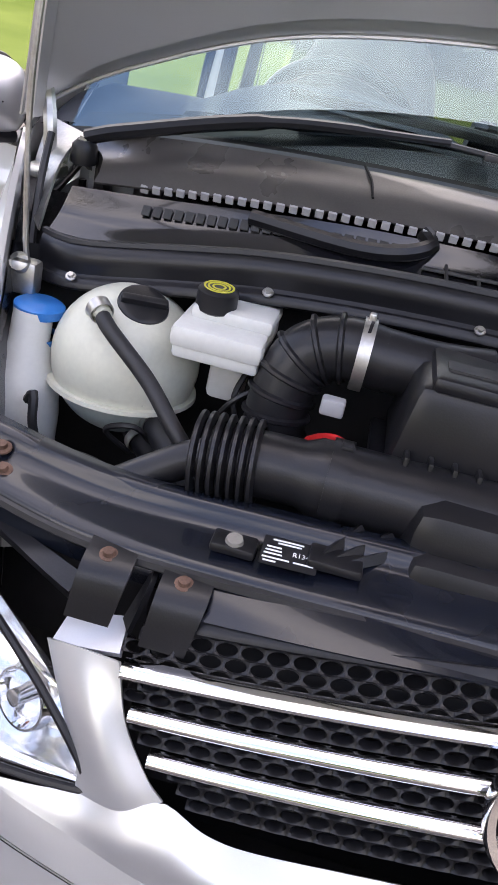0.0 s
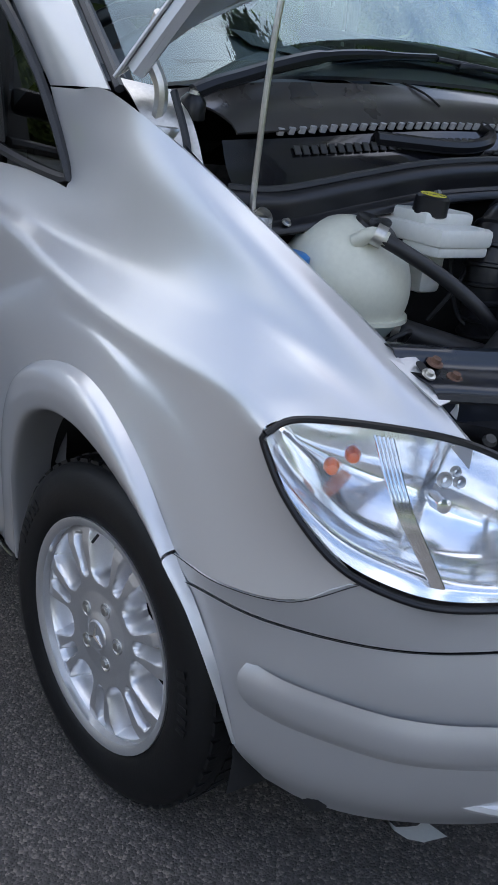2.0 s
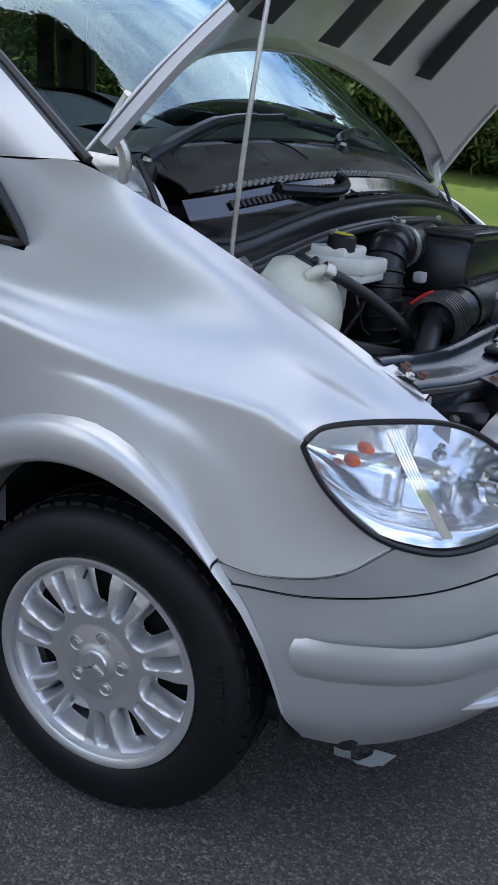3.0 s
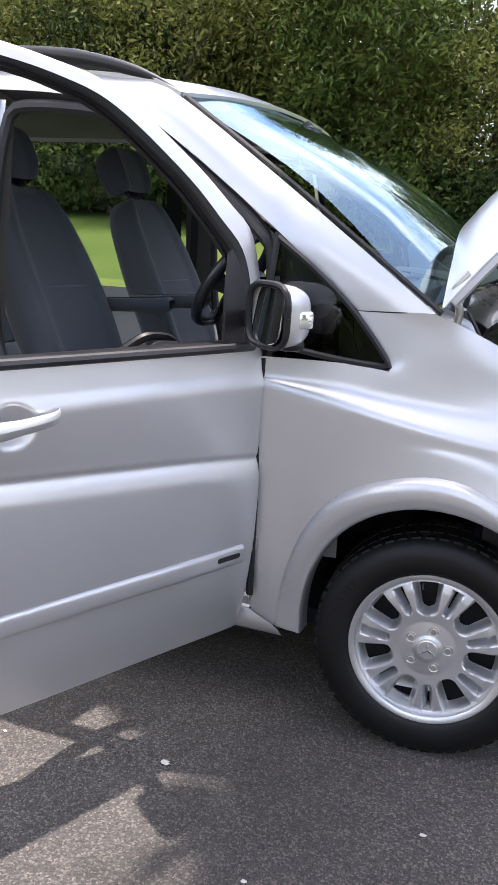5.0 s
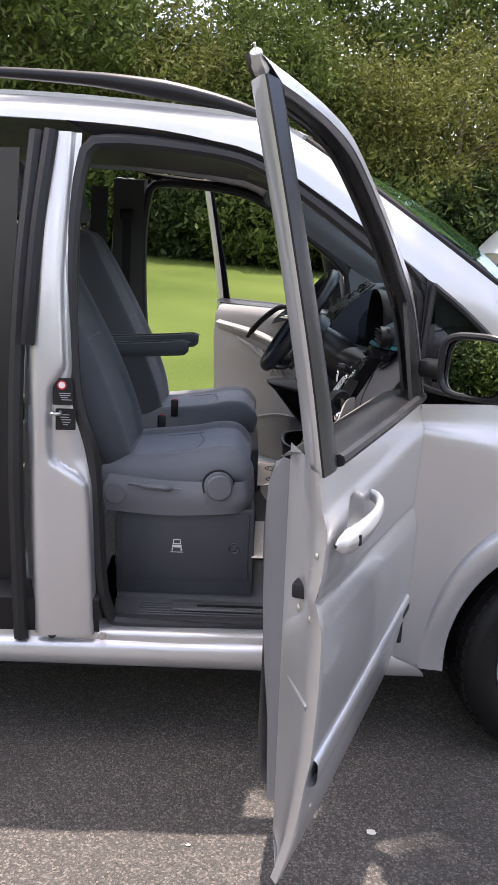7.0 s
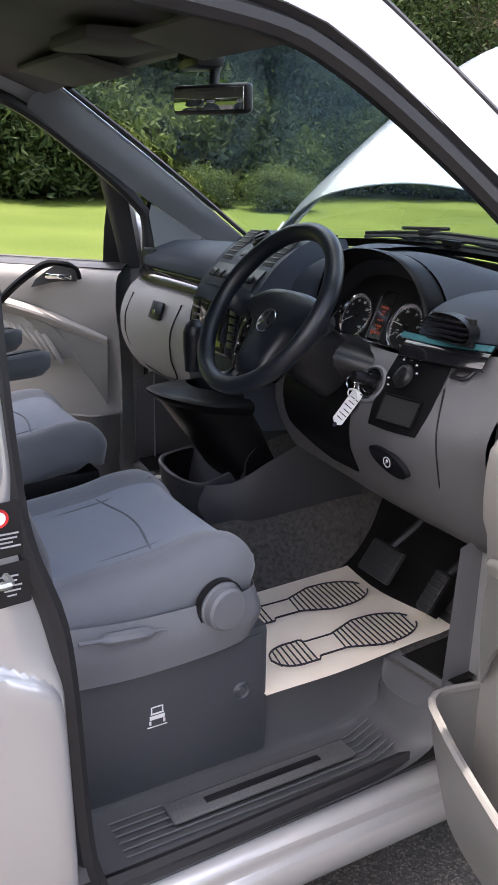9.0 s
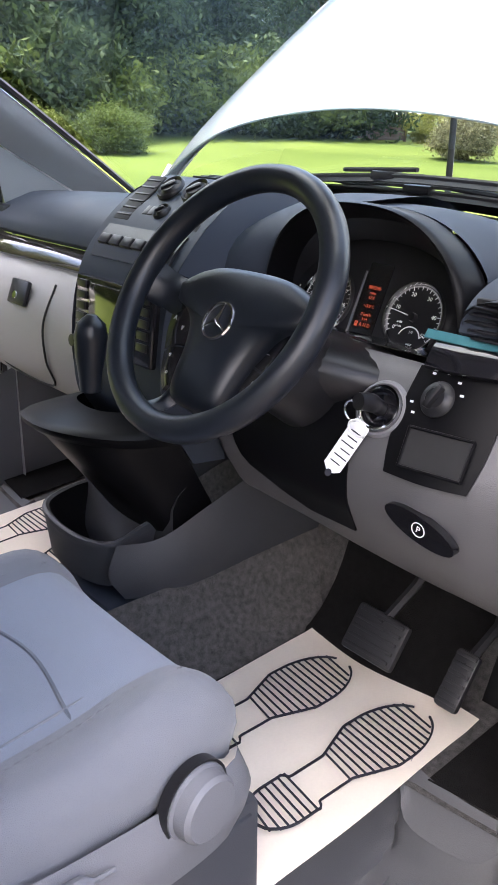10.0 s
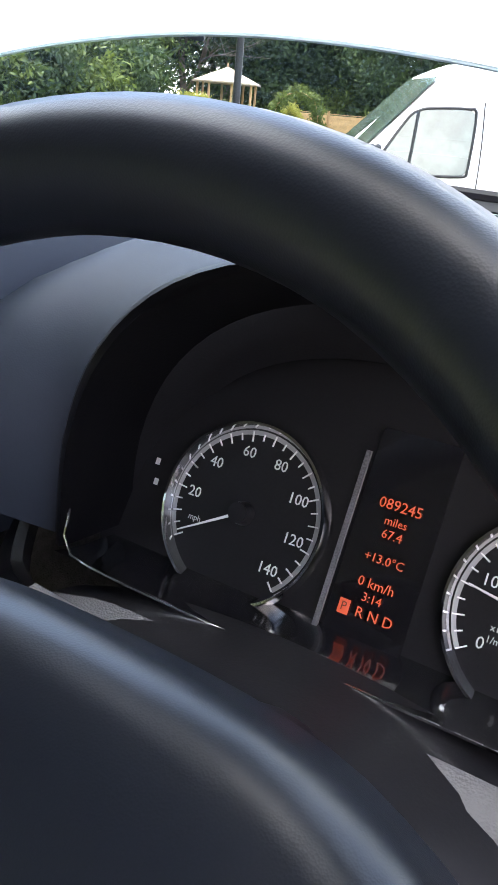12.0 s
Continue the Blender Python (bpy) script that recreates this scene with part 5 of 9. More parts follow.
# cowl below the windscreen
cowl_rows = [[(-0.085, -0.79, 1.255), (-0.03, -0.6, 1.29), (0.0, -0.3, 1.315), (0.01, 0, 1.322)],
             [(-0.03, -0.72, 1.245), (0.0, -0.55, 1.275), (0.02, -0.3, 1.305), (0.035, 0, 1.315)],
             [(0.02, -0.70, 1.228), (0.035, -0.55, 1.255), (0.06, -0.3, 1.285), (0.075, 0, 1.297)],
             [(0.045, -0.70, 1.212), (0.055, -0.6, 1.225), (0.085, -0.3, 1.262), (0.10, 0, 1.272)]]
part("scuttle_cover", loft([both(c) for c in cowl_rows], 48, 16, 0.004), COWL, van, "smooth grey-black plastic scuttle cover")
part("cover_joint", tube([(-0.035, -0.318, 1.322), (-0.005, -0.312, 1.317), (0.03, -0.298, 1.305), (0.062, -0.29, 1.287)], 0.002, 5, 12), VOID, van)
part("scuttle_tray", loft([both(c) for c in ([(0.05, -0.73, 1.20), (0.06, -0.6, 1.213), (0.09, -0.3, 1.248), (0.105, 0, 1.258)],
                                             [(0.075, -0.735, 1.165), (0.09, -0.6, 1.175), (0.115, -0.3, 1.21), (0.13, 0, 1.222)],
                                             [(0.105, -0.74, 1.14), (0.122, -0.6, 1.148), (0.145, -0.3, 1.188), (0.16, 0, 1.20)])], 44, 12), GLOSSBLACK, van, "glossy black scuttle tray")
slot = rbox((0, 0, 0), (0.005, 0.0120, 0.012), 0.001)
slot_me = bpy.data.meshes.new("louvre")
slot.to_mesh(slot_me)
slot.free()
slot_me.materials.append(GREYPRINT)
for i in range(66):
    y = -0.62 + i * 0.0188
    k = (abs(y) / 0.6) ** 2
    ob = new("louvre", slot_me)
    ob.matrix_basis = pose(0.104 - 0.05 * k - 0.004 * abs(y), y, 1.268 - 0.045 * k, 0, 25, 0)
    ob.parent = van
tray_slot = rbox((0, 0, 0), (0.016, 0.0125, 0.003), 0.001)
tray_me = bpy.data.meshes.new("tray_slot")
tray_slot.to_mesh(tray_me)
tray_slot.free()
tray_me.materials.append(DUSTY)
for i in range(24):
    y = -0.605 + i * 0.0165
    ob = new("tray_slot", tray_me)
    ob.matrix_basis = pose(float(np.interp(y, (-0.6, -0.3, -0.2), (0.077, 0.106, 0.11))), y, float(np.interp(y, (-0.6, -0.3, -0.2), (1.196, 1.2315, 1.237))), 0, 52, 0)
    ob.parent = van
bar = [(0.115, -0.745, 1.108), (0.15, -0.677, 1.112), (0.163, -0.53, 1.142), (0.175, -0.393, 1.168), (0.185, -0.2, 1.186), (0.188, 0, 1.192)]
part("cross_bar", loft([both(c) for c in ([(x - 0.03, y, z + 0.022) for x, y, z in bar], [(x - 0.008, y, z + 0.028) for x, y, z in bar], [(x + 0.004, y, z + 0.012) for x, y, z in bar], [(x + 0.001, y, z - 0.014) for x, y, z in bar], [(x + 0.014, y, z - 0.02) for x, y, z in bar], [(x + 0.012, y, z - 0.034) for x, y, z in bar], [(x - 0.03, y, z - 0.034) for x, y, z in bar])], 48, 22), PLASTIC, van, "black cross bar with a rubber lip")
part("cross_bar_lip", tube(both([(x - 0.014, y, z + 0.03) for x, y, z in bar]), 0.006, 6, 50), SEAL, van)
for y, x, z in ((-0.677, 0.163, 1.098), (-0.393, 0.189, 1.153), (-0.11, 0.2, 1.176), (0.2, 0.199, 1.173), (0.45, 0.186, 1.14)):
    part("bolt", spun([(0, 0.006), (0.004, 0.006), (0.0045, 0.002), (0.0075, 0.0015), (0.008, 0)], 12, frame_of((x, y, z), (0.6, 0, 0.8))), STEEL, van)
for i in range(7):
    part("air_grid_bar", tube([(0.10, -0.17 + 0.045 * i, 1.235), (0.15, -0.165 + 0.045 * i, 1.215)], 0.003, 5, 3), DUSTY, van)
part("air_grid_bar", tube([(0.125, -0.2, 1.222), (0.132, 0.0, 1.23), (0.125, 0.2, 1.222)], 0.003, 5, 10), DUSTY, van)
part("tray_curl", tube([(0.085, -0.45, 1.225), (0.12, -0.3, 1.225), (0.125, -0.23, 1.235), (0.105, -0.195, 1.25), (0.09, -0.21, 1.262)], 0.012, 8, 24), PLASTIC, van)
for s in (1, -1):
    part("hinge_bracket", loft([[(-0.10, -0.83 * s, 1.27), (-0.06, -0.76 * s, 1.262)], [(-0.05, -0.825 * s, 1.235), (0.02, -0.765 * s, 1.22)], [(0.02, -0.815 * s, 1.16), (0.08, -0.765 * s, 1.13)]], 8, 10, 0.004), STEEL, van, "grey steel bracket beside the scuttle")
    part("cable", tube([(0.0, -0.79 * s, 1.26), (0.035, -0.785 * s, 1.2), (0.06, -0.78 * s, 1.13), (0.1, -0.765 * s, 1.07)], 0.006, 6, 16), SEAL, van)

# wipers
def wiper(pivot, path, blade, clip):
    w = part("wiper", tube(path, [0.012, 0.012, 0.009, 0.007], 8, 30), BLACKTRIM, van, "black windscreen wiper")
    part("pivot", spun([(0, 0.016), (0.012, 0.015), (0.02, 0.006), (0.022, -0.02), (0, -0.02)], 18, frame_of(pivot, (0.2, 0, 1))), BLACKTRIM, w)
    part("pivot_nut", spun([(0, 0.022), (0.008, 0.021), (0.009, 0.014)], 12, frame_of(pivot, (0.2, 0, 1))), STEEL, w)
    part("blade", merge(tube(blade, 0.005, 6, 24), loft([blade, [(x - 0.008, y, z - 0.012) for x, y, z in blade]], 20, 3, 0.003), tube([(x + 0.006, y, z + 0.012) for x, y, z in blade[1:-1]], 0.005, 6, 12)), SEAL, w)
    part("clip", rbox(clip, (0.025, 0.07, 0.018), 0.005), BLACKTRIM, w)


wiper((-0.021, -0.742, 1.245), [(-0.021, -0.742, 1.262), (-0.025, -0.68, 1.285), (-0.05, -0.46, 1.345), (-0.055, -0.2, 1.372)], [(-0.07, -0.43, 1.352), (-0.055, -0.2, 1.358), (-0.03, 0.1, 1.352), (-0.03, 0.3, 1.345)], (-0.048, -0.115, 1.362))
wiper((0.03, -0.06, 1.31), [(0.03, -0.06, 1.325), (0.005, -0.02, 1.34), (-0.03, 0.12, 1.365), (-0.06, 0.16, 1.37)], [(-0.135, -0.46, 1.39), (-0.105, -0.15, 1.392), (-0.07, 0.08, 1.38), (-0.05, 0.27, 1.366)], (-0.088, -0.06, 1.388))

# coolant tank
tk = frame_of((0.19, -0.572, 1.01), (0, 0, 1), (1, 0, 0))
R = 0.106
upper = [(0.0, R)] + [(R * math.sin(a), R * math.cos(a)) for a in np.linspace(0.12, 1.95, 16)]
tank = part("coolant_tank", merge(spun(upper, 44, tk), spun([(R * 0.93, -0.036), (R + 0.002, -0.036), (R + 0.003, -0.042), (R * 0.93, -0.044)], 44, tk)), TANK, van, "round aged white coolant tank")
part("lower_shell", spun([(R * math.sin(a), R * math.cos(a) * 1.02) for a in np.linspace(1.96, 3.05, 12)] + [(0, -R)], 44, tk), TANK_LOW, tank, "blue-grey filled lower half")
ck = frame_of((0.222, -0.552, 1.098), (0.42, 0.22, 0.88), (1, 0, 0))
cap = part("cap", spun([(0, 0.012), (0.030, 0.012), (0.035, 0.009), (0.037, -0.004), (0.03, -0.015)], 36, ck), PLASTIC, tank, "black screw cap")
part("grip", moved(rbox((0, 0, 0.014), (0.014, 0.066, 0.014), 0.005), ck @ Matrix.Rotation(radians(25), 4, "Z")), PLASTIC, cap)
part("nozzle", tube([(0.245, -0.612, 1.085), (0.268, -0.60, 1.10), (0.285, -0.585, 1.095)], 0.012, 10, 10), TANK, tank)
part("hose", tube([(0.272, -0.597, 1.10), (0.30, -0.57, 1.085), (0.34, -0.50, 1.045), (0.375, -0.445, 1.00), (0.38, -0.40, 0.955)], 0.0108, 12, 30), SEAL, tank, "black rubber overflow hose")
part("hose_clamp", spun([(0.0145, 0.008), (0.0165, 0.008), (0.0165, -0.008), (0.0145, -0.008)], 18, frame_of((0.276, -0.594, 1.10), (0.6, 0.6, -0.3))), STEEL, tank)
part("tab", rbox((0.262, -0.53, 0.985), (0.03, 0.03, 0.012), 0.003), TANK, tank)
for p in ([(0.235, -0.515, 0.955), (0.29, -0.475, 0.945), (0.36, -0.41, 0.93)], [(0.225, -0.535, 0.92), (0.28, -0.48, 0.90), (0.36, -0.42, 0.88)]):
    part("hose", tube(p, 0.019, 12, 18), SEAL, tank, "black rubber coolant hose")
    part("hose_clamp", spun([(0.02, 0.006), (0.022, 0.006), (0.022, -0.006), (0.02, -0.006)], 18, frame_of(Vector(p[0]) + Vector((0.02, 0.015, -0.003)), Vector(p[1]) - Vector(p[0]))), STEEL, tank)

# washer bottle
bottle = part("washer_bottle", spun([(0.028, 0.145), (0.029, 0.105), (0.034, 0.095), (0.036, 0.08), (0.05, 0.055), (0.06, 0.0), (0.062, -0.06), (0.075, -0.11), (0.07, -0.2), (0, -0.2)], 36, frame_of((0.225, -0.712, 0.91), (-0.08, 0.04, 1))), WHITE_TANK, van, "milky washer bottle with blue cap")
bk2 = frame_of((0.203, -0.703, 1.052), (0.05, 0.03, 1))
part("cap", spun([(0, 0.012), (0.03, 0.012), (0.036, 0.008), (0.036, -0.004), (0.03, -0.006)], 36, bk2), BLUE, bottle, "blue snap cap")
part("cap_strap", spun([(0.0305, -0.036), (0.0335, -0.036), (0.0335, -0.044), (0.0305, -0.044)], 30, bk2), BLUE, bottle)
part("pump_lead", tube([(0.285, -0.675, 0.95), (0.292, -0.665, 0.965), (0.30, -0.66, 0.93), (0.295, -0.655, 0.90)], 0.007, 8, 14), SEAL, bottle)

# brake fluid reservoir
res = part("brake_reservoir", rbox((0.228, -0.432, 1.100), (0.150, 0.122, 0.030), 0.008), WHITE_TANK, van, "milky brake fluid reservoir")
part("filler_step", rbox((0.205, -0.425, 1.122), (0.10, 0.112, 0.022), 0.008), WHITE_TANK, res)
part("chamber", rbox((0.258, -0.431, 1.080), (0.08, 0.115, 0.020), 0.006), WHITE_TANK, res)
part("outlet", rbox((0.21, -0.42, 1.04), (0.05, 0.05, 0.08), 0.01), WHITE_TANK, res)
bc = frame_of((0.232, -0.452, 1.125), (0.1, 0, 1))
part("cap", spun([(0, 0.032), (0.022, 0.032), (0.027, 0.028), (0.028, 0.003), (0.024, 0.0)], 32, bc), BLACKTRIM, res, "black cap with yellow printed rings")
for r in (0.007, 0.013, 0.018):
    part("print_ring", spun([(r, 0.0328), (r + 0.0025, 0.0328), (r + 0.0025, 0.0318), (r, 0.0318), (r, 0.0328)], 28, bc), YELLOW, res)

# air intake elbow with ribs, clamp, air box
elbow = [(0.275, -0.215, 1.128), (0.272, -0.275, 1.13), (0.274, -0.32, 1.108), (0.282, -0.338, 1.055), (0.288, -0.337, 0.99), (0.29, -0.33, 0.93)]
hose = part("intake_hose", tube(elbow, 0.041, 24, 40), PLASTIC, van, "ribbed black rubber intake hose")
E_ = cat(elbow, 34)
for i in range(4, 32, 3):
    d = E_[i + 1] - E_[i - 1]
    part("rib", spun([(0.040, 0.005), (0.046, 0.002), (0.046, -0.002), (0.040, -0.005)], 28, frame_of(E_[i], d, (1, 0, 0.3))), PLASTIC, hose)
part("clamp", spun([(0.0425, 0.008), (0.047, 0.008), (0.047, -0.008), (0.0425, -0.008)], 32, frame_of((0.2735, -0.25, 1.129), (0, 1, 0), (1, 0, 0))), STEEL, hose, "bright steel hose clamp")
part("clamp_screw", rbox((0.275, -0.25, 1.178), (0.012, 0.01, 0.014), 0.003), STEEL, hose)
airbox = part("air_box", rbox((0.318, 0.02, 1.095), (0.185, 0.44, 0.12), 0.018, taper=0.92), PLASTIC, van, "black plastic air filter box")
part("lid", rbox((0.345, 0.03, 1.158), (0.125, 0.40, 0.02), 0.008), PLASTIC, airbox)
part("spout", merge(tube([(0.275, -0.225, 1.13), (0.275, -0.15, 1.13), (0.277, -0.03, 1.145)], [0.04, 0.04, 0.02], 20, 14)), PLASTIC, airbox)
for i in range(15):
    part("rib", rbox((0.415, -0.175 + i * 0.028, 1.05), (0.03, 0.006, 0.05), 0.002), PLASTIC, airbox)
part("base_flange", rbox((0.335, 0.02, 1.03), (0.20, 0.47, 0.014), 0.005), PLASTIC, airbox)
part("bar", plate(rounded(0.19, 0.032, 0.005), 0.003, frame_of((0.36, -0.06, 1.168), (0, 0, 1), (0, 1, 0))), DUSTY, airbox, "raised maker's name as a plain bar")

# front air duct
duct = part("air_duct", tube([(0.44, -0.50, 0.945), (0.43, -0.455, 0.975), (0.422, -0.405, 1.005), (0.42, -0.34, 1.015), (0.42, -0.2, 1.018), (0.425, 0.0, 1.02), (0.43, 0.3, 1.02)], [0.022, 0.04, 0.047, 0.048, 0.048, 0.05, 0.05], 28, 50), PLASTIC, van, "black plastic air duct with bellows")
for i in range(7):
    part("bellow", spun([(0.046, 0.005), (0.0545, 0.002), (0.0545, -0.002), (0.046, -0.005)], 32, frame_of((0.421, -0.408 + i * 0.0115, 1.006 + i * 0.0012), (0, 1, 0.1), (1, 0, 0))), PLASTIC, duct)
part("joint", spun([(0.0485, 0.012), (0.051, 0.012), (0.051, -0.012), (0.0485, -0.012)], 32, frame_of((0.42, -0.245, 1.018), (0, 1, 0), (1, 0, 0))), PLASTIC, duct)
part("clip", rbox((0.425, -0.242, 1.068), (0.02, 0.014, 0.006), 0.002), BLACKTRIM, duct)
for dy in (-0.205, -0.17, -0.13):
    part("strut", loft([[(0.47, dy, 1.0), (0.525, -0.225 + (dy + 0.17) * 0.4, 0.985)], [(0.47, dy + 0.008, 0.99), (0.53, -0.222 + (dy + 0.17) * 0.4, 0.975)]], 8, 3, 0.006), PLASTIC, duct)
part("foot", rbox((0.525, -0.225, 0.978), (0.04, 0.06, 0.012), 0.004), PLASTIC, duct)
part("manifold", merge(rbox((0.44, 0.06, 1.0), (0.11, 0.44, 0.10), 0.035), rbox((0.49, 0.02, 0.975), (0.06, 0.34, 0.05), 0.02)), PLASTIC, van, "black plastic intake manifold")
part("cable", tube([(0.33, -0.29, 1.02), (0.345, -0.275, 1.035), (0.36, -0.255, 1.045), (0.37, -0.23, 1.04)], 0.005, 6, 12), RED, van, "red cable")
part("connector", rbox((0.335, -0.27, 1.075), (0.022, 0.03, 0.022), 0.004, Matrix()), GREYPRINT, van, "grey plug connector")
for p in ([(0.24, -0.39, 1.06), (0.26, -0.40, 1.02), (0.27, -0.38, 0.97), (0.30, -0.36, 0.95)], [(0.2, -0.36, 1.1), (0.24, -0.35, 1.06), (0.27, -0.4, 1.02), (0.25, -0.43, 0.96)], [(0.27, -0.50, 0.93), (0.30, -0.52, 0.96), (0.29, -0.56, 0.94), (0.26, -0.53, 0.90)], [(0.3, -0.63, 0.9), (0.33, -0.55, 0.91), (0.37, -0.48, 0.9)]):
    part("cable", tube(p, 0.004, 6, 18), SEAL, van)

# slam panel and what is fixed to it
slam = [[(0.40, -0.695, 0.985), (0.445, -0.5, 0.975), (0.465, -0.3, 0.988), (0.472, 0, 1.0)],
        [(0.43, -0.69, 0.985), (0.47, -0.5, 0.978), (0.49, -0.3, 0.99), (0.497, 0, 1.002)],
        [(0.445, -0.685, 0.965), (0.485, -0.5, 0.955), (0.508, -0.3, 0.968), (0.515, 0, 0.982)],
        [(0.49, -0.67, 0.95), (0.535, -0.5, 0.945), (0.562, -0.3, 0.957), (0.57, 0, 0.97)],
        [(0.498, -0.665, 0.935), (0.545, -0.5, 0.93), (0.572, -0.3, 0.943), (0.582, 0, 0.955)],
        [(0.49, -0.66, 0.90), (0.535, -0.5, 0.895), (0.562, -0.3, 0.905), (0.572, 0, 0.915)]]
panel = part("slam_panel", loft([both(c) for c in slam], 56, 24, 0.003), BAYPAINT, van, "dark blue painted front cross panel")
part("edge_rubber", tube(both(slam[4]), 0.007, 6, 50), SEAL, panel)
for x, y, z in ((0.458, -0.634, 0.966), (0.484, -0.62, 0.952)):
    part("bolt", spun([(0, 0.009), (0.006, 0.009), (0.0068, 0.003), (0.0115, 0.0025), (0.012, 0)], 14, frame_of((x, y, z), (0.35, 0, 1))), RUST, panel, "rusty bolt with washer")
part("latch", rbox((0.53, -0.335, 0.968), (0.035, 0.05, 0.012), 0.004), PLASTIC, panel)
part("latch_screw", spun([(0, 0.008), (0.009, 0.008), (0.011, 0)], 14, frame_of((0.535, -0.335, 0.972), (0.25, 0, 1))), STEEL, panel)
lk = frame_of((0.534, -0.274, 0.976), (0.26, -0.03, 1), (0, 1, 0.04))
lab = part("sticker", plate(rounded(0.062, 0.042, 0.002), 0.001, lk), BLACKTRIM, panel, "black refrigerant sticker with white print")
part("lettering", lettering("R134a", 0.009, lk @ Matrix.Translation((0.014, 0.0, 0.0012)), 0.0002), WHITE, panel)
part("bar", merge(*[moved(rbox((x, y, 0.0013), (w, 0.0022, 0.0004), 0), lk) for x, y, w in ((-0.004, 0.016, 0.034), (-0.002, 0.012, 0.026), (-0.018, 0.005, 0.016), (-0.018, 0.0, 0.018), (-0.018, -0.005, 0.02), (-0.014, -0.011, 0.03), (0.016, -0.011, 0.022), (-0.02, -0.016, 0.014))]), WHITE, panel)
for s in (1, -1):
    wb = part("wing_bracket", loft([[(0.43, -0.70 * s, 0.974), (0.512, -0.672 * s, 0.930)], [(0.435, -0.655 * s, 0.978), (0.508, -0.632 * s, 0.933)], [(0.437, -0.653 * s, 0.960), (0.510, -0.630 * s, 0.905)]], 8, 6, 0.003), PAINT_LIGHT, panel, "silver slotted wing bracket")
    wk = frame_of((0.470, -0.664 * s, 0.9620), (0.5, 0, 0.87), (1, 0, -0.57))
    part("slot", plate(rounded(0.034, 0.014, 0.0065), 0.001, wk), VOID, wb)
    part("bolt", spun([(0, 0.007), (0.005, 0.007), (0.006, 0.003), (0.0095, 0.0025), (0.010, 0)], 14, wk @ Matrix.Translation((0.008, 0, 0.001))), STEEL, wb)
    for x, y in ((0.566, -0.461), (0.581, -0.373)):
        br = part("bracket", loft([[(x - 0.025, (y - 0.025) * s, 0.942), (x - 0.025, (y + 0.03) * s, 0.944)], [(x + 0.02, (y - 0.025) * s, 0.926), (x + 0.02, (y + 0.03) * s, 0.928)], [(x + 0.035, (y - 0.03) * s, 0.87), (x + 0.035, (y + 0.02) * s, 0.87)]], 6, 8, 0.004), PLASTIC, panel, "black mounting bracket")
        part("bolt", spun([(0, 0.006), (0.006, 0.006), (0.007, 0.001), (0.0105, 0.0), (0.0105, -0.003)], 14, frame_of((x, y * s, 0.937), (0.3, 0, 1))), RUST, br, "rusty bolt")
    part("gusset", loft([[(0.55, -0.41 * s, 0.935), (0.575, -0.41 * s, 0.92)], [(0.585, -0.43 * s, 0.875), (0.60, -0.42 * s, 0.87)]], 5, 5, 0.006), PLASTIC, panel)
    part("headlight_carrier", loft([[(0.47, -0.66 * s, 0.90), (0.56, -0.49 * s, 0.90)], [(0.505, -0.63 * s, 0.893), (0.575, -0.49 * s, 0.868)], [(0.44, -0.56 * s, 0.80), (0.50, -0.42 * s, 0.78)]], 10, 8), PLASTIC, van, "black headlight carrier")
    part("carrier_screw", spun([(0, 0.006), (0.007, 0.006), (0.01, 0)], 12, frame_of((0.545, -0.60 * s, 0.885), (0.5, -0.3 * s, 0.8))), DUSTY, van)
    part("crash_beam", rbox((0.60, -0.2 * s, 0.55), (0.06, 0.5, 0.12), 0.02), VOID, van)
part("grille_top_plate", loft([both([(0.55, -0.365, 0.945), (0.575, -0.2, 0.955), (0.598, 0, 0.962)]), both([(0.580, -0.36, 0.928), (0.602, -0.2, 0.946), (0.620, 0, 0.964)]), both([(0.603, -0.355, 0.912), (0.622, -0.2, 0.936), (0.636, 0, 0.962)])], 30, 10, 0.003), BAYPAINT, van, "dark blue plate above the grille")

# ---- front doors, standing open ----
def door_matrix(side, angle):
    a = radians(angle)
    u, n = Vector((-math.cos(a), -math.sin(a), 0)), Vector((math.sin(a), -math.cos(a), 0))
    m = Matrix(((u.x, n.x, 0, -0.50), (u.y, n.y, 0, -0.915), (0, 0, 1, 0), (0, 0, 0, 1)))
    return m if side == 1 else Matrix.Translation((0, 0, 0.08)) @ Matrix.Diagonal((1, -1, 1, 1)) @ m


def lean(z):
    """How far the window frame leans inward at a height."""
    return 0 if z < 1.12 else -0.14 * ((z - 1.12) / 0.69) ** 1.15


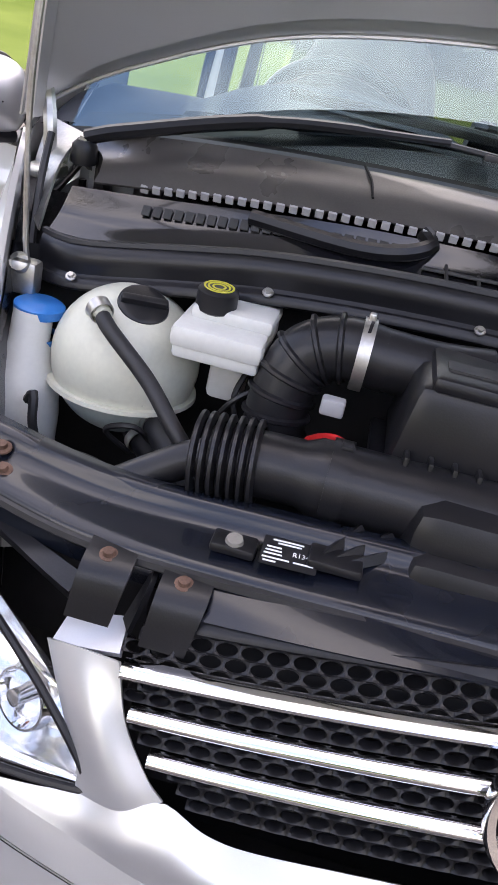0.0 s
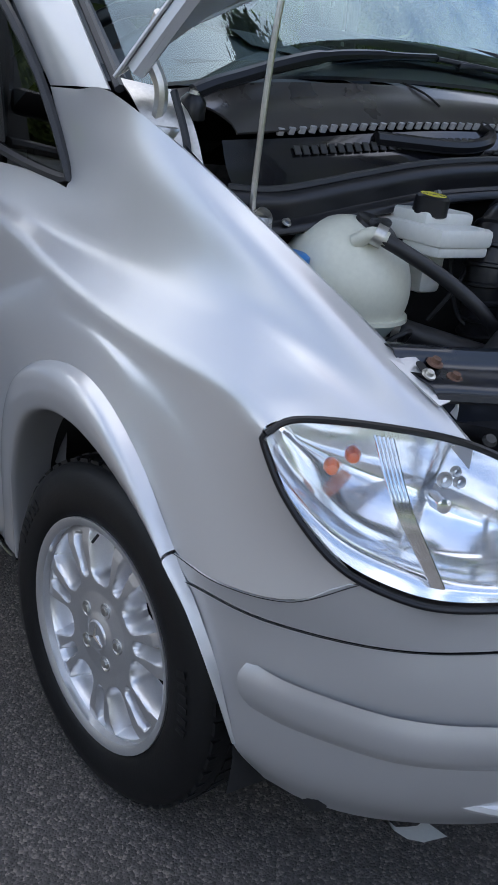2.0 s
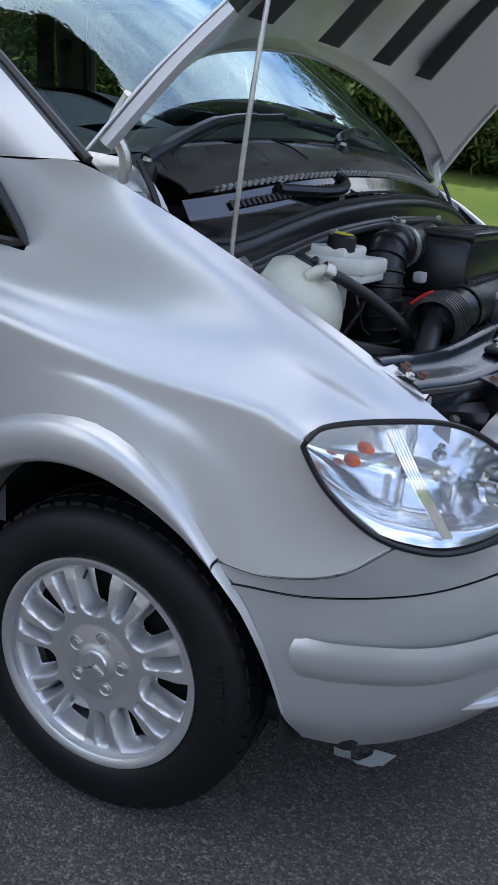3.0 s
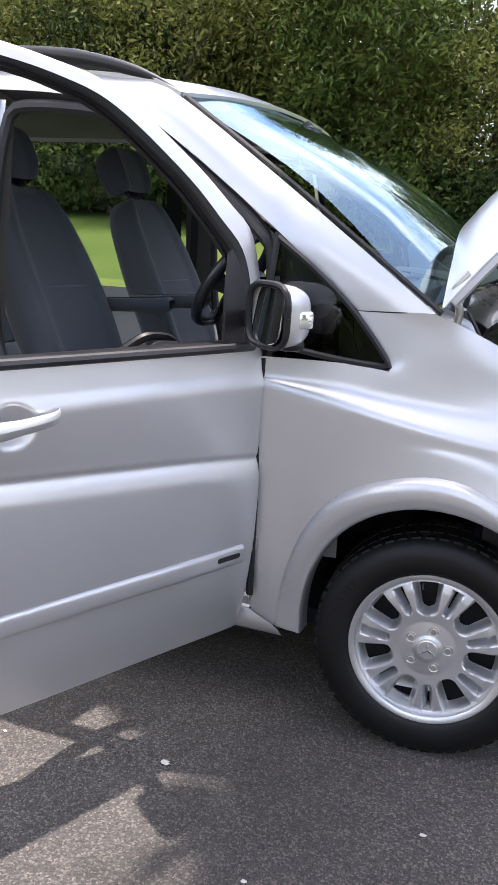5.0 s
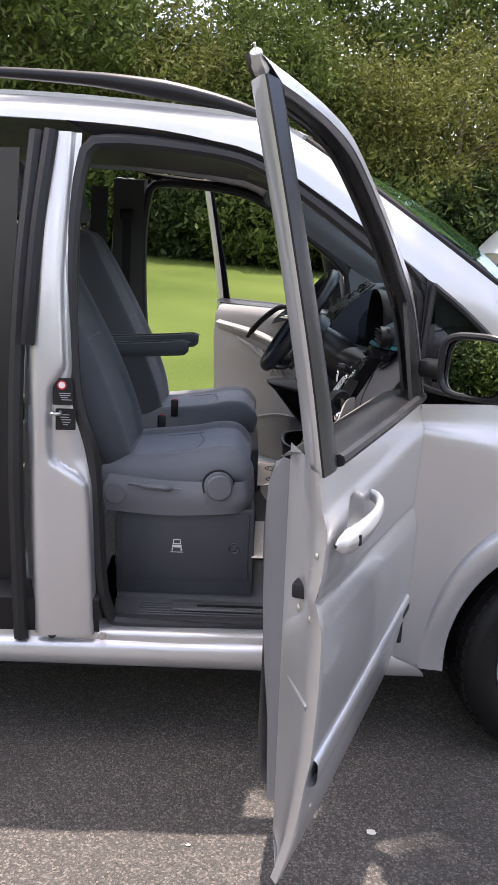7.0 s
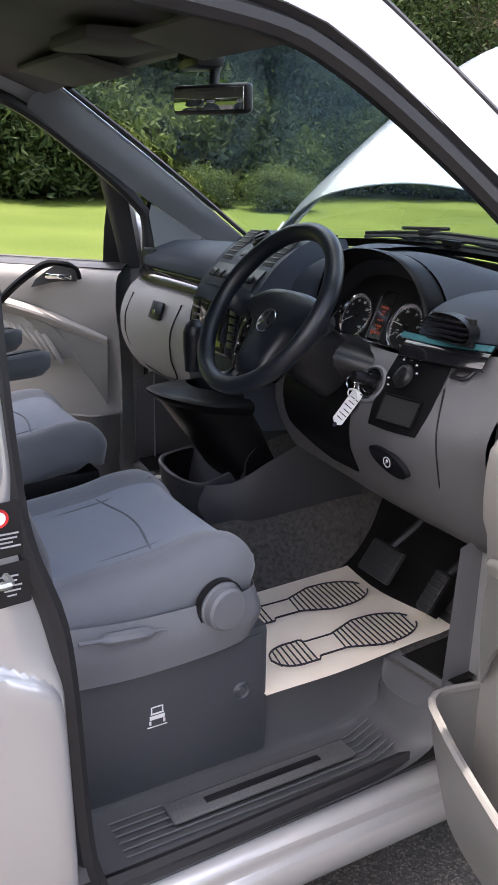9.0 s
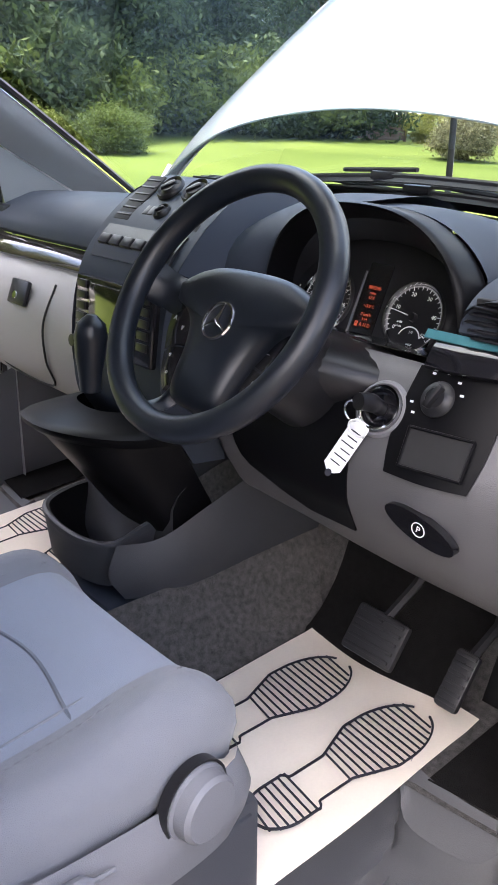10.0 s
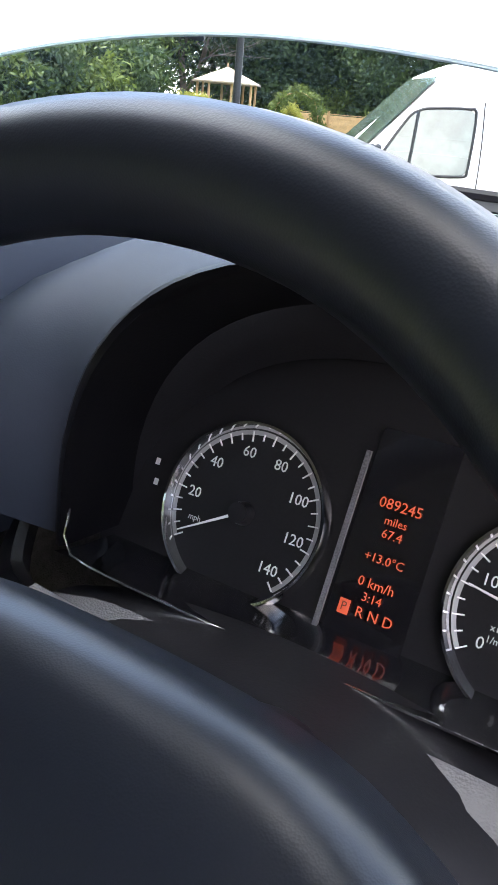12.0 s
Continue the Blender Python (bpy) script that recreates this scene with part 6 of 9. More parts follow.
def front_door(side, angle, label):
    M = door_matrix(side, angle)
    P = lambda name, bm, mt, parent, lb="": part(name, moved(bm, M), mt, parent, lb)
    L = 0.985
    prof = [(0.298, -0.05), (0.33, -0.04), (0.42, -0.018), (0.53, -0.002), (0.60, 0.006), (0.72, 0.012), (0.765, 0.0125), (0.79, 0.009), (0.81, 0.003), (0.822, -0.0025), (0.828, -0.003), (0.838, 0.0015), (0.85, 0.002), (0.95, 0.007), (1.02, 0.0115), (1.04, 0.0105), (1.06, 0.0045), (1.075, 0.0005), (1.135, -0.008)]
    slope = lambda z: 0.075 if 0.75 < z < 0.9 else 0.02 if z < 0.6 else 0.0
    rear = [(z + slope(z), n) for z, n in prof]
    rows = []
    for z, n in prof:
        tilt = 0.075 if 0.75 < z < 0.9 else 0.02 if z < 0.6 else 0.0
        rows.append([(0.012, n - 0.016, z), (0.05, n - 0.002, z), (0.3, n, z + tilt * 0.3), (0.7, n + 0.002, z + tilt * 0.7), (0.95, n, z + tilt * 0.95), (L, n - 0.003, z + tilt)])
    hz, hd = 0.998, 0.80
    sheet = loft(rows, 130, 120)
    for v in sheet.verts:
        r = math.hypot((v.co.x - hd) / 0.058, (v.co.z - hz - 0.012) / 0.05)
        if r < 1:
            v.co.y -= 0.020 * (1 - r * r)
    skin = P("door", sheet, PAINT, van, label)
    # shut face at the rear edge, and the front edge
    P("shut_face", loft([[(L, n - 0.003, z) for z, n in rear], [(L - 0.004, n - 0.016, z + 0.004) for z, n in rear], [(L - 0.065, min(n, -0.005) * 0.4 - 0.052, z + 0.012) for z, n in rear], [(L - 0.13, -0.105, z + 0.02) for z, n in rear]], 40, 8), PAINT, skin)
    P("front_face", loft([[(0.012, n - 0.016, z) for z, n in prof], [(0.02, -0.10, z) for z, n in prof]], 30, 5), PAINT, skin)
    P("bottom_face", loft([[(0.012, -0.066, 0.298), (L, -0.053, 0.318)], [(0.02, -0.10, 0.33), (L - 0.13, -0.105, 0.335)]], 10, 3), PAINT, skin)
    strip = [(0.075, 0.552), (0.3, 0.553), (0.6, 0.558), (0.972, 0.562)]
    P("rubbing_strip", loft([[(d, 0.001, z + 0.03) for d, z in strip], [(d, 0.012, z + 0.024) for d, z in strip], [(d, 0.014, z) for d, z in strip], [(d, 0.010, z - 0.022) for d, z in strip], [(d, -0.004, z - 0.028) for d, z in strip]], 20, 12), PAINT, skin, "silver rubbing strip")
    P("strip_inset", plate(rounded(0.085, 0.014, 0.006), 0.002, Matrix(((1, 0, 0, 0.135), (0, 0, 1, 0.0135), (0, 1, 0, 0.556), (0, 0, 0, 1)))), VOID, skin)
    # window frame: silver top bow, black inside, broad black rear post
    bow = [(0.012, 1.13), (0.012, 1.30), (0.03, 1.43), (0.10, 1.50), (0.22, 1.60), (0.43, 1.735), (0.60, 1.775), (0.80, 1.795), (0.985, 1.805)]
    inner = [(0.085, 1.14), (0.085, 1.29), (0.105, 1.37), (0.165, 1.44), (0.27, 1.545), (0.46, 1.68), (0.61, 1.728), (0.78, 1.748), (0.895, 1.755)]
    if side == -1:
        inner = [(0.085, 1.14), (0.10, 1.25), (0.118, 1.36), (0.135, 1.46), (0.16, 1.525), (0.26, 1.583), (0.47, 1.69), (0.61, 1.735), (0.78, 1.753), (0.895, 1.76)]
        bow = [(0.012, 1.13), (0.02, 1.22), (0.03, 1.33), (0.04, 1.43), (0.075, 1.53), (0.17, 1.60), (0.41, 1.735), (0.60, 1.785), (0.80, 1.805), (0.985, 1.81)]
    f3 = lambda pts, off: [(d, lean(z) + off, z) for d, z in pts]
    mids = [(a[0] * 0.32 + b[0] * 0.68, a[1] * 0.32 + b[1] * 0.68) for a, b in zip(bow, inner)]
    P("window_frame", loft([f3(bow, -0.035), f3(bow, -0.004), f3(mids, 0.004)], 44, 8), PAINT, skin, "silver window frame")
    P("inner_frame", loft([f3(mids, 0.003), f3(inner, -0.006), f3(inner, -0.03)], 44, 8), BLACKTRIM, skin, "black inner window frame")
    top = 4 if side == -1 else 2
    P("frame_back", loft([f3(bow[top:], -0.035), f3(mids[top:], -0.045), f3(inner[top:], -0.04)], 36, 6), PAINT, skin, "silver inside of the window frame")
    P("front_post", loft([f3(bow[:top + 1], -0.037), f3(mids[:top + 1], -0.055), f3(inner[:top + 1], -0.042)], 16, 6), SEAL, skin, "black front window post")
    P("frame_seal", tube(f3(inner[top:], -0.042), 0.006, 6, 40), SEAL, skin)
    post_z = [1.13, 1.3, 1.5, 1.68, 1.775]
    P("rear_post", loft([[(0.884 + 0.008 * i, lean(z) - 0.004, z) for i, z in enumerate(post_z)], [(0.93, lean(z) + 0.004, z) for z in post_z], [(L, lean(z), z) for z in post_z]], 20, 8, 0.004), BLACKTRIM, skin, "matt black rear window post")
    P("post_edge", loft([[(L, lean(z), z) for z in post_z], [(L - 0.006, lean(z) - 0.012, z) for z in post_z], [(L - 0.058, lean(z) - 0.05, z) for z in post_z], [(L - 0.08, lean(z) - 0.055, z) for z in post_z], [(0.885, lean(z) - 0.05, z) for z in post_z]], 20, 10), PAINT, skin, "silver edge of the window post")
    P("tip", tube([(L - 0.03, lean(1.79) - 0.018, 1.785), (L - 0.01, lean(1.80) - 0.016, 1.80), (L + 0.006, lean(1.815) - 0.012, 1.82)], [0.014, 0.011, 0.002], 8, 8), PAINT, skin)
    P("waist_seal", tube([(0.07, 0.002, 1.137), (0.5, 0.004, 1.14), (0.90, 0.0, 1.142)], 0.012, 8, 16), SEAL, skin, "black waist seal")
    P("waist_top", loft([[(0.05, -0.004, 1.135), (0.9, -0.004, 1.14)], [(0.05, -0.055, 1.15), (0.9, -0.05, 1.152)], [(0.05, -0.11, 1.135), (0.9, -0.11, 1.135)]], 14, 6), PLASTIC, skin)
    P("corner_trim", loft([f3([(0.07, 1.14), (0.075, 1.3), (0.10, 1.40)], -0.002), f3([(0.17, 1.14), (0.15, 1.26), (0.12, 1.38)], -0.004)], 10, 6, 0.01), BLACKTRIM, skin, "black mirror corner trim")
    # handle with its scoop
    bar_line = cat([(hd + 0.165, 0.02, hz + 0.006), (hd + 0.15, 0.03, hz + 0.008), (hd + 0.08, 0.046, hz + 0.013), (hd, 0.052, hz + 0.02), (hd - 0.07, 0.044, hz + 0.026), (hd - 0.105, 0.024, hz + 0.03), (hd - 0.108, 0.006, hz + 0.03)], 26)
    sizes = [float(np.interp(i, (0, 1, 3, 8, 14, 20, 25), (0.004, 0.016, 0.024, 0.022, 0.017, 0.015, 0.012))) for i in range(26)]
    P("handle", grid([[(p.x + 0.3 * r * math.cos(a) * 0.3, p.y + r * 0.62 * math.cos(a), p.z + r * math.sin(a)) for a in (2 * math.pi * k / 14 for k in range(15))] for p, r in zip(bar_line, sizes)]), PAINT, skin, "silver door handle")
    P("keyhole", rbox((hd + 0.12, 0.052, hz + 0.010), (0.009, 0.006, 0.02), 0.002), VOID, skin)
    # latch and screws on the rear edge
    P("latch", rbox((L - 0.068, -0.042, 0.90), (0.05, 0.045, 0.03), 0.006), VOID, skin, "black door latch")
    for z, n in ((0.955, -0.016), (0.86, -0.016), (0.86, -0.05), (0.985, -0.006)):
        P("screw", spun([(0, 0.004), (0.005, 0.003), (0.008, 0)], 12, frame_of((L - 0.012 - 1.2 * abs(n + 0.006), n - 0.005, z), (0.6, -0.8, 0))), STEEL, skin)
    P("edge_ridge", loft([[(L - 0.02, -0.012, 0.70), (L - 0.12, -0.085, 0.72)], [(L - 0.012, -0.018, 0.69), (L - 0.112, -0.091, 0.705)], [(L - 0.02, -0.012, 0.68), (L - 0.12, -0.085, 0.695)]], 5, 6), PAINT, skin)
    # inner trim with arm rest, pull, pocket
    trim = [[(0.05, -0.105, 1.13), (0.45, -0.105, 1.135), (L - 0.165, -0.105, 1.13)], [(0.05, -0.15, 1.10), (0.45, -0.145, 1.10), (L - 0.16, -0.148, 1.10)], [(0.05, -0.155, 0.98), (0.45, -0.15, 0.97), (L - 0.155, -0.16, 0.98)],
            [(0.05, -0.14, 0.92), (0.45, -0.165, 0.90), (L - 0.155, -0.16, 0.92)], [(0.05, -0.13, 0.75), (0.45, -0.14, 0.72), (L - 0.16, -0.155, 0.75)], [(0.05, -0.13, 0.45), (0.45, -0.14, 0.45), (L - 0.165, -0.155, 0.45)], [(0.05, -0.10, 0.36), (0.45, -0.10, 0.36), (L - 0.17, -0.11, 0.38)]]
    t = P("inner_trim", loft(trim, 26, 26), DASHGREY, skin, "light grey inner door panel")
    P("trim_edge", loft([[(L - 0.13, -0.10, 1.12), (L - 0.13, -0.10, 1.08), (L - 0.13, -0.10, 0.75), (L - 0.135, -0.10, 0.40)], [(L - 0.145, -0.125, 1.125), (L - 0.14, -0.13, 1.08), (L - 0.14, -0.13, 0.75), (L - 0.15, -0.13, 0.385)], [(L - 0.165, -0.105, 1.13), (L - 0.158, -0.155, 1.07), (L - 0.16, -0.155, 0.75), (L - 0.17, -0.12, 0.38)]], 18, 8), DASHMID, t)
    P("trim_crest", loft([[(0.09, -0.15, 0.905), (0.28, -0.158, 0.975), (0.48, -0.165, 1.02), (0.78, -0.165, 1.05)], [(0.09, -0.156, 0.895), (0.28, -0.186, 0.96), (0.48, -0.20, 1.005), (0.78, -0.19, 1.035)], [(0.09, -0.15, 0.87), (0.28, -0.166, 0.925), (0.48, -0.17, 0.97), (0.78, -0.165, 1.0)]], 22, 9), DASHGREY, t, "arm rest edge on the door panel")
    P("trim_inset", loft([[(0.09, -0.151, 0.89), (0.28, -0.168, 0.945), (0.42, -0.172, 0.972)], [(0.09, -0.155, 0.78), (0.19, -0.164, 0.80), (0.28, -0.17, 0.92)], [(0.10, -0.148, 0.66), (0.15, -0.155, 0.74), (0.19, -0.162, 0.80)]], 16, 12, 0.005), DOORGREY, t, "grey lower inset of the door panel")
    for i in range(10):
        P("speaker_rib", tube([(0.265 + i * 0.03, -0.168, 0.80 + i * 0.016), (0.285 + i * 0.032, -0.182, 0.85 + i * 0.012), (0.33 + i * 0.032, -0.172, 0.90 + i * 0.008)], 0.010, 6, 8), DASHGREY, t)
    P("pull_handle", tube([(0.185, -0.158, 1.10), (0.19, -0.168, 1.135), (0.23, -0.18, 1.15), (0.30, -0.188, 1.146), (0.395, -0.20, 1.085), (0.47, -0.205, 1.02), (0.52, -0.19, 0.985)], [0.008, 0.012, 0.013, 0.014, 0.014, 0.014, 0.010], 8, 26), SWITCHBLACK, t, "black pull handle")
    P("opener_recess", loft([[(0.20, -0.152, 1.14), (0.28, -0.154, 1.14), (0.36, -0.156, 1.09)], [(0.20, -0.153, 1.09), (0.28, -0.156, 1.085), (0.38, -0.158, 1.06)]], 10, 6, 0.003), CONSOLEGREY, t)
    P("door_opener", rbox((0.262, -0.166, 1.105), (0.105, 0.014, 0.02), 0.006), CHROME, t, "silver door opener")
    pocket = [[(0.06, -0.13, 0.63), (0.10, -0.235, 0.64), (0.20, -0.255, 0.64), (0.33, -0.24, 0.61), (0.5, -0.2, 0.56), (0.72, -0.15, 0.55)],
              [(0.06, -0.13, 0.55), (0.10, -0.225, 0.55), (0.20, -0.245, 0.55), (0.33, -0.232, 0.54), (0.5, -0.2, 0.52), (0.72, -0.15, 0.52)],
              [(0.07, -0.12, 0.40), (0.11, -0.195, 0.40), (0.20, -0.21, 0.40), (0.33, -0.20, 0.40), (0.5, -0.18, 0.40), (0.72, -0.13, 0.42)]]
    P("pocket", loft(pocket, 30, 12, 0.006), DOORGREY, t, "grey door pocket")
    P("pocket_rim", tube(pocket[0], 0.008, 6, 30), DOORGREY, t)
    # mirror
    mk = M @ Matrix.Translation((0.15, 0.143, 1.237)) @ Matrix.Rotation(radians(-14), 4, "Z")
    mir = part("mirror", moved(loft([[(d, s1 * 0.088 * (abs(math.cos(a)) ** 0.55) * (1 if math.cos(a) >= 0 else -1), s1 * 0.078 * (abs(math.sin(a)) ** 0.55) * (1 if math.sin(a) >= 0 else -1)) for a in np.linspace(0, 2 * math.pi, 37)] for d, s1 in ((0.018, 0.97), (0.0, 1.0), (-0.035, 0.93), (-0.065, 0.72), (-0.082, 0.35), (-0.085, 0.02))], 40, 18), mk), PAINT, skin, "silver mirror housing")
    ring = [(0.02, 0.086 * (abs(math.cos(a)) ** 0.55) * (1 if math.cos(a) >= 0 else -1), 0.076 * (abs(math.sin(a)) ** 0.55) * (1 if math.sin(a) >= 0 else -1)) for a in np.linspace(0, 2 * math.pi, 37)]
    part("mirror_rim", moved(tube(ring, 0.009, 8, 60), mk), BLACKTRIM, mir)
    part("mirror_glass", moved(plate([(y * 0.95, z * 0.95) for _, y, z in ring[:-1]], 0.004, Matrix(((0, 0, 1, 0.016), (1, 0, 0, 0), (0, 1, 0, 0), (0, 0, 0, 1)))), mk @ Matrix.Rotation(radians(-9), 4, "Z") @ Matrix.Rotation(radians(-5), 4, "Y")), MIRROR, mir, "mirror glass")
    part("mirror_foot", moved(rbox((-0.02, -0.10, -0.02), (0.05, 0.12, 0.05), 0.015), mk), BLACKTRIM, mir)
    part("mirror_base", moved(rbox((-0.03, 0.0, -0.07), (0.06, 0.12, 0.03), 0.012), mk), BLACKTRIM, mir)
    part("side_repeater", moved(rbox((-0.035, 0.078, -0.005), (0.05, 0.018, 0.045), 0.008), mk), REFLECT, mir, "clear side repeater lamp")
    P("hinge_arm", rbox((0.0, -0.03, 0.56), (0.06, 0.03, 0.05), 0.008), STEEL, skin)
    P("check_strap", tube([(0.03, -0.06, 0.72), (-0.06, -0.03, 0.72)], 0.008, 6, 5), STEEL, skin)
    return skin


front_door(1, 68.8, "silver driver's door, standing open")
front_door(-1, 49.0, "silver passenger door, standing open")

# ---- cabin ----
part("floor", loft([[(-0.30, y, 0.80), (-0.38, y, 0.62), (-0.46, y, 0.535), (-0.9, y, 0.53), (-1.6, y, 0.53), (-2.7, y, 0.53)] for y in (-0.62, -0.2, 0.2, 0.62)], 30, 8), CARPET, van, "dark speckled cabin carpet")
part("toe_board", loft([[(-0.12, y, 1.15), (-0.2, y, 0.95), (-0.31, y, 0.78)] for y in (-0.86, 0, 0.86)], 10, 6), CARPET, van, "dark carpeted toe board")
part("driver_mat", loft([[(-0.98, y, 0.541), (-0.6, y, 0.543), (-0.47, y, 0.55), (-0.385, y, 0.635), (-0.315, y, 0.80), (-0.20, y, 0.97)] for y in (-0.60, -0.45, -0.25)], 30, 8), MATBLACK, van, "black fibre mat in the driver's footwell")
part("tunnel", loft([[(x, y, z) for x in (-0.86, -0.7, -0.5, -0.33)] for y, z in ((-0.155, 0.70), (-0.175, 0.66), (-0.22, 0.58), (-0.262, 0.545))], 16, 10), CARPET, van, "speckled carpet over the tunnel")
for s in (1, -1):
    well = [[(-1.39, -0.63 * s, 0.53), (-0.66, -0.63 * s, 0.54), (-0.6, -0.63 * s, 0.56)], [(-1.38, -0.645 * s, 0.42), (-0.72, -0.645 * s, 0.42), (-0.64, -0.65 * s, 0.53)], [(-1.38, -0.67 * s, 0.402), (-0.75, -0.67 * s, 0.402), (-0.66, -0.68 * s, 0.50)],
            [(-1.37, -0.78 * s, 0.40), (-0.76, -0.78 * s, 0.40), (-0.65, -0.78 * s, 0.50)], [(-1.37, -0.82 * s, 0.405), (-0.74, -0.82 * s, 0.405), (-0.63, -0.81 * s, 0.52)], [(-1.36, -0.835 * s, 0.415), (-0.72, -0.835 * s, 0.415), (-0.60, -0.82 * s, 0.55)]]
    step = part("door_step", loft(well, 30, 26), STEPGREY, van, "grey moulded plastic door step")
    part("step_end", loft([[(-0.64, -0.64 * s, 0.535), (-0.665, -0.68 * s, 0.497), (-0.655, -0.78 * s, 0.497), (-0.635, -0.81 * s, 0.517), (-0.605, -0.825 * s, 0.55)], [(-0.60, -0.63 * s, 0.552), (-0.61, -0.68 * s, 0.55), (-0.605, -0.78 * s, 0.55), (-0.595, -0.81 * s, 0.553), (-0.585, -0.825 * s, 0.556)]], 16, 5), STEPGREY, step)
    part("floor_mat_side", loft([[(-0.615, -0.672 * s, 0.549), (-0.40, -0.672 * s, 0.566)], [(-0.60, -0.82 * s, 0.557), (-0.40, -0.82 * s, 0.57)]], 6, 4), MATBLACK, step)
    for i in range(6):
        part("tread_rib", tube([(-1.3, (-0.685 - 0.018 * i) * s, 0.404), (-0.78, (-0.685 - 0.018 * i) * s, 0.404), (-0.71, (-0.685 - 0.018 * i) * s, 0.43)], 0.0025, 5, 10), STEPGREY, step)
    part("tread_plate", rbox((-0.99, -0.722 * s, 0.408), (0.41, 0.055, 0.006), 0.002), STEPPLATE, step, "satin grey plate on the door step")
    part("bar", rbox((-0.99, -0.722 * s, 0.4125), (0.26, 0.016, 0.002), 0.0006), BLACKTRIM, step, "maker's name as a plain bar")
    part("floor_side", loft([[(-0.62, -0.80 * s, 0.50), (-0.30, -0.80 * s, 0.52)], [(-0.60, -0.80 * s, 0.85), (-0.30, -0.80 * s, 0.95)]], 6, 6), DASHMID, van, "grey kick panel")
    part("floor_edge", loft([[(-0.64, -0.62 * s, 0.535), (-0.4, -0.62 * s, 0.56)], [(-0.62, -0.82 * s, 0.54), (-0.4, -0.82 * s, 0.56)]], 6, 3), CARPET, van)
    # floor edge coloured black for the dimness of the rear cabin
    part("rear_floor_edge", loft([[(-1.4, -0.62 * s, 0.53), (-2.7, -0.62 * s, 0.53)], [(-1.4, -0.86 * s, 0.50), (-2.7, -0.86 * s, 0.50)], [(-1.4, -0.865 * s, 0.38), (-2.7, -0.865 * s, 0.38)]], 6, 8), BLACKTRIM, van)
    # inner pillar trim
    part("pillar_trim", loft([[(-0.13, -0.80 * s, 1.27), (-0.45, -0.785 * s, 1.50), (-0.87, -0.735 * s, 1.775)], [(-0.20, -0.815 * s, 1.29), (-0.50, -0.79 * s, 1.485), (-0.93, -0.755 * s, 1.745)], [(-0.30, -0.835 * s, 1.30), (-0.53, -0.83 * s, 1.44), (-0.94, -0.785 * s, 1.705)]], 20, 8), PILLARTRIM, van, "blue-grey windscreen pillar trim")
    part("pillar_foot", loft([[(-0.31, -0.835 * s, 1.30), (-0.52, -0.835 * s, 1.43)], [(-0.49, -0.845 * s, 1.20), (-0.53, -0.835 * s, 1.40)]], 6, 5), PILLARTRIM, van)

PAD = pmat("seat_bolster_cloth", (0.15, 0.16, 0.183), 0.82, 0, 0.10, 5, 900, 0.5, sheen=0.3)
BOX = pmat("seat_box_plastic", (0.055, 0.059, 0.070), 0.5, 0, 0.08, 4, 600, 0.2, vor=True)
TRIM = pmat("seat_trim_plastic", (0.155, 0.16, 0.178), 0.5, 0, 0.08, 4, 600, 0.2, vor=True)


def cushion_rows(st, prof):
    """Closed padded rows: st are (centre, across, up, half width, thickness); prof are (share of width, share of thickness)."""
    return [[Vector(c) + Vector(a) * (w * px) + Vector(u) * (th * pz) for px, pz in prof] for c, a, u, w, th in st]


PROFILE = [(-0.86, -1.0), (-0.98, -0.6), (-1.0, 0.0), (-0.97, 0.55), (-0.88, 0.95), (-0.76, 1.0), (-0.64, 0.86), (-0.5, 0.72), (-0.25, 0.68), (0, 0.67), (0.25, 0.68), (0.5, 0.72), (0.64, 0.86), (0.76, 1.0), (0.88, 0.95), (0.97, 0.55), (1.0, 0.0), (0.98, -0.6), (0.86, -1.0)]
CENTRE = [(px, pz + 0.05) for px, pz in [(-0.60, 0.74), (-0.5, 0.70), (-0.25, 0.68), (0, 0.67), (0.25, 0.68), (0.5, 0.70), (0.60, 0.74)]]


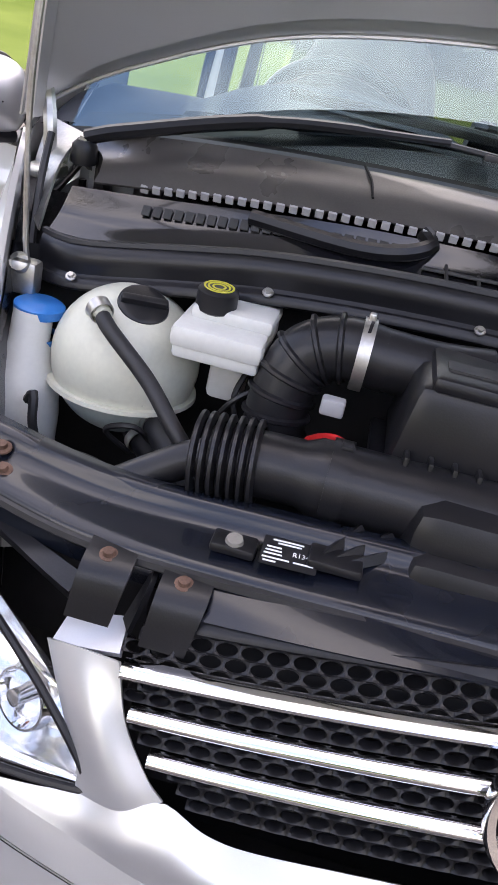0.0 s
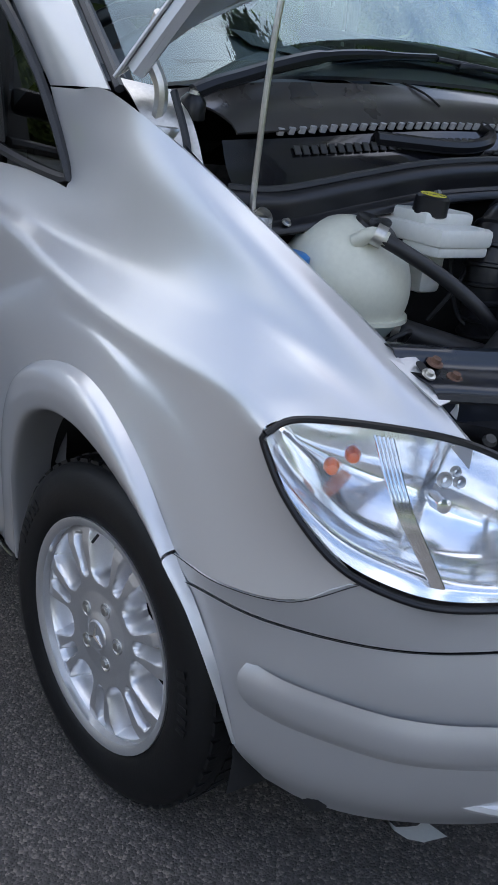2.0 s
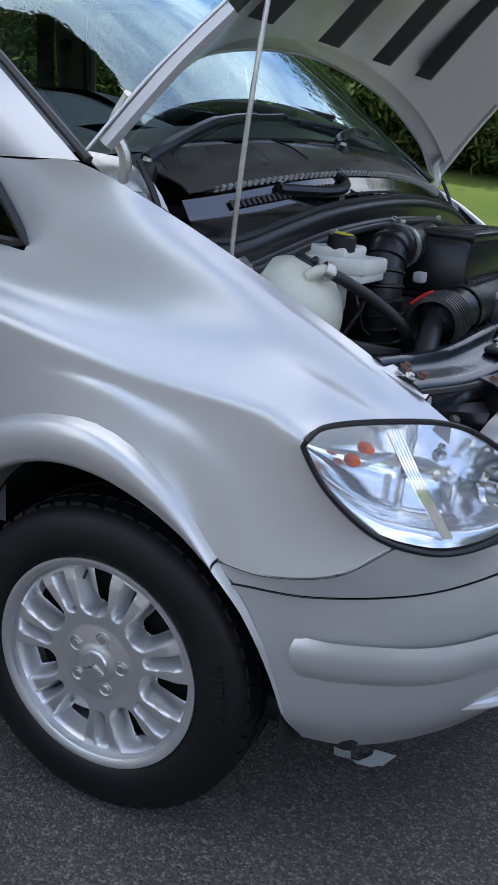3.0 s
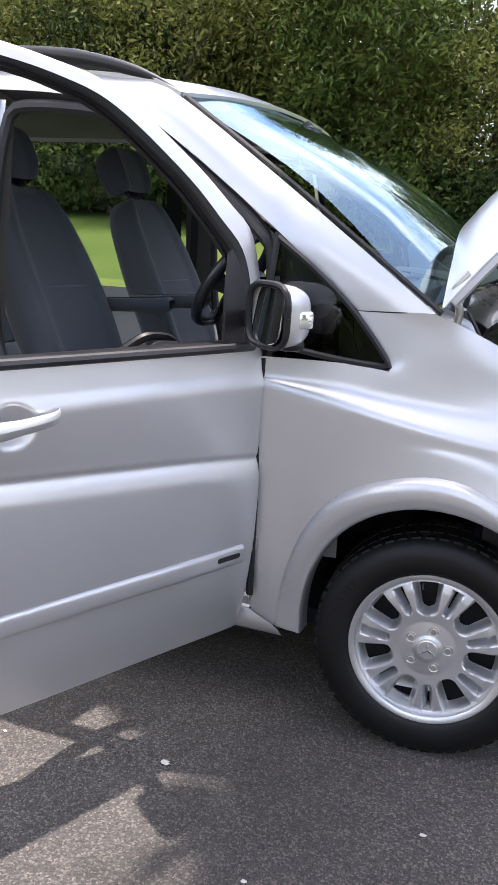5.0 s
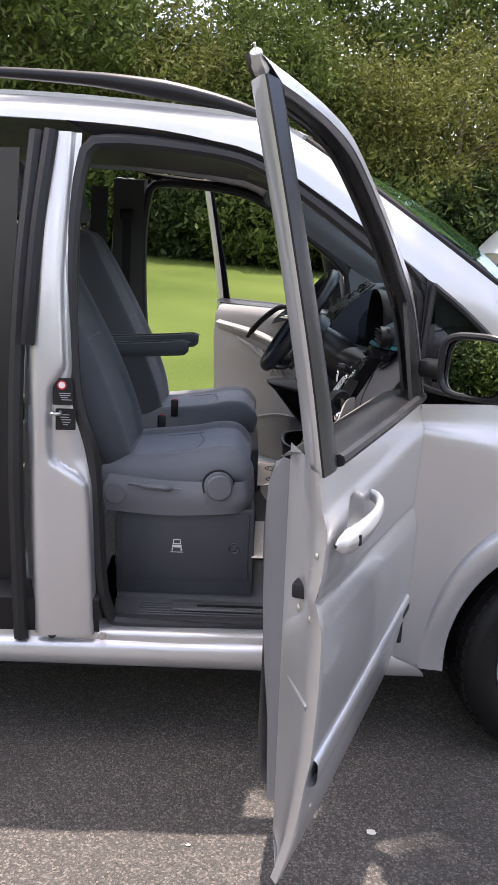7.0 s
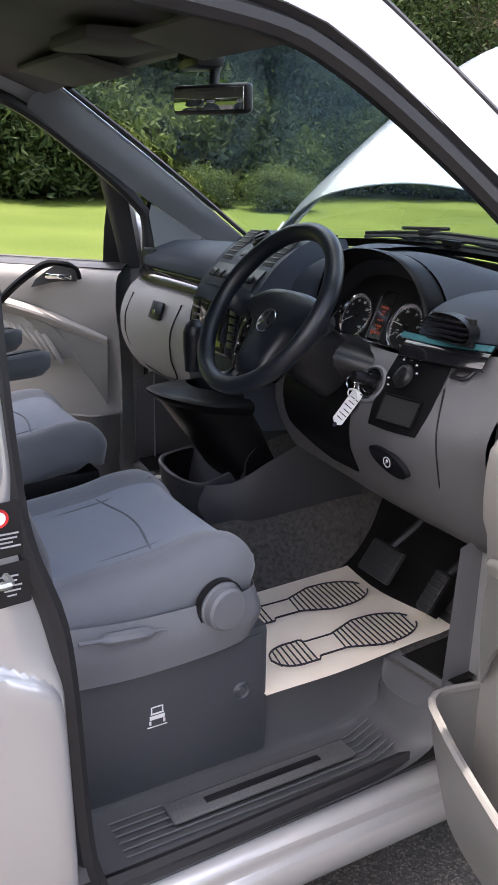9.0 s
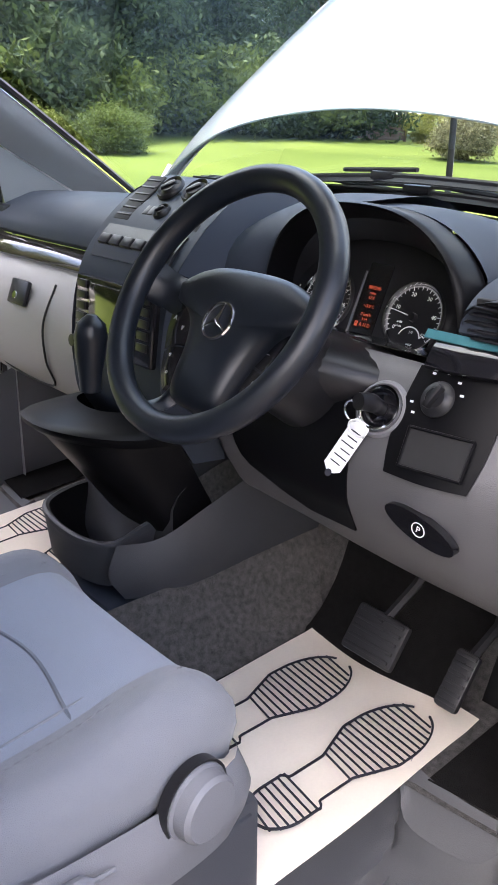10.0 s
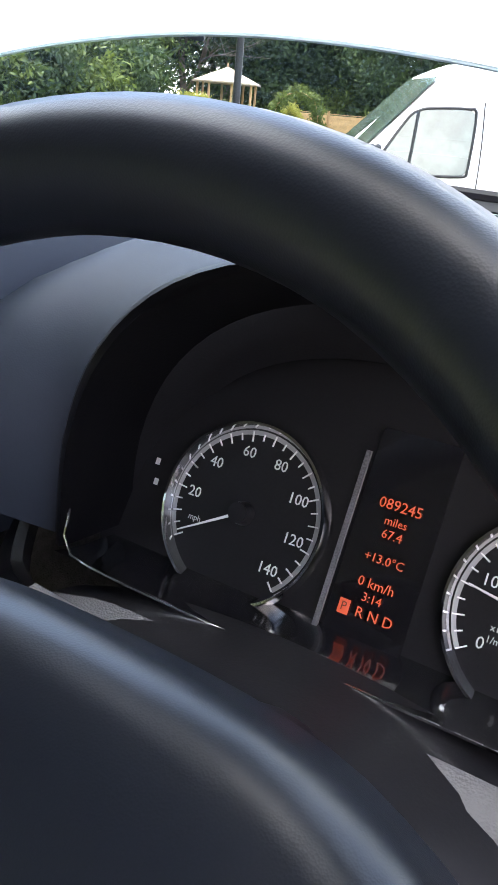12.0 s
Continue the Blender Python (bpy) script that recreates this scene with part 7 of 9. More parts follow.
def seat(y0, inward, dx, label):
    Y = Vector((0, 1, 0))
    T = Matrix.Translation((dx - 0.02, 0, 0))
    Q = lambda name, bm, mt, parent, lb="": part(name, moved(bm, T), mt, parent, lb)
    st = [((-1.41, y0, 0.80), Y, (0, 0, 1), 0.22, 0.045), ((-1.33, y0, 0.80), Y, (0, 0, 1), 0.245, 0.06), ((-1.15, y0, 0.815), Y, (0, 0, 1), 0.25, 0.065), ((-1.06, y0, 0.83), Y, (0, 0, 1), 0.25, 0.068),
          ((-1.005, y0, 0.83), Y, (0.3, 0, 1), 0.245, 0.062), ((-0.975, y0, 0.81), Y, (0.8, 0, 0.6), 0.235, 0.045), ((-0.965, y0, 0.775), Y, (1, 0, 0), 0.22, 0.02)]
    base = Q("seat", loft(cushion_rows(st, PROFILE), 44, 30), PAD, van, label)
    Q("centre_panel", loft(cushion_rows([(c, a, u, w, t + 0.002) for c, a, u, w, t in st[1:-1]], CENTRE), 24, 24), CLOTH_MID, base, "lighter grey-blue centre cloth")
    Q("piping", tube([(x, y0 - 0.125, z) for x, z in ((-1.28, 0.848), (-1.15, 0.866), (-1.05, 0.878), (-0.99, 0.872))], 0.0022, 5, 16), PAD, base)
    Q("piping", tube([(x, y0 + 0.125, z) for x, z in ((-1.28, 0.848), (-1.15, 0.866), (-1.05, 0.878), (-0.99, 0.872))], 0.0022, 5, 16), PAD, base)
    for sy in (-0.168, 0.168):
        for i in range(26):
            x = -1.31 + i * 0.0125
            Q("stitch", tube([(x, y0 + sy, np.interp(x, (-1.33, -1.15, -1.06, -0.99), (0.853, 0.873, 0.891, 0.889))), (x + 0.007, y0 + sy, np.interp(x + 0.007, (-1.33, -1.15, -1.06, -0.99), (0.853, 0.873, 0.891, 0.889)))], 0.0013, 4, 2), TRIM, base)
    Q("seam", tube([(-1.13, y0 - 0.15, 0.868), (-1.105, y0, 0.871), (-1.13, y0 + 0.15, 0.868)], 0.003, 5, 16), CLOTH, base)
    ax, up = Vector((-0.41, 0, 0.912)), Vector((0.912, 0, 0.41))
    o = Vector((-1.385, y0, 0.875))
    bk = [(o - ax * 0.04, Y, up, 0.215, 0.045), (o + ax * 0.05, Y, up, 0.245, 0.065), (o + ax * 0.22, Y, up, 0.25, 0.075), (o + ax * 0.42, Y, up, 0.24, 0.07), (o + ax * 0.60, Y, up, 0.205, 0.06), (o + ax * 0.70, Y, up, 0.15, 0.05), (o + ax * 0.735, Y, up, 0.08, 0.02)]
    Q("backrest", loft(cushion_rows(bk, PROFILE), 44, 30), BACKCLOTH, base)
    Q("back_shell", loft(cushion_rows([(c - up * 0.03, a, u, w * 0.97, -0.05) for c, a, u, w, t in bk], PROFILE), 30, 20), CLOTH, base)
    Q("back_panel", loft(cushion_rows([(c, a, u, w, t + 0.002) for c, a, u, w, t in bk[1:-1]], CENTRE), 24, 24), BACKCLOTH, base, "lighter grey-blue centre cloth")
    Q("back_seam", tube([o + ax * 0.34 + up * 0.055 + Y * v for v in (-0.14, 0.0, 0.14)], 0.003, 5, 12), CLOTH, base)
    hd = [(o + ax * 0.765, Y, up, 0.10, 0.03), (o + ax * 0.79, Y, up, 0.125, 0.05), (o + ax * 0.87, Y, up, 0.135, 0.058), (o + ax * 0.94, Y, up, 0.12, 0.05), (o + ax * 0.975, Y, up, 0.07, 0.02)]
    head = Q("headrest", loft(cushion_rows([(c + up * 0.0, a, u, w, t) for c, a, u, w, t in hd], [(px, pz * 1.0) for px, pz in PROFILE]), 36, 18), CLOTH, base, "dark blue-grey headrest")
    Q("headrest_back", loft(cushion_rows([(c - up * 0.02, a, u, w * 0.97, -t) for c, a, u, w, t in hd], PROFILE), 24, 12), CLOTH, base)
    for v in (-0.06, 0.06):
        Q("headrest_post", tube([o + ax * 0.70 + Y * v, o + ax * 0.79 + Y * v], 0.006, 8, 4), CHROME, base)
    # base: plastic skirt, box below, knob, lever
    out = -1 if y0 < 0 else 1
    Q("side_trim", loft([[(-1.38, y0 + 0.255 * out, 0.815), (-1.2, y0 + 0.262 * out, 0.80), (-0.99, y0 + 0.255 * out, 0.80), (-0.945, y0 + 0.20 * out, 0.80)], [(-1.40, y0 + 0.268 * out, 0.77), (-1.2, y0 + 0.275 * out, 0.75), (-0.98, y0 + 0.268 * out, 0.75), (-0.935, y0 + 0.21 * out, 0.75)], [(-1.39, y0 + 0.262 * out, 0.70), (-1.2, y0 + 0.268 * out, 0.69), (-1.0, y0 + 0.262 * out, 0.70), (-0.945, y0 + 0.20 * out, 0.70)]], 24, 10), TRIM, base, "grey plastic seat skirt")
    Q("skirt_groove", tube([(-1.32, y0 + 0.275 * out, 0.79), (-1.24, y0 + 0.28 * out, 0.785), (-1.16, y0 + 0.278 * out, 0.778)], [0.004, 0.012, 0.012, 0.003], 8, 14), TRIM, base, "adjusting lever")
    Q("pivot_cover", spun([(0, 0.012), (0.03, 0.011), (0.036, 0)], 24, frame_of((-1.36, y0 + 0.262 * out, 0.755), (0, out, 0))), TRIM, base)
    kn = frame_of((-1.045, y0 + 0.262 * out, 0.788), (0.15, out, 0))
    Q("knob", spun([(0, 0.03), (0.036, 0.029), (0.041, 0.024), (0.042, 0.008), (0.046, 0.006), (0.047, -0.01)], 36, kn), TRIM, base, "round grey adjusting knob")
    Q("knob_shadow_ring", spun([(0.047, 0.004), (0.05, 0.004), (0.05, -0.01)], 32, kn), BLACKTRIM, base)
    Q("rear_skirt", rbox((-1.18, y0, 0.735), (0.42, 0.46, 0.06), 0.01), BLACKTRIM, base)
    bx = Q("seat_box", rbox((-1.145, y0, 0.565), (0.435, 0.49, 0.29), 0.012, taper=1.0), BOX, base, "dark grey battery box below the seat")
    Q("box_lid", rbox((-1.145, y0 + 0.246 * out, 0.585), (0.40, 0.008, 0.22), 0.004), BOX, base)
    Q("box_lock", spun([(0.0, 0.002), (0.008, 0.003), (0.012, 0.0), (0.016, 0.004), (0.019, 0.0)], 24, frame_of((-0.991, y0 + 0.25 * out, 0.583), (0, out, 0))), BOX, base)
    ik = frame_of((-1.17, y0 + 0.2515 * out, 0.588), (0, out, 0), (-out, 0, 0))
    Q("symbol", merge(moved(rbox((0, 0.005, 0), (0.026, 0.003, 0.001), 0), ik), moved(rbox((0, 0.019, 0), (0.018, 0.0025, 0.001), 0), ik), moved(rbox((-0.011, 0.012, 0), (0.0025, 0.015, 0.001), 0), ik), moved(rbox((0.011, 0.012, 0), (0.0025, 0.015, 0.001), 0), ik), moved(rbox((0, -0.003, 0), (0.03, 0.008, 0.001), 0), ik), moved(rbox((-0.014, -0.013, 0), (0.004, 0.008, 0.001), 0), ik), moved(rbox((0.014, -0.013, 0), (0.004, 0.008, 0.001), 0), ik), moved(rbox((0, -0.022, 0), (0.04, 0.002, 0.001), 0), ik)), WHITE, base, "white printed jack symbol")
    yi = y0 + 0.275 * inward
    Q("armrest", loft([[(-1.53, yi, 1.15), (-1.3, yi, 1.165), (-1.2, yi, 1.175), (-1.17, yi, 1.168)]] + [[(-1.53, yi + dy, 1.15 + dz), (-1.3, yi + dy, 1.165 + dz), (-1.2, yi + dy, 1.172 + dz), (-1.18, yi + dy * 0.8, 1.165 + dz * 0.6)] for dy, dz in ((-0.03, 0.0), (-0.032, -0.03), (0, -0.052), (0.032, -0.03), (0.03, 0.0), (0, 0.004))], 20, 20), BACKCLOTH, base, "folding armrest")
    Q("belt_buckle", rbox((-1.27, y0 + 0.25 * inward, 0.87), (0.03, 0.022, 0.07), 0.006), BLACKTRIM, base)
    Q("buckle_button", rbox((-1.268, y0 + 0.25 * inward, 0.904), (0.018, 0.014, 0.006), 0.002), RED, base)
    return base


seat(-0.415, 1, 0, "blue-grey cloth driver's seat")
seat(0.415, -1, 0.02, "blue-grey cloth passenger seat")
seat(-0.40, 1, -1.02, "blue-grey cloth rear seat")
seat(0.40, -1, -1.02, "blue-grey cloth rear seat")
for s in (1, -1):
    part("seat_belt", loft([[(-1.56, -0.74 * s, 1.62), (-1.57, -0.75 * s, 1.1), (-1.56, -0.74 * s, 0.65)], [(-1.52, -0.735 * s, 1.62), (-1.53, -0.745 * s, 1.1), (-1.52, -0.735 * s, 0.65)]], 12, 3, 0.002), SEAL, van, "black seat belt")
    part("belt_anchor", rbox((-1.545, -0.745 * s, 1.63), (0.06, 0.02, 0.05), 0.008), BLACKTRIM, van)

# dashboard: dark pad, wood strip, light grey fascia


def end_shift(y):
    return 0.05 * max((abs(y) - 0.66) / 0.14, 0) ** 1.5


def pad_row(y, deep=True):
    c, e = 0.03 * (1 - (y / 0.8) ** 2), end_shift(y)
    lift = 0.022 * (1 - (y / 0.8) ** 2)
    if not deep:
        return [(-0.125 + c, y, 1.265 + lift), (-0.18 + c, y, 1.28 + lift), (-0.25, y, 1.29 + lift), (-0.30, y, 1.29 + lift), (-0.34, y, 1.28 + lift), (-0.38, y, 1.26), (-0.40, y, 1.24)]
    return [(-0.125 + c, y, 1.265 + lift), (-0.25 + c, y, 1.30 + lift), (-0.42, y, 1.315 + lift), (-0.53 + e, y, 1.305 + lift), (-0.59 + e, y, 1.282 + lift * 0.7), (-0.612 + e, y, 1.255), (-0.60 + e, y, 1.24)]


dash = part("dashboard", loft([pad_row(y) for y in (-0.13, -0.08, 0.0, 0.2, 0.5, 0.72, 0.80)], 36, 48), DASH, van, "dark blue-grey padded dashboard")
part("pad_end", loft([pad_row(y) for y in (-0.845, -0.80, -0.74, -0.68, -0.648)], 36, 14), DASH, dash)
part("pad_centre", loft([pad_row(y, False) for y in (-0.66, -0.5, -0.36, -0.12)], 20, 14), DASH, dash)
part("pad_side", loft([[(-0.30, -0.1305, 1.33), (-0.45, -0.1305, 1.335), (-0.56, -0.1305, 1.31), (-0.612, -0.1305, 1.255)], [(-0.30, -0.1305, 1.15), (-0.45, -0.1305, 1.15), (-0.56, -0.1305, 1.15), (-0.61, -0.1305, 1.15)]], 14, 5), DASH, dash)
for a, b in ((0.14, 0.80), (-0.80, -0.62)):
    yy = list(np.linspace(a, b, 5))
    part("wood_strip" if a > 0 else "trim_strip", loft([[(-0.605 + end_shift(y), y, 1.24), (-0.625 + end_shift(y), y, 1.228), (-0.64 + end_shift(y), y, 1.205), (-0.63 + end_shift(y), y, 1.198)] for y in yy], 10, 14), WOODTRIM if a > 0 else GLOSSBLACK, dash, "dark polished wood strip" if a > 0 else "gloss black strip")
glove = [[(-0.632 + end_shift(y), y, 1.20), (-0.672 + end_shift(y), y, 1.165), (-0.70 + end_shift(y), y, 1.10), (-0.695 + end_shift(y), y, 1.02), (-0.655 + end_shift(y), y, 0.945), (-0.58, y, 0.895), (-0.42, y, 0.87)] for y in np.linspace(0.10, 0.80, 8)]
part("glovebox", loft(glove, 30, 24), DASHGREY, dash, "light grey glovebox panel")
part("glovebox_joint", tube([(-0.668, 0.30, 1.176), (-0.704, 0.30, 1.10), (-0.699, 0.31, 1.02), (-0.66, 0.36, 0.945), (-0.655, 0.58, 0.945), (-0.693, 0.64, 1.02), (-0.70, 0.645, 1.1), (-0.67, 0.645, 1.17)], 0.0025, 5, 60), VOID, dash)
gb = frame_of((-0.69, 0.42, 1.145), (-0.93, 0, 0.36), (0, 1, 0))
part("glovebox_latch", moved(rbox((0, 0, 0.002), (0.075, 0.055, 0.012), 0.006), gb), BLACKTRIM, dash, "black glovebox latch")
part("latch_lock", spun([(0, 0.011), (0.008, 0.011), (0.009, 0.006)], 18, gb @ Matrix.Translation((0.004, 0.008, 0))), CHROME, dash)
for i in range(4):
    part("vent_slat", rbox((-0.565 + 0.006 * i, 0.735, 1.285 - 0.009 * i), (0.02, 0.085, 0.003), 0.001), BLACKTRIM, dash)
part("vent", rbox((-0.565, 0.735, 1.272), (0.035, 0.10, 0.05), 0.012), BLACKTRIM, dash)

# driver's fascia
foot = lambda y: min(max((y + 0.55) / 0.3, 0), 1)
low = [[(-0.602 + end_shift(y), y, 1.225 if y < -0.65 else (1.194 if y < -0.28 else 1.178)), (-0.618 + end_shift(y), y, 1.19), (-0.662 + end_shift(y), y, 1.13), (-0.69 + end_shift(y), y, 1.07), (-0.678 + end_shift(y), y, 0.995), (-0.635 + end_shift(y) * 0.6, y, 0.92), (-0.56 - 0.05 * foot(y), y, 0.845 + 0.055 * foot(y)), (-0.44 - 0.13 * foot(y), y, 0.775 + 0.115 * foot(y))] for y in (-0.85, -0.80, -0.74, -0.68, -0.652, -0.645, -0.6, -0.5, -0.4, -0.3, -0.25)]
# light grey dash plastic, darkened in colour for shade on the driver's side
part("fascia", loft(low, 30, 48), pmat("fascia_shaded_grey", (0.095, 0.093, 0.098), 0.5, 0, 0.06, 4, 700, 0.2, vor=True), dash, "light grey driver's side fascia, darkened for shade")

tuck = lambda d, y: [(x + d, y, z) for x, _, z in low[-1][:6]]
part("fascia_return", loft([tuck(0.0, -0.25), tuck(0.012, -0.225), tuck(0.05, -0.19), tuck(0.10, -0.15)], 30, 10), SWITCHBLACK, dash, "black return beside the centre console")


def on_fascia(y, z, off=0.0):
    """A point on the fascia, set off towards the driver."""
    zs, xs = [0.868, 0.92, 0.995, 1.07, 1.13, 1.195, 1.225], [-0.585, -0.635, -0.678, -0.69, -0.662, -0.622, -0.602]
    return (float(np.interp(z, zs, xs)) + end_shift(y) - off, y, z)


part("switch_panel", loft([[on_fascia(y, z, 0.007) for y in np.linspace(a, b, 6)] for z, a, b in ((1.20, -0.605, -0.735), (1.16, -0.602, -0.738), (1.11, -0.602, -0.738), (1.068, -0.61, -0.73))], 14, 12, 0.004), SWITCHBLACK, dash, "black light switch panel")
lk2 = frame_of(on_fascia(-0.652, 1.168, 0.010), (-0.85, 0, 0.52), (0, -1, 0))
part("light_switch", spun([(0, 0.009), (0.014, 0.008), (0.017, 0.004), (0.024, 0.002), (0.025, 0)], 32, lk2), BLACKTRIM, dash, "round black light switch")
part("switch_grip", moved(rbox((0, 0, 0.011), (0.034, 0.009, 0.012), 0.003), lk2 @ Matrix.Rotation(radians(70), 4, "Z")), BLACKTRIM, dash)
for a in (20, 50, 85, 120, 200, 225):
    part("switch_mark", moved(rbox((0.036 * math.cos(radians(a)), 0.036 * math.sin(radians(a)), 0.003), (0.005, 0.003, 0.001), 0), lk2), WHITE, dash)
pw = [on_fascia(-0.632, 1.132, 0.014), on_fascia(-0.722, 1.132, 0.014), on_fascia(-0.722, 1.084, 0.014), on_fascia(-0.634, 1.084, 0.014)]
# flat plate; its black stands for the shade inside the pocket
part("pocket", loft([pw[:2], pw[3:1:-1]], 6, 4, 0.001), VOID, dash, "flat black plate for the shaded pocket below the light switch")
for a, b in zip(pw, pw[1:] + pw[:1]):
    part("pocket_rim", tube([a, b], 0.0022, 6, 4), SWITCHBLACK, dash)
part("knee_insert", loft([[on_fascia(y, z, 0.006) for y in np.linspace(a, b, 7)] for z, a, b in ((1.15, -0.29, -0.535), (1.08, -0.285, -0.545), (1.0, -0.30, -0.535), (0.955, -0.36, -0.53), (0.93, -0.43, -0.525))], 16, 16, 0.004), SWITCHBLACK, dash, "black panel below the steering column")
part("fascia_seam", tube([on_fascia(-0.742, 1.16, 0.002), on_fascia(-0.765, 1.08, 0.003), on_fascia(-0.770, 1.0, 0.003), on_fascia(-0.755, 0.93, 0.002), on_fascia(-0.73, 0.88, 0.0)], 0.0016, 5, 30), VOID, dash)
pk = frame_of(on_fascia(-0.672, 1.005, 0.002), (-0.95, 0, -0.1), (0, -1, -0.25))
part("brake_release", plate([(0.056 * math.cos(a) * 1.05, 0.02 * math.sin(a)) for a in np.linspace(0, 2 * math.pi, 30)[:-1]], 0.012, pk, 0.004), GLOSSBLACK, dash, "black parking brake release")
part("brake_symbol", merge(lettering("P", 0.014, pk @ Matrix.Translation((0, 0, 0.0125)), 0.0003), spun([(0.0095, 0.0128), (0.011, 0.0128), (0.011, 0.0122), (0.0095, 0.0122), (0.0095, 0.0128)], 24, pk)), WHITE, dash, "white parking brake symbol")
# ignition lock
ig = frame_of(on_fascia(-0.572, 1.137, 0.004), (-0.86, -0.05, 0.5), (0, -1, 0))
part("ignition_boss", spun([(0.033, 0.0), (0.035, 0.006), (0.038, 0.005), (0.041, 0.0)], 36, ig), DASHMID, dash)
part("ignition_ring", spun([(0.0275, 0.004), (0.029, 0.009), (0.0315, 0.009), (0.033, 0.003)], 36, ig), CHROME, dash, "chrome ring of the ignition lock")
part("ignition_lock", spun([(0, 0.002), (0.02, 0.002), (0.022, 0.006), (0.027, 0.006), (0.028, 0.0)], 30, ig), GLOSSBLACK, dash)
# side vents
part("side_vent", loft([[(-0.613 + d, -0.715 + 0.066 * c, 1.266 + 0.031 * s_) for c, s_ in ((math.cos(a), math.sin(a)) for a in np.linspace(0, 2 * math.pi, 25))] for d in (0.003, 0.008, 0.03)], 26, 6), BLACKTRIM, dash, "black side air vent")
for i in range(5):
    part("vent_slat", rbox((-0.606, -0.715, 1.246 + 0.010 * i), (0.016, 0.118 - 0.012 * abs(i - 2), 0.003), 0.001), BLACKTRIM, dash)
part("vent_back", rbox((-0.590, -0.715, 1.266), (0.01, 0.115, 0.055), 0.003), VOID, dash)
tv = [on_fascia(-0.742, 1.183, 0.004), on_fascia(-0.765, 1.225, 0.004), on_fascia(-0.785, 1.225, 0.004), on_fascia(-0.772, 1.185, 0.004)]
part("demist_vent", tube(tv + tv[:1], 0.004, 6, 30), BLACKTRIM, dash, "small black demister vent")
for i in range(3):
    a, b = Vector(tv[0]).lerp(Vector(tv[1]), 0.25 + 0.25 * i), Vector(tv[3]).lerp(Vector(tv[2]), 0.25 + 0.25 * i)
    part("demist_slat", tube([a, b], 0.002, 5, 3), BLACKTRIM, dash)
part("teal_edge", loft([[(-0.612 + end_shift(y), y, 1.246) for y in (-0.60, -0.7, -0.80)], [(-0.62 + end_shift(y), y, 1.236) for y in (-0.60, -0.7, -0.80)]], 10, 4, 0.003), TEAL, dash, "teal protective film on the trim edge")

# instrument cluster
arc = lambda y_l, y_r, z_b, z_t, x, n=17: [(x, (y_l + y_r) / 2 + (y_l - y_r) / 2 * math.cos(a) * (abs(math.cos(a)) ** -0.18 if abs(math.cos(a)) > 0.01 else 1), z_b + (z_t - z_b) * math.sin(a) ** 0.8) for a in np.linspace(0, math.pi, n)]
hood_rows = [arc(-0.225, -0.645, 1.20, 1.385, -0.53), arc(-0.232, -0.638, 1.20, 1.392, -0.572), arc(-0.238, -0.632, 1.20, 1.392, -0.582), arc(-0.244, -0.626, 1.20, 1.387, -0.58), arc(-0.25, -0.62, 1.20, 1.365, -0.53)]
part("instrument_hood", loft(hood_rows, 40, 20), SWITCHBLACK, dash, "dark padded instrument hood")
part("hood_top", loft([arc(-0.225, -0.645, 1.22, 1.385, -0.53), arc(-0.20, -0.67, 1.24, 1.38, -0.44), arc(-0.16, -0.70, 1.26, 1.355, -0.34), arc(-0.12, -0.72, 1.27, 1.325, -0.25)], 40, 16), DASH, dash)
left_arc = [p for p in hood_rows[1] if p[1] > -0.44]
part("hood_flank", loft([left_arc, [(-0.592, -0.19, 1.21), (-0.59, -0.185, 1.28), (-0.56, -0.19, 1.33), (-0.50, -0.215, 1.365), (-0.46, -0.27, 1.385), (-0.44, -0.34, 1.39), (-0.42, -0.435, 1.39)], [(-0.60, -0.13, 1.215), (-0.60, -0.125, 1.265), (-0.57, -0.125, 1.305), (-0.50, -0.13, 1.33), (-0.42, -0.16, 1.345), (-0.36, -0.24, 1.355), (-0.32, -0.435, 1.36)]], 20, 16), DASH, dash, "dark padded sweep beside the instruments")
part("hood_throat", loft([arc(-0.25, -0.62, 1.20, 1.365, -0.53), arc(-0.252, -0.60, 1.18, 1.33, -0.50)], 40, 5), BLACKTRIM, dash)
IK = frame_of((-0.5275, -0.42, 1.2315), (-0.91, 0, 0.41), (0, -1, 0))
part("cluster_face", plate(rounded(0.37, 0.20, 0.04), 0.004, IK @ Matrix.Translation((0, 0.03, -0.006))), BLACKTRIM, dash, "matt black instrument face")
part("cluster_lip", loft([[(-0.585, y, 1.197) for y in np.linspace(-0.63, -0.24, 7)], [(-0.565, y, 1.192) for y in np.linspace(-0.63, -0.24, 7)], [(-0.535, y, 1.195) for y in np.linspace(-0.61, -0.25, 7)]], 14, 5), GLOSSBLACK, dash)
part("cluster_lip_line", tube([(-0.586, -0.63, 1.1985), (-0.587, -0.4, 1.1975), (-0.586, -0.26, 1.1985), (-0.58, -0.247, 1.215), (-0.575, -0.243, 1.235)], 0.0009, 5, 30), CHROME, dash)


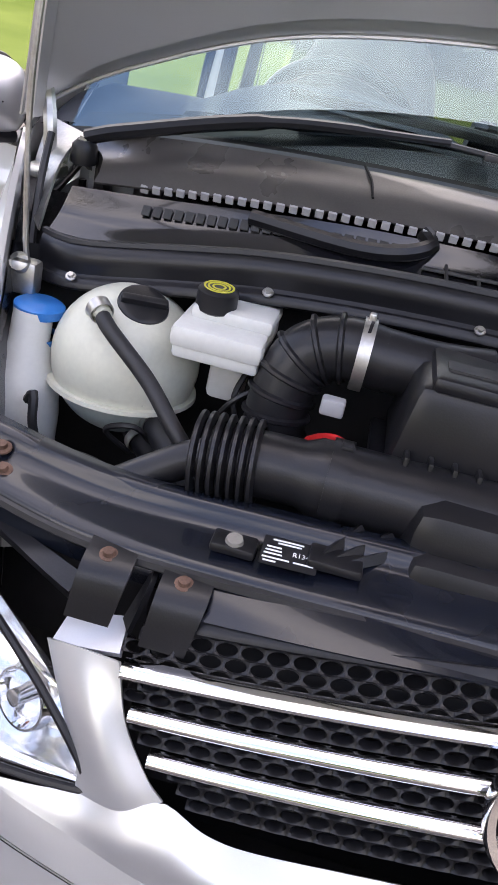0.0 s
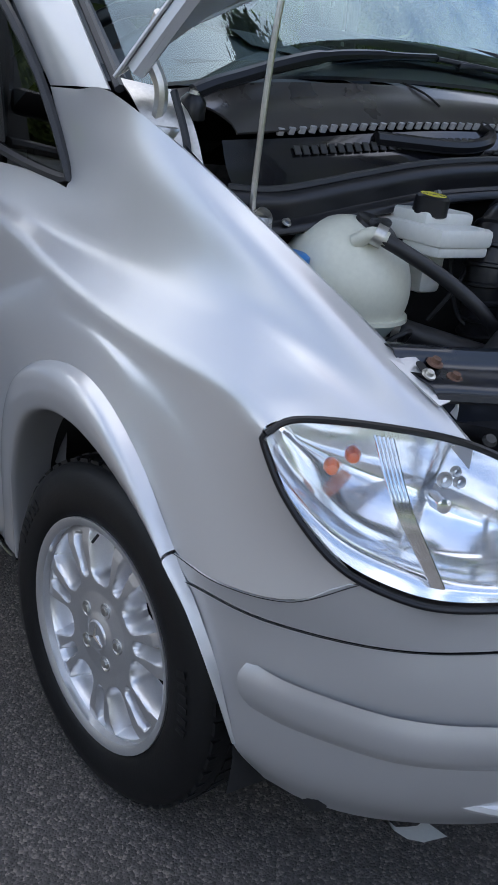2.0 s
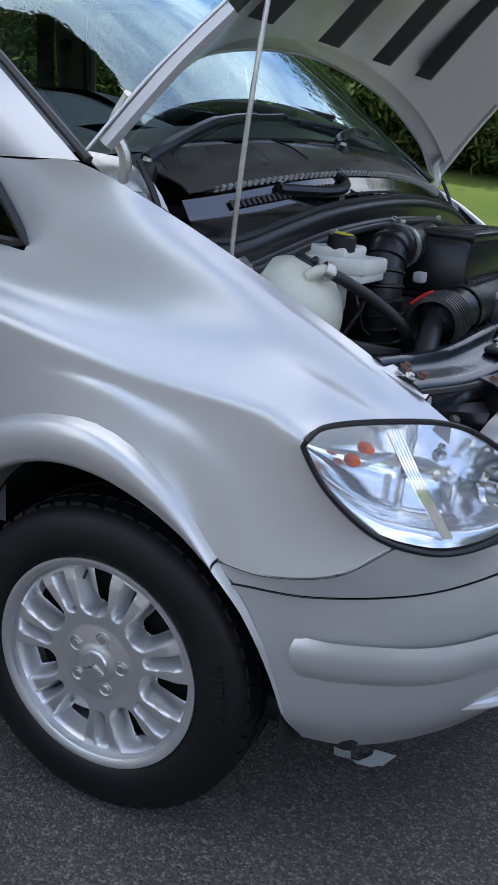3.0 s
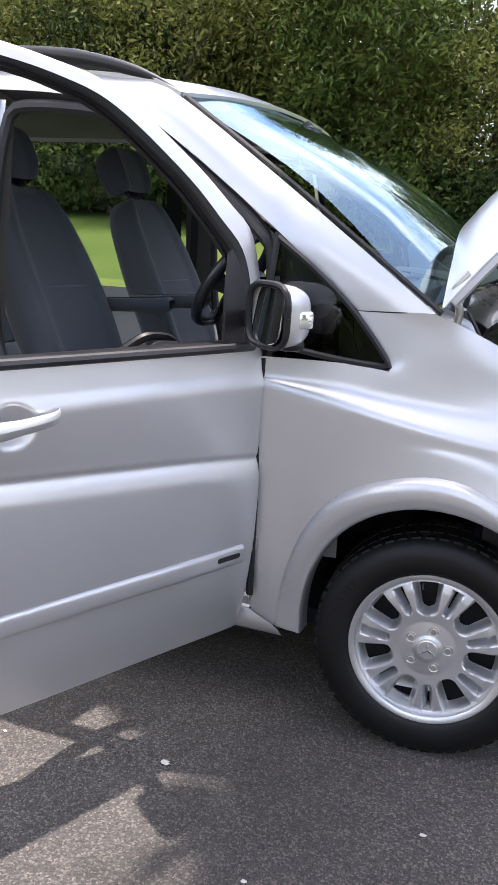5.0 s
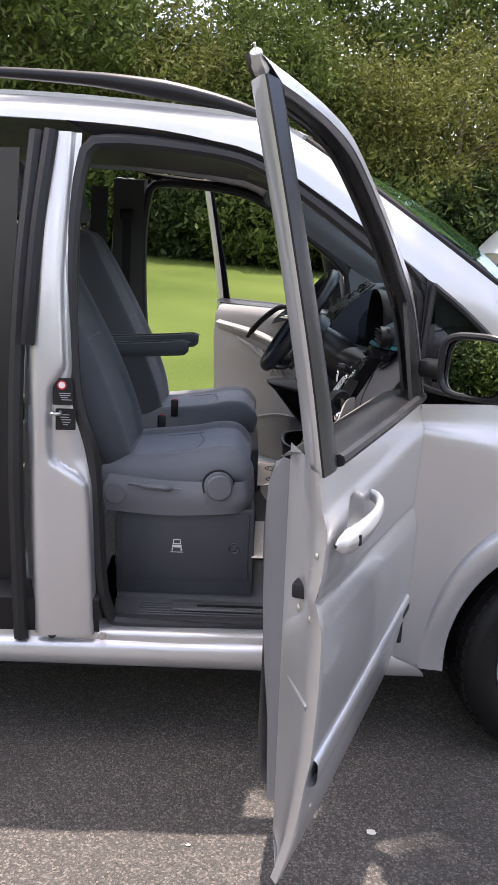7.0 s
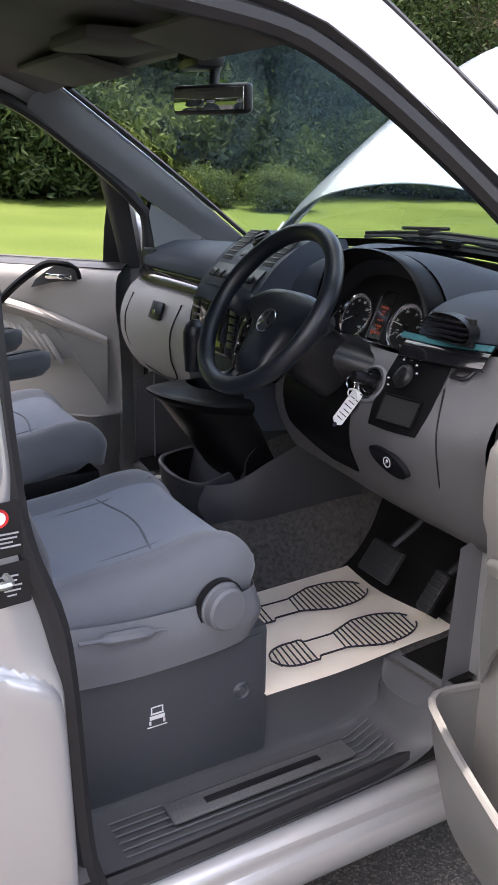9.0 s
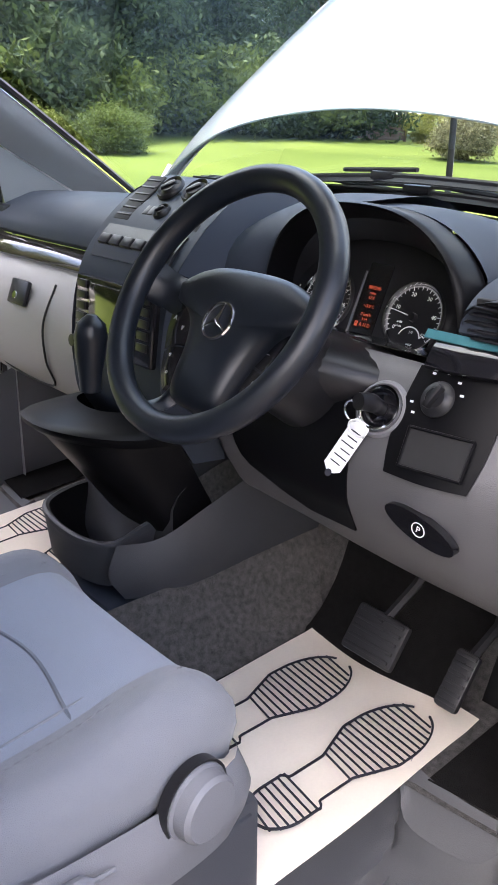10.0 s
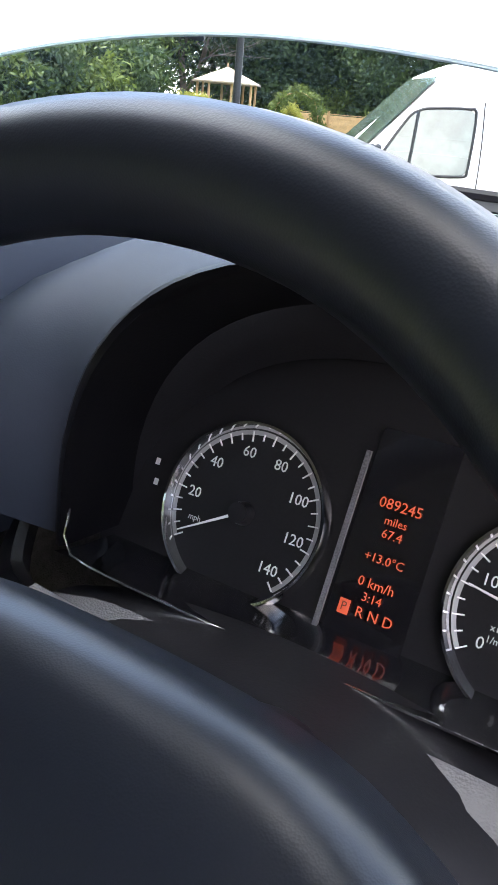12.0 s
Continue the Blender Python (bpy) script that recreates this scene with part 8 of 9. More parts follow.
def dial(u0, numbers, a0, per, ticks, needle, span):
    K = IK @ Matrix.Translation((u0, 0, 0))
    d = part("dial", spun([(0, 0.0), (0.05, 0.0), (0.05, -0.003)], 48, K), BLACKTRIM, dash, "round black dial")
    ring = spun([(0.0485, 0.0), (0.051, 0.006), (0.0525, 0.006), (0.054, 0.0)], 64, K)
    part("dial_ring", ring, CHROME, d, "thin chrome dial ring")
    part("scale_band", grid([[K @ Vector((r * math.cos(radians(a)), r * math.sin(radians(a)), 0.0008)) for a in np.linspace(a0, a0 - per * span, 60)] for r in (0.0455, 0.0482)]), GREYPRINT, d)
    part("tick", merge(*[moved(rbox((0.0445, 0, 0.0012), (0.006 if i % 2 == 0 else 0.004, 0.0008, 0.0006), 0), K @ Matrix.Rotation(radians(a0 - per * span * i / ticks), 4, "Z")) for i in range(ticks + 1)]), WHITE, d)
    for v in numbers:
        a = radians(a0 - per * v)
        part("numeral", lettering(str(v), 0.0088, K @ Matrix.Translation((0.0352 * math.cos(a), 0.0352 * math.sin(a), 0.0012)), 0.0002), WHITE, d)
    a = radians(a0 - per * needle)
    part("needle", tube([K @ Vector((0, 0, 0.005)), K @ Vector((0.043 * math.cos(a), 0.043 * math.sin(a), 0.004))], [0.0011, 0.0005], 6, 6), WHITE, d, "white needle")
    part("needle_hub", spun([(0, 0.009), (0.006, 0.008), (0.007, 0.0)], 20, K), BLACKTRIM, d)
    return K, d


K1, d1 = dial(-0.088, [20, 40, 60, 80, 100, 120, 140], 213, 1.836, 28, 1.5, 142)
part("unit", lettering("mph", 0.005, K1 @ Matrix.Translation((-0.03, -0.012, 0.0012)), 0.0001), WHITE, d1)
K2, d2 = dial(0.088, [0, 10, 20, 30, 40, 50], 213, 5.1, 25, 8.2, 50)
part("unit", merge(lettering("x100", 0.005, K2 @ Matrix.Translation((-0.022, -0.010, 0.0012)), 0.0001), lettering("1/min", 0.005, K2 @ Matrix.Translation((-0.022, -0.016, 0.0012)), 0.0001)), WHITE, d2)
part("fuel_gauge", merge(lettering("1/2", 0.006, K2 @ Matrix.Translation((0.004, -0.022, 0.0012)), 0.0001), lettering("DIESEL", 0.004, K2 @ Matrix.Translation((0.008, -0.040, 0.0012)), 0.0001),
                         grid([[K2 @ Vector((0.003 + r * math.cos(a), -0.034 + r * math.sin(a), 0.0012)) for a in np.linspace(0.3, 2.84, 20)] for r in (0.019, 0.021)])), WHITE, d2)
disp = part("display", plate(rounded(0.045, 0.115, 0.003), 0.001, IK @ Matrix.Translation((0.0, 0.012, -0.001))), GLOSSBLACK, dash, "dark display with orange segments")
for text, y, sz in (("089245", 0.031, 0.0082), ("miles", 0.0225, 0.0062), ("67.4", 0.0155, 0.0068), ("+13.0°C", 0.002, 0.0066), ("0 km/h", -0.0115, 0.0074), ("3:14", -0.019, 0.0066), ("R N D", -0.0275, 0.008)):
    part("segment", lettering(text, sz, IK @ Matrix.Translation((0.004 if text == "R N D" else 0.0, y, 0.0012)), 0.0001), ORANGE, disp, "orange display text")
part("segment", merge(moved(rbox((-0.0135, -0.0272, 0.0012), (0.0062, 0.008, 0.0002), 0), IK)), ORANGE, disp)
part("segment_letter", lettering("P", 0.007, IK @ Matrix.Translation((-0.0135, -0.0272, 0.0016)), 0.0001), VOID, disp)
part("divider", moved(rbox((-0.026, 0.0, 0.001), (0.003, 0.11, 0.002), 0), IK), DASHMID, dash)
part("side_marks", merge(moved(rbox((-0.155, 0.012, 0.001), (0.003, 0.004, 0.0004), 0), IK), moved(rbox((-0.152, 0.0, 0.001), (0.003, 0.004, 0.0004), 0), IK)), WHITE, dash)

# centre stack with climate panel, radio, gear lever
stack = part("centre_console", loft([[(-0.43, y, 1.385), (-0.51, y, 1.39), (-0.60, y, 1.35), (-0.665, y, 1.29), (-0.70, y, 1.235), (-0.715, y, 1.15), (-0.725, y, 1.05), (-0.71, y, 0.98), (-0.66, y, 0.92)] for y in (-0.145, -0.135, 0.0, 0.135, 0.145)], 40, 16), DASH, dash, "dark centre stack")
for s in (1, -1):
    part("console_flank", loft([[(-0.43, 0.145 * s, 1.385), (-0.51, 0.145 * s, 1.39), (-0.60, 0.145 * s, 1.35), (-0.70, 0.145 * s, 1.235), (-0.725, 0.145 * s, 1.05), (-0.66, 0.145 * s, 0.92)], [(-0.40, 0.16 * s, 1.30), (-0.48, 0.16 * s, 1.30), (-0.55, 0.16 * s, 1.28), (-0.60, 0.16 * s, 1.2), (-0.62, 0.16 * s, 1.05), (-0.6, 0.16 * s, 0.92)]], 20, 4), DASH, stack)
ckf = frame_of((-0.588, 0, 1.358), (-0.62, 0, 0.78), (0, -1, 0))
for u, v, r in ((-0.035, 0.03, 0.026), (0.04, 0.03, 0.026), (0.0, -0.028, 0.016)):
    part("dial_knob", spun([(0, 0.010), (r * 0.55, 0.010), (r * 0.62, 0.006), (r * 0.85, 0.003), (r, 0.008), (r * 1.08, 0.006), (r * 1.12, 0)], 32, ckf @ Matrix.Translation((u, v, 0))), BLACKTRIM, stack, "round black climate knob")
    part("knob_grip", moved(rbox((0, 0, 0.010), (r * 1.2, r * 0.4, 0.009), 0.003), ckf @ Matrix.Translation((u, v, 0)) @ Matrix.Rotation(radians(40), 4, "Z")), BLACKTRIM, stack)
for u in (-0.045, -0.03, 0.035, 0.055):
    part("button", moved(rbox((u, -0.028, 0.001), (0.016, 0.022, 0.005), 0.002), ckf), BLACKTRIM, stack)
for s in (-1, 1):
    for i in range(6):
        part("vent_slat", moved(rbox((0.103 * s, 0.045 - i * 0.018, 0.001), (0.045, 0.004, 0.005), 0.001), ckf), BLACKTRIM, stack)
    part("vent_back", moved(rbox((0.103 * s, 0.0, 0.0), (0.05, 0.115, 0.004), 0.002), ckf), VOID, stack)
for i in range(3):
    part("top_vent_slat", rbox((-0.44 - 0.02 * i, -0.02, 1.392), (0.006, 0.2, 0.006), 0.001), BLACKTRIM, stack)
part("switch_panel", loft([[(-0.645, y, 1.315), (-0.675, y, 1.288), (-0.69, y, 1.262)] for y in (-0.12, 0, 0.12)], 10, 6, 0.006), BLACKTRIM, stack)
for i in range(6):
    part("button", moved(rbox((-0.09 + i * 0.036, 0, 0.004), (0.03, 0.02, 0.008), 0.002), frame_of((-0.672, 0, 1.29), (-0.7, 0, 0.7), (0, -1, 0))), BLACKTRIM, stack)
rk = frame_of((-0.717, 0, 1.165), (-0.99, 0, 0.12), (0, -1, 0))
radio = part("radio", moved(rbox((0, 0, 0), (0.25, 0.13, 0.02), 0.006), rk), GLOSSBLACK, stack, "black radio with a screen")
part("screen", moved(rbox((0.0, 0.012, 0.010), (0.15, 0.085, 0.003), 0.001), rk), GLOSSBLACK, radio, "glossy dark screen")
for s in (-1, 1):
    for i in range(5):
        part("button", moved(rbox((0.1 * s, 0.05 - i * 0.02, 0.011), (0.03, 0.014, 0.005), 0.001), rk), BLACKTRIM, radio)
part("volume_knob", spun([(0, 0.022), (0.011, 0.021), (0.013, 0.0)], 24, rk @ Matrix.Translation((-0.1, -0.055, 0.008))), BLACKTRIM, radio)
part("card_slot", moved(rbox((0, -0.05, 0.0105), (0.13, 0.01, 0.002), 0), rk), VOID, radio)
shelf = part("gear_console", loft([[(-0.70, -0.16, 0.97), (-0.80, -0.15, 0.985), (-0.88, -0.09, 1.0), (-0.89, 0.0, 1.0), (-0.84, 0.08, 0.985), (-0.70, 0.12, 0.97)], [(-0.70, -0.17, 1.0), (-0.81, -0.16, 1.01), (-0.895, -0.095, 1.025), (-0.905, 0.0, 1.025), (-0.85, 0.09, 1.01), (-0.70, 0.13, 1.0)], [(-0.70, -0.1, 1.02), (-0.76, -0.09, 1.025), (-0.80, -0.06, 1.03), (-0.80, 0.0, 1.03), (-0.77, 0.05, 1.025), (-0.70, 0.07, 1.02)]], 26, 14), SWITCHBLACK, stack, "black gear lever console")
part("console_under", loft([[(-0.70, -0.16, 0.975), (-0.88, -0.09, 1.0), (-0.84, 0.08, 0.985), (-0.70, 0.12, 0.97)], [(-0.60, -0.14, 0.80), (-0.70, -0.12, 0.78), (-0.70, 0.1, 0.78), (-0.60, 0.14, 0.80)]], 16, 8), SWITCHBLACK, stack)
part("gear_boot", spun([(0.062, -0.02), (0.058, 0.01), (0.046, 0.03), (0.034, 0.048), (0.028, 0.07), (0.024, 0.09)], 24, frame_of((-0.845, -0.12, 1.015), (0.0, 0.0, 1))), WHEELSKIN, stack, "black leather gear lever boot")
knob_r = [float(np.interp(k, (0, 4, 9, 14, 17, 19), (0.017, 0.019, 0.024, 0.027, 0.022, 0.008))) for k in range(20)]
part("gear_knob", tube([(-0.846, -0.122, 1.09), (-0.845, -0.123, 1.13), (-0.842, -0.124, 1.17), (-0.838, -0.124, 1.205), (-0.837, -0.124, 1.212)], knob_r, 18, 20), WHEELSKIN, stack, "black gear selector knob")
part("lower_console", loft([[(-0.45, y, 0.93), (-0.62, y, 0.90), (-0.70, y, 0.86), (-0.71, y, 0.78), (-0.74, y, 0.69), (-0.72, y, 0.54)] for y in (-0.145, -0.135, -0.09, 0.10, 0.16)], 24, 16), CONSOLEGREY, dash, "dark grey lower console")
part("console_side", loft([[(-0.80, -0.10, 0.785), (-0.74, -0.15, 0.80), (-0.66, -0.195, 0.86), (-0.52, -0.215, 0.92), (-0.36, -0.22, 0.95)], [(-0.82, -0.10, 0.73), (-0.75, -0.155, 0.735), (-0.66, -0.18, 0.75), (-0.52, -0.19, 0.78), (-0.36, -0.20, 0.80)], [(-0.80, -0.12, 0.685), (-0.74, -0.152, 0.685), (-0.65, -0.162, 0.69), (-0.52, -0.165, 0.70), (-0.36, -0.17, 0.71)]], 24, 12), CONSOLEGREY, dash, "smooth dark grey side of the console")
rim_t = [(-0.66, -0.10, 0.825), (-0.735, -0.09, 0.80), (-0.80, -0.085, 0.783), (-0.835, -0.03, 0.785), (-0.84, 0.06, 0.79), (-0.82, 0.125, 0.797), (-0.75, 0.155, 0.80), (-0.68, 0.16, 0.80)]
shrink = lambda k, dz: [(-0.72 + (x + 0.72) * k, 0.03 + (y - 0.03) * k, z + dz) for x, y, z in rim_t]
tray = part("storage_tray", loft([shrink(0.94, -0.09), shrink(1.0, -0.02), shrink(1.03, -0.004), shrink(1.0, 0.004), shrink(0.93, 0.0)], 30, 16), CONSOLEGREY, dash, "dark grey rim of the storage tray")
part("tray_inside", loft([shrink(0.93, 0.0), shrink(0.86, -0.05), shrink(0.6, -0.10), shrink(0.05, -0.10)], 30, 12), SWITCHBLACK, tray, "black inside of the tray")
part("tray_base", rbox((-0.73, 0.0, 0.60), (0.2, 0.24, 0.14), 0.03), DASH, dash)

# steering wheel on its column
SC = Vector((-0.826, -0.425, 1.282))
SK = frame_of(SC, (-0.82, 0, 0.572), (0, -1, 0))
rim_rows = []
for i in range(96):
    a = 2 * math.pi * i / 96
    q = SK @ Matrix.Rotation(a, 4, "Z")
    rim_rows.append([q @ Vector((0.1795 + 0.0180 * math.cos(b), 0, 0.0195 * math.sin(b))) for b in (2 * math.pi * k / 16 for k in range(16))])
wheel_ob = part("steering_wheel", grid(rim_rows, True, True), WHEELSKIN, van, "black leather steering wheel")
SK = SK @ Matrix.Translation((0, 0, -0.028))
hub_half = [(0.05, 0.062), (0.10, 0.05), (0.137, 0.026), (0.128, 0.0), (0.097, -0.012), (0.074, -0.034), (0.061, -0.07), (0.056, -0.11), (0.048, -0.136), (0.02, -0.142)]
hub_line = [(-x, y) for x, y in hub_half[2::-1]] + hub_half + [(-x, y) for x, y in hub_half[:1:-1]]
rows = []
for k, h in ((1.0, -0.045), (1.0, -0.018), (0.97, -0.008), (0.9, 0.0), (0.7, 0.008), (0.4, 0.012), (0.02, 0.013)):
    rows.append([SK @ Vector((x * k, (y + 0.03) * k - 0.03, h)) for x, y in hub_line])
part("airbag_cover", loft(rows, 60, 22), WHEELSKIN, wheel_ob, "black airbag cover")
for s in (1, -1):
    spoke = [[(0.115 * s, 0.035, -0.018), (0.15 * s, 0.035, -0.012), (0.178 * s, 0.042, 0.018)], [(0.118 * s, 0.01, -0.008), (0.15 * s, 0.01, 0.0), (0.18 * s, 0.012, 0.032)], [(0.11 * s, -0.025, -0.018), (0.15 * s, -0.022, -0.012), (0.18 * s, -0.02, 0.018)], [(0.115 * s, 0.005, -0.04), (0.15 * s, 0.005, -0.03), (0.18 * s, 0.008, 0.008)], [(0.115 * s, 0.035, -0.018), (0.15 * s, 0.035, -0.012), (0.178 * s, 0.042, -0.004)]]
    part("spoke", moved(loft(spoke, 12, 18), SK), WHEELSKIN, wheel_ob)
    keys = [[(0.090 * s, -0.008, -0.020), (0.112 * s, -0.010, -0.013), (0.138 * s, -0.016, -0.018)], [(0.078 * s, -0.034, -0.020), (0.105 * s, -0.038, -0.011), (0.130 * s, -0.046, -0.018)], [(0.067 * s, -0.058, -0.020), (0.094 * s, -0.064, -0.013), (0.119 * s, -0.074, -0.020)]]
    part("button_pad", moved(loft(keys, 12, 14, 0.006), SK), KEYPAD, wheel_ob, "satin black button pad")
    keys = [[(0.066 * s, -0.062, -0.020), (0.093 * s, -0.068, -0.013), (0.117 * s, -0.078, -0.020)], [(0.060 * s, -0.088, -0.020), (0.083 * s, -0.095, -0.012), (0.103 * s, -0.106, -0.020)], [(0.056 * s, -0.114, -0.022), (0.072 * s, -0.122, -0.016), (0.086 * s, -0.130, -0.024)]]
    part("button_pad", moved(loft(keys, 12, 14, 0.006), SK), KEYPAD, wheel_ob, "satin black button pad")
    for t, (x, y) in zip(("+", "–", "o", "o") if s == 1 else ("A", "V", "o", "o"), ((0.114, -0.028), (0.090, -0.040), (0.088, -0.080), (0.078, -0.105))):
        part("button_sign", lettering(t, 0.010, SK @ Matrix.Translation((x * s, y, -0.0095)), 0.0003), WHITE, wheel_ob)
    part("lower_spoke", moved(loft([[(0.035 * s, -0.125, -0.02), (0.045 * s, -0.15, -0.016), (0.05 * s, -0.176, 0.018)], [(0.05 * s, -0.125, -0.01), (0.06 * s, -0.15, -0.004), (0.066 * s, -0.172, 0.028)], [(0.066 * s, -0.12, -0.02), (0.076 * s, -0.145, -0.014), (0.084 * s, -0.166, 0.02)], [(0.05 * s, -0.125, -0.032), (0.06 * s, -0.15, -0.026), (0.066 * s, -0.172, 0.01)], [(0.035 * s, -0.125, -0.02), (0.045 * s, -0.15, -0.016), (0.05 * s, -0.176, 0.018)]], 10, 14), SK), WHEELSKIN, wheel_ob)
emb = SK @ Matrix.Translation((0, -0.022, 0.0125)) @ Matrix.Rotation(radians(90), 4, "Z")
star = part("emblem", spun([(0.0235, 0.0), (0.0245, 0.003), (0.0265, 0.003), (0.0275, 0.0)], 44, emb), CHROME, wheel_ob, "chrome ring emblem")
part("emblem_spoke", merge(*[tube([emb @ Vector((0, 0, 0.003)), emb @ Vector((0.025 * math.cos(a), 0.025 * math.sin(a), 0.001))], [0.0036, 0.001], 5, 5) for a in (0, 2.094, 4.189)]), CHROME, star)
shroud = [[(x, -0.402 + ry * math.cos(a), zc + rz * math.sin(a)) for a in np.linspace(0, 2 * math.pi, 25)] for x, zc, ry, rz in ((-0.575, 1.135, 0.190, 0.064), (-0.61, 1.14, 0.175, 0.062), (-0.68, 1.165, 0.105, 0.056), (-0.75, 1.19, 0.075, 0.055))]
part("column_shroud", loft(shroud, 30, 16), BLACKTRIM, dash, "black steering column cover")
part("column", merge(spun([(0.05, -0.03), (0.062, -0.06), (0.068, -0.12), (0.07, -0.2)], 28, SK @ Matrix.Translation((0, -0.02, 0)))), BLACKTRIM, wheel_ob, "black steering column shroud")
stalk = part("stalk", tube([SK @ Vector((-0.05, 0.02, -0.07)), SK @ Vector((-0.12, 0.035, -0.075)), SK @ Vector((-0.168, 0.045, -0.078))], [0.008, 0.009, 0.011], 10, 12), BLACKTRIM, wheel_ob, "black cruise control stalk")
part("stalk", tube([SK @ Vector((-0.05, -0.01, -0.09)), SK @ Vector((-0.13, 0.0, -0.10)), SK @ Vector((-0.18, 0.01, -0.10))], [0.008, 0.009, 0.012], 10, 12), BLACKTRIM, wheel_ob)
part("stalk_text", lettering("LIM", 0.006, frame_of(SK @ Vector((-0.145, 0.042, -0.0655)), (-0.843, 0, 0.537), (0, -1, 0.2)), 0.0002), WHITE, wheel_ob)

# pedals
for x, y, z, w, h in ((-0.53, -0.482, 0.675, 0.112, 0.085), (-0.50, -0.632, 0.655, 0.045, 0.10)):
    pq = frame_of((x, y, z), (-0.8, 0, 0.6), (0, -1, 0))
    ped = part("pedal", moved(rbox((0, 0, 0), (w, h, 0.016), 0.007), pq), SEAL, van, "black rubber pedal")
    for i in range(int(h / 0.016)):
        part("pedal_rib", moved(rbox((0, -h / 2 + 0.012 + i * 0.016, 0.009), (w * 0.85, 0.006, 0.004), 0.001), pq), SEAL, ped)
    part("pedal_arm", tube([(x + 0.012, y, z + 0.02), (x + 0.12, y - 0.01, z + 0.10), (x + 0.22, y - 0.01, z + 0.26)], 0.009, 6, 8), SEAL, ped)

# roof fittings
part("rear_view_mirror", rbox((-0.745, -0.03, 1.70), (0.028, 0.225, 0.066), 0.014, Matrix.Translation((-0.745, -0.03, 1.70)) @ Matrix.Rotation(radians(24), 4, "Z") @ Matrix.Translation((0.745, 0.03, -1.70)), seg=3), BLACKTRIM, van, "black interior mirror")
part("mirror_pane", rbox((-0.7605, -0.03, 1.70), (0.002, 0.203, 0.048), 0.0008, Matrix.Translation((-0.745, -0.03, 1.70)) @ Matrix.Rotation(radians(24), 4, "Z") @ Matrix.Translation((0.745, 0.03, -1.70))), MIRROR, van, "interior mirror pane")
part("mirror_stem", tube([(-0.735, -0.02, 1.73), (-0.73, -0.01, 1.775), (-0.76, 0, 1.81)], [0.012, 0.02, 0.03], 10, 10), BLACKTRIM, van)
part("sensor_housing", rbox((-0.75, 0.02, 1.79), (0.08, 0.12, 0.05), 0.02), BLACKTRIM, van)
part("roof_console", rbox((-0.98, 0, 1.808), (0.2, 0.24, 0.035), 0.015), HEADLINER, van, "grey roof console")
for y in (-0.06, 0.06):
    part("reading_lamp", spun([(0, -0.004), (0.02, -0.004), (0.024, 0.004)], 24, frame_of((-0.98, y, 1.79), (0, 0, 1))), WHITE_TANK, van)
for s in (1, -1):
    part("sun_visor", rbox((-0.93, -0.40 * s, 1.785), (0.17, 0.42, 0.018), 0.008, Matrix.Translation((-0.93, 0, 1.785)) @ Matrix.Rotation(radians(12), 4, "Y") @ Matrix.Translation((0.93, 0, -1.785))), HEADLINER, van, "grey sun visor")

# ---- loose things in the cabin ----
mat_bm = bmesh.new()
bmesh.ops.create_grid(mat_bm, x_segments=26, y_segments=20, size=0.5)
for v in mat_bm.verts:
    u, w = v.co.x + 0.5, v.co.y + 0.5
    v.co = Vector((-0.955 + 0.51 * u + 0.012 * w, -0.668 + 0.022 * u + (0.385 + 0.0 * u) * w, 0.5525 + 0.0035 * math.sin(7 * u + 2) * math.cos(5 * w) + 0.006 * max(u - 0.93, 0) / 0.07))
bmesh.ops.solidify(mat_bm, geom=mat_bm.faces[:], thickness=0.0006)
paper = part("paper_mat", mat_bm, PAPER)
tagged(paper, "cream paper floor mat printed with two shoe soles", "floor mat")


def sole(yc, x_toe, x_heel):
    """Outlined sole with cross hatching, as thin raised print."""
    def half(x):
        t = (x - x_heel) / (x_toe - x_heel)
        if t < 0.27:
            return 0.043 * math.sqrt(max(1 - ((t - 0.15) / 0.15) ** 2, 0)) if t < 0.15 else 0.043
        if t < 0.46:
            return 0.032
        return 0.060 * math.sqrt(max(1 - ((t - 0.74) / 0.27) ** 2, 0)) if t > 0.74 else 0.032 + 0.028 * min((t - 0.46) / 0.2, 1)
    z = 0.5612
    xs = np.linspace(x_heel, x_toe, 60)
    bits = []
    for sgn in (1, -1):
        bits.append(tube([(x, yc + sgn * half(x), z) for x in xs], 0.0022, 4, 60))
    for x in np.arange(x_heel + 0.014, x_toe - 0.006, 0.0135):
        t = (x - x_heel) / (x_toe - x_heel)
        if 0.27 < t < 0.46:
            continue
        h = half(x)
        bits.append(tube([(x - 0.006, yc - h, z), (x + 0.006, yc + h, z)], 0.0018, 4, 3))
    return merge(*bits)


for yc in (-0.388, -0.572):
    part("shoe_print", sole(yc, -0.505, -0.885), INK, paper, "black hatched shoe sole print")
paper_2 = part("paper_mat", rbox((0, 0, 0), (0.50, 0.38, 0.0012), 0, pose(-0.70, 0.43, 0.5475, 0, 0, 6)), PAPER)
tagged(paper_2, "sunlit white paper floor mat on the passenger side", "floor mat")
part("shoe_print", moved(sole(0.0, 0.19, -0.19), pose(-0.70, 0.33, -0.0125, 0, 0, 6)), INK, paper_2, "black hatched shoe sole print")
part("shoe_print", moved(sole(0.0, 0.19, -0.19), pose(-0.70, 0.52, -0.0125, 0, 0, 6)), INK, paper_2, "black hatched shoe sole print")
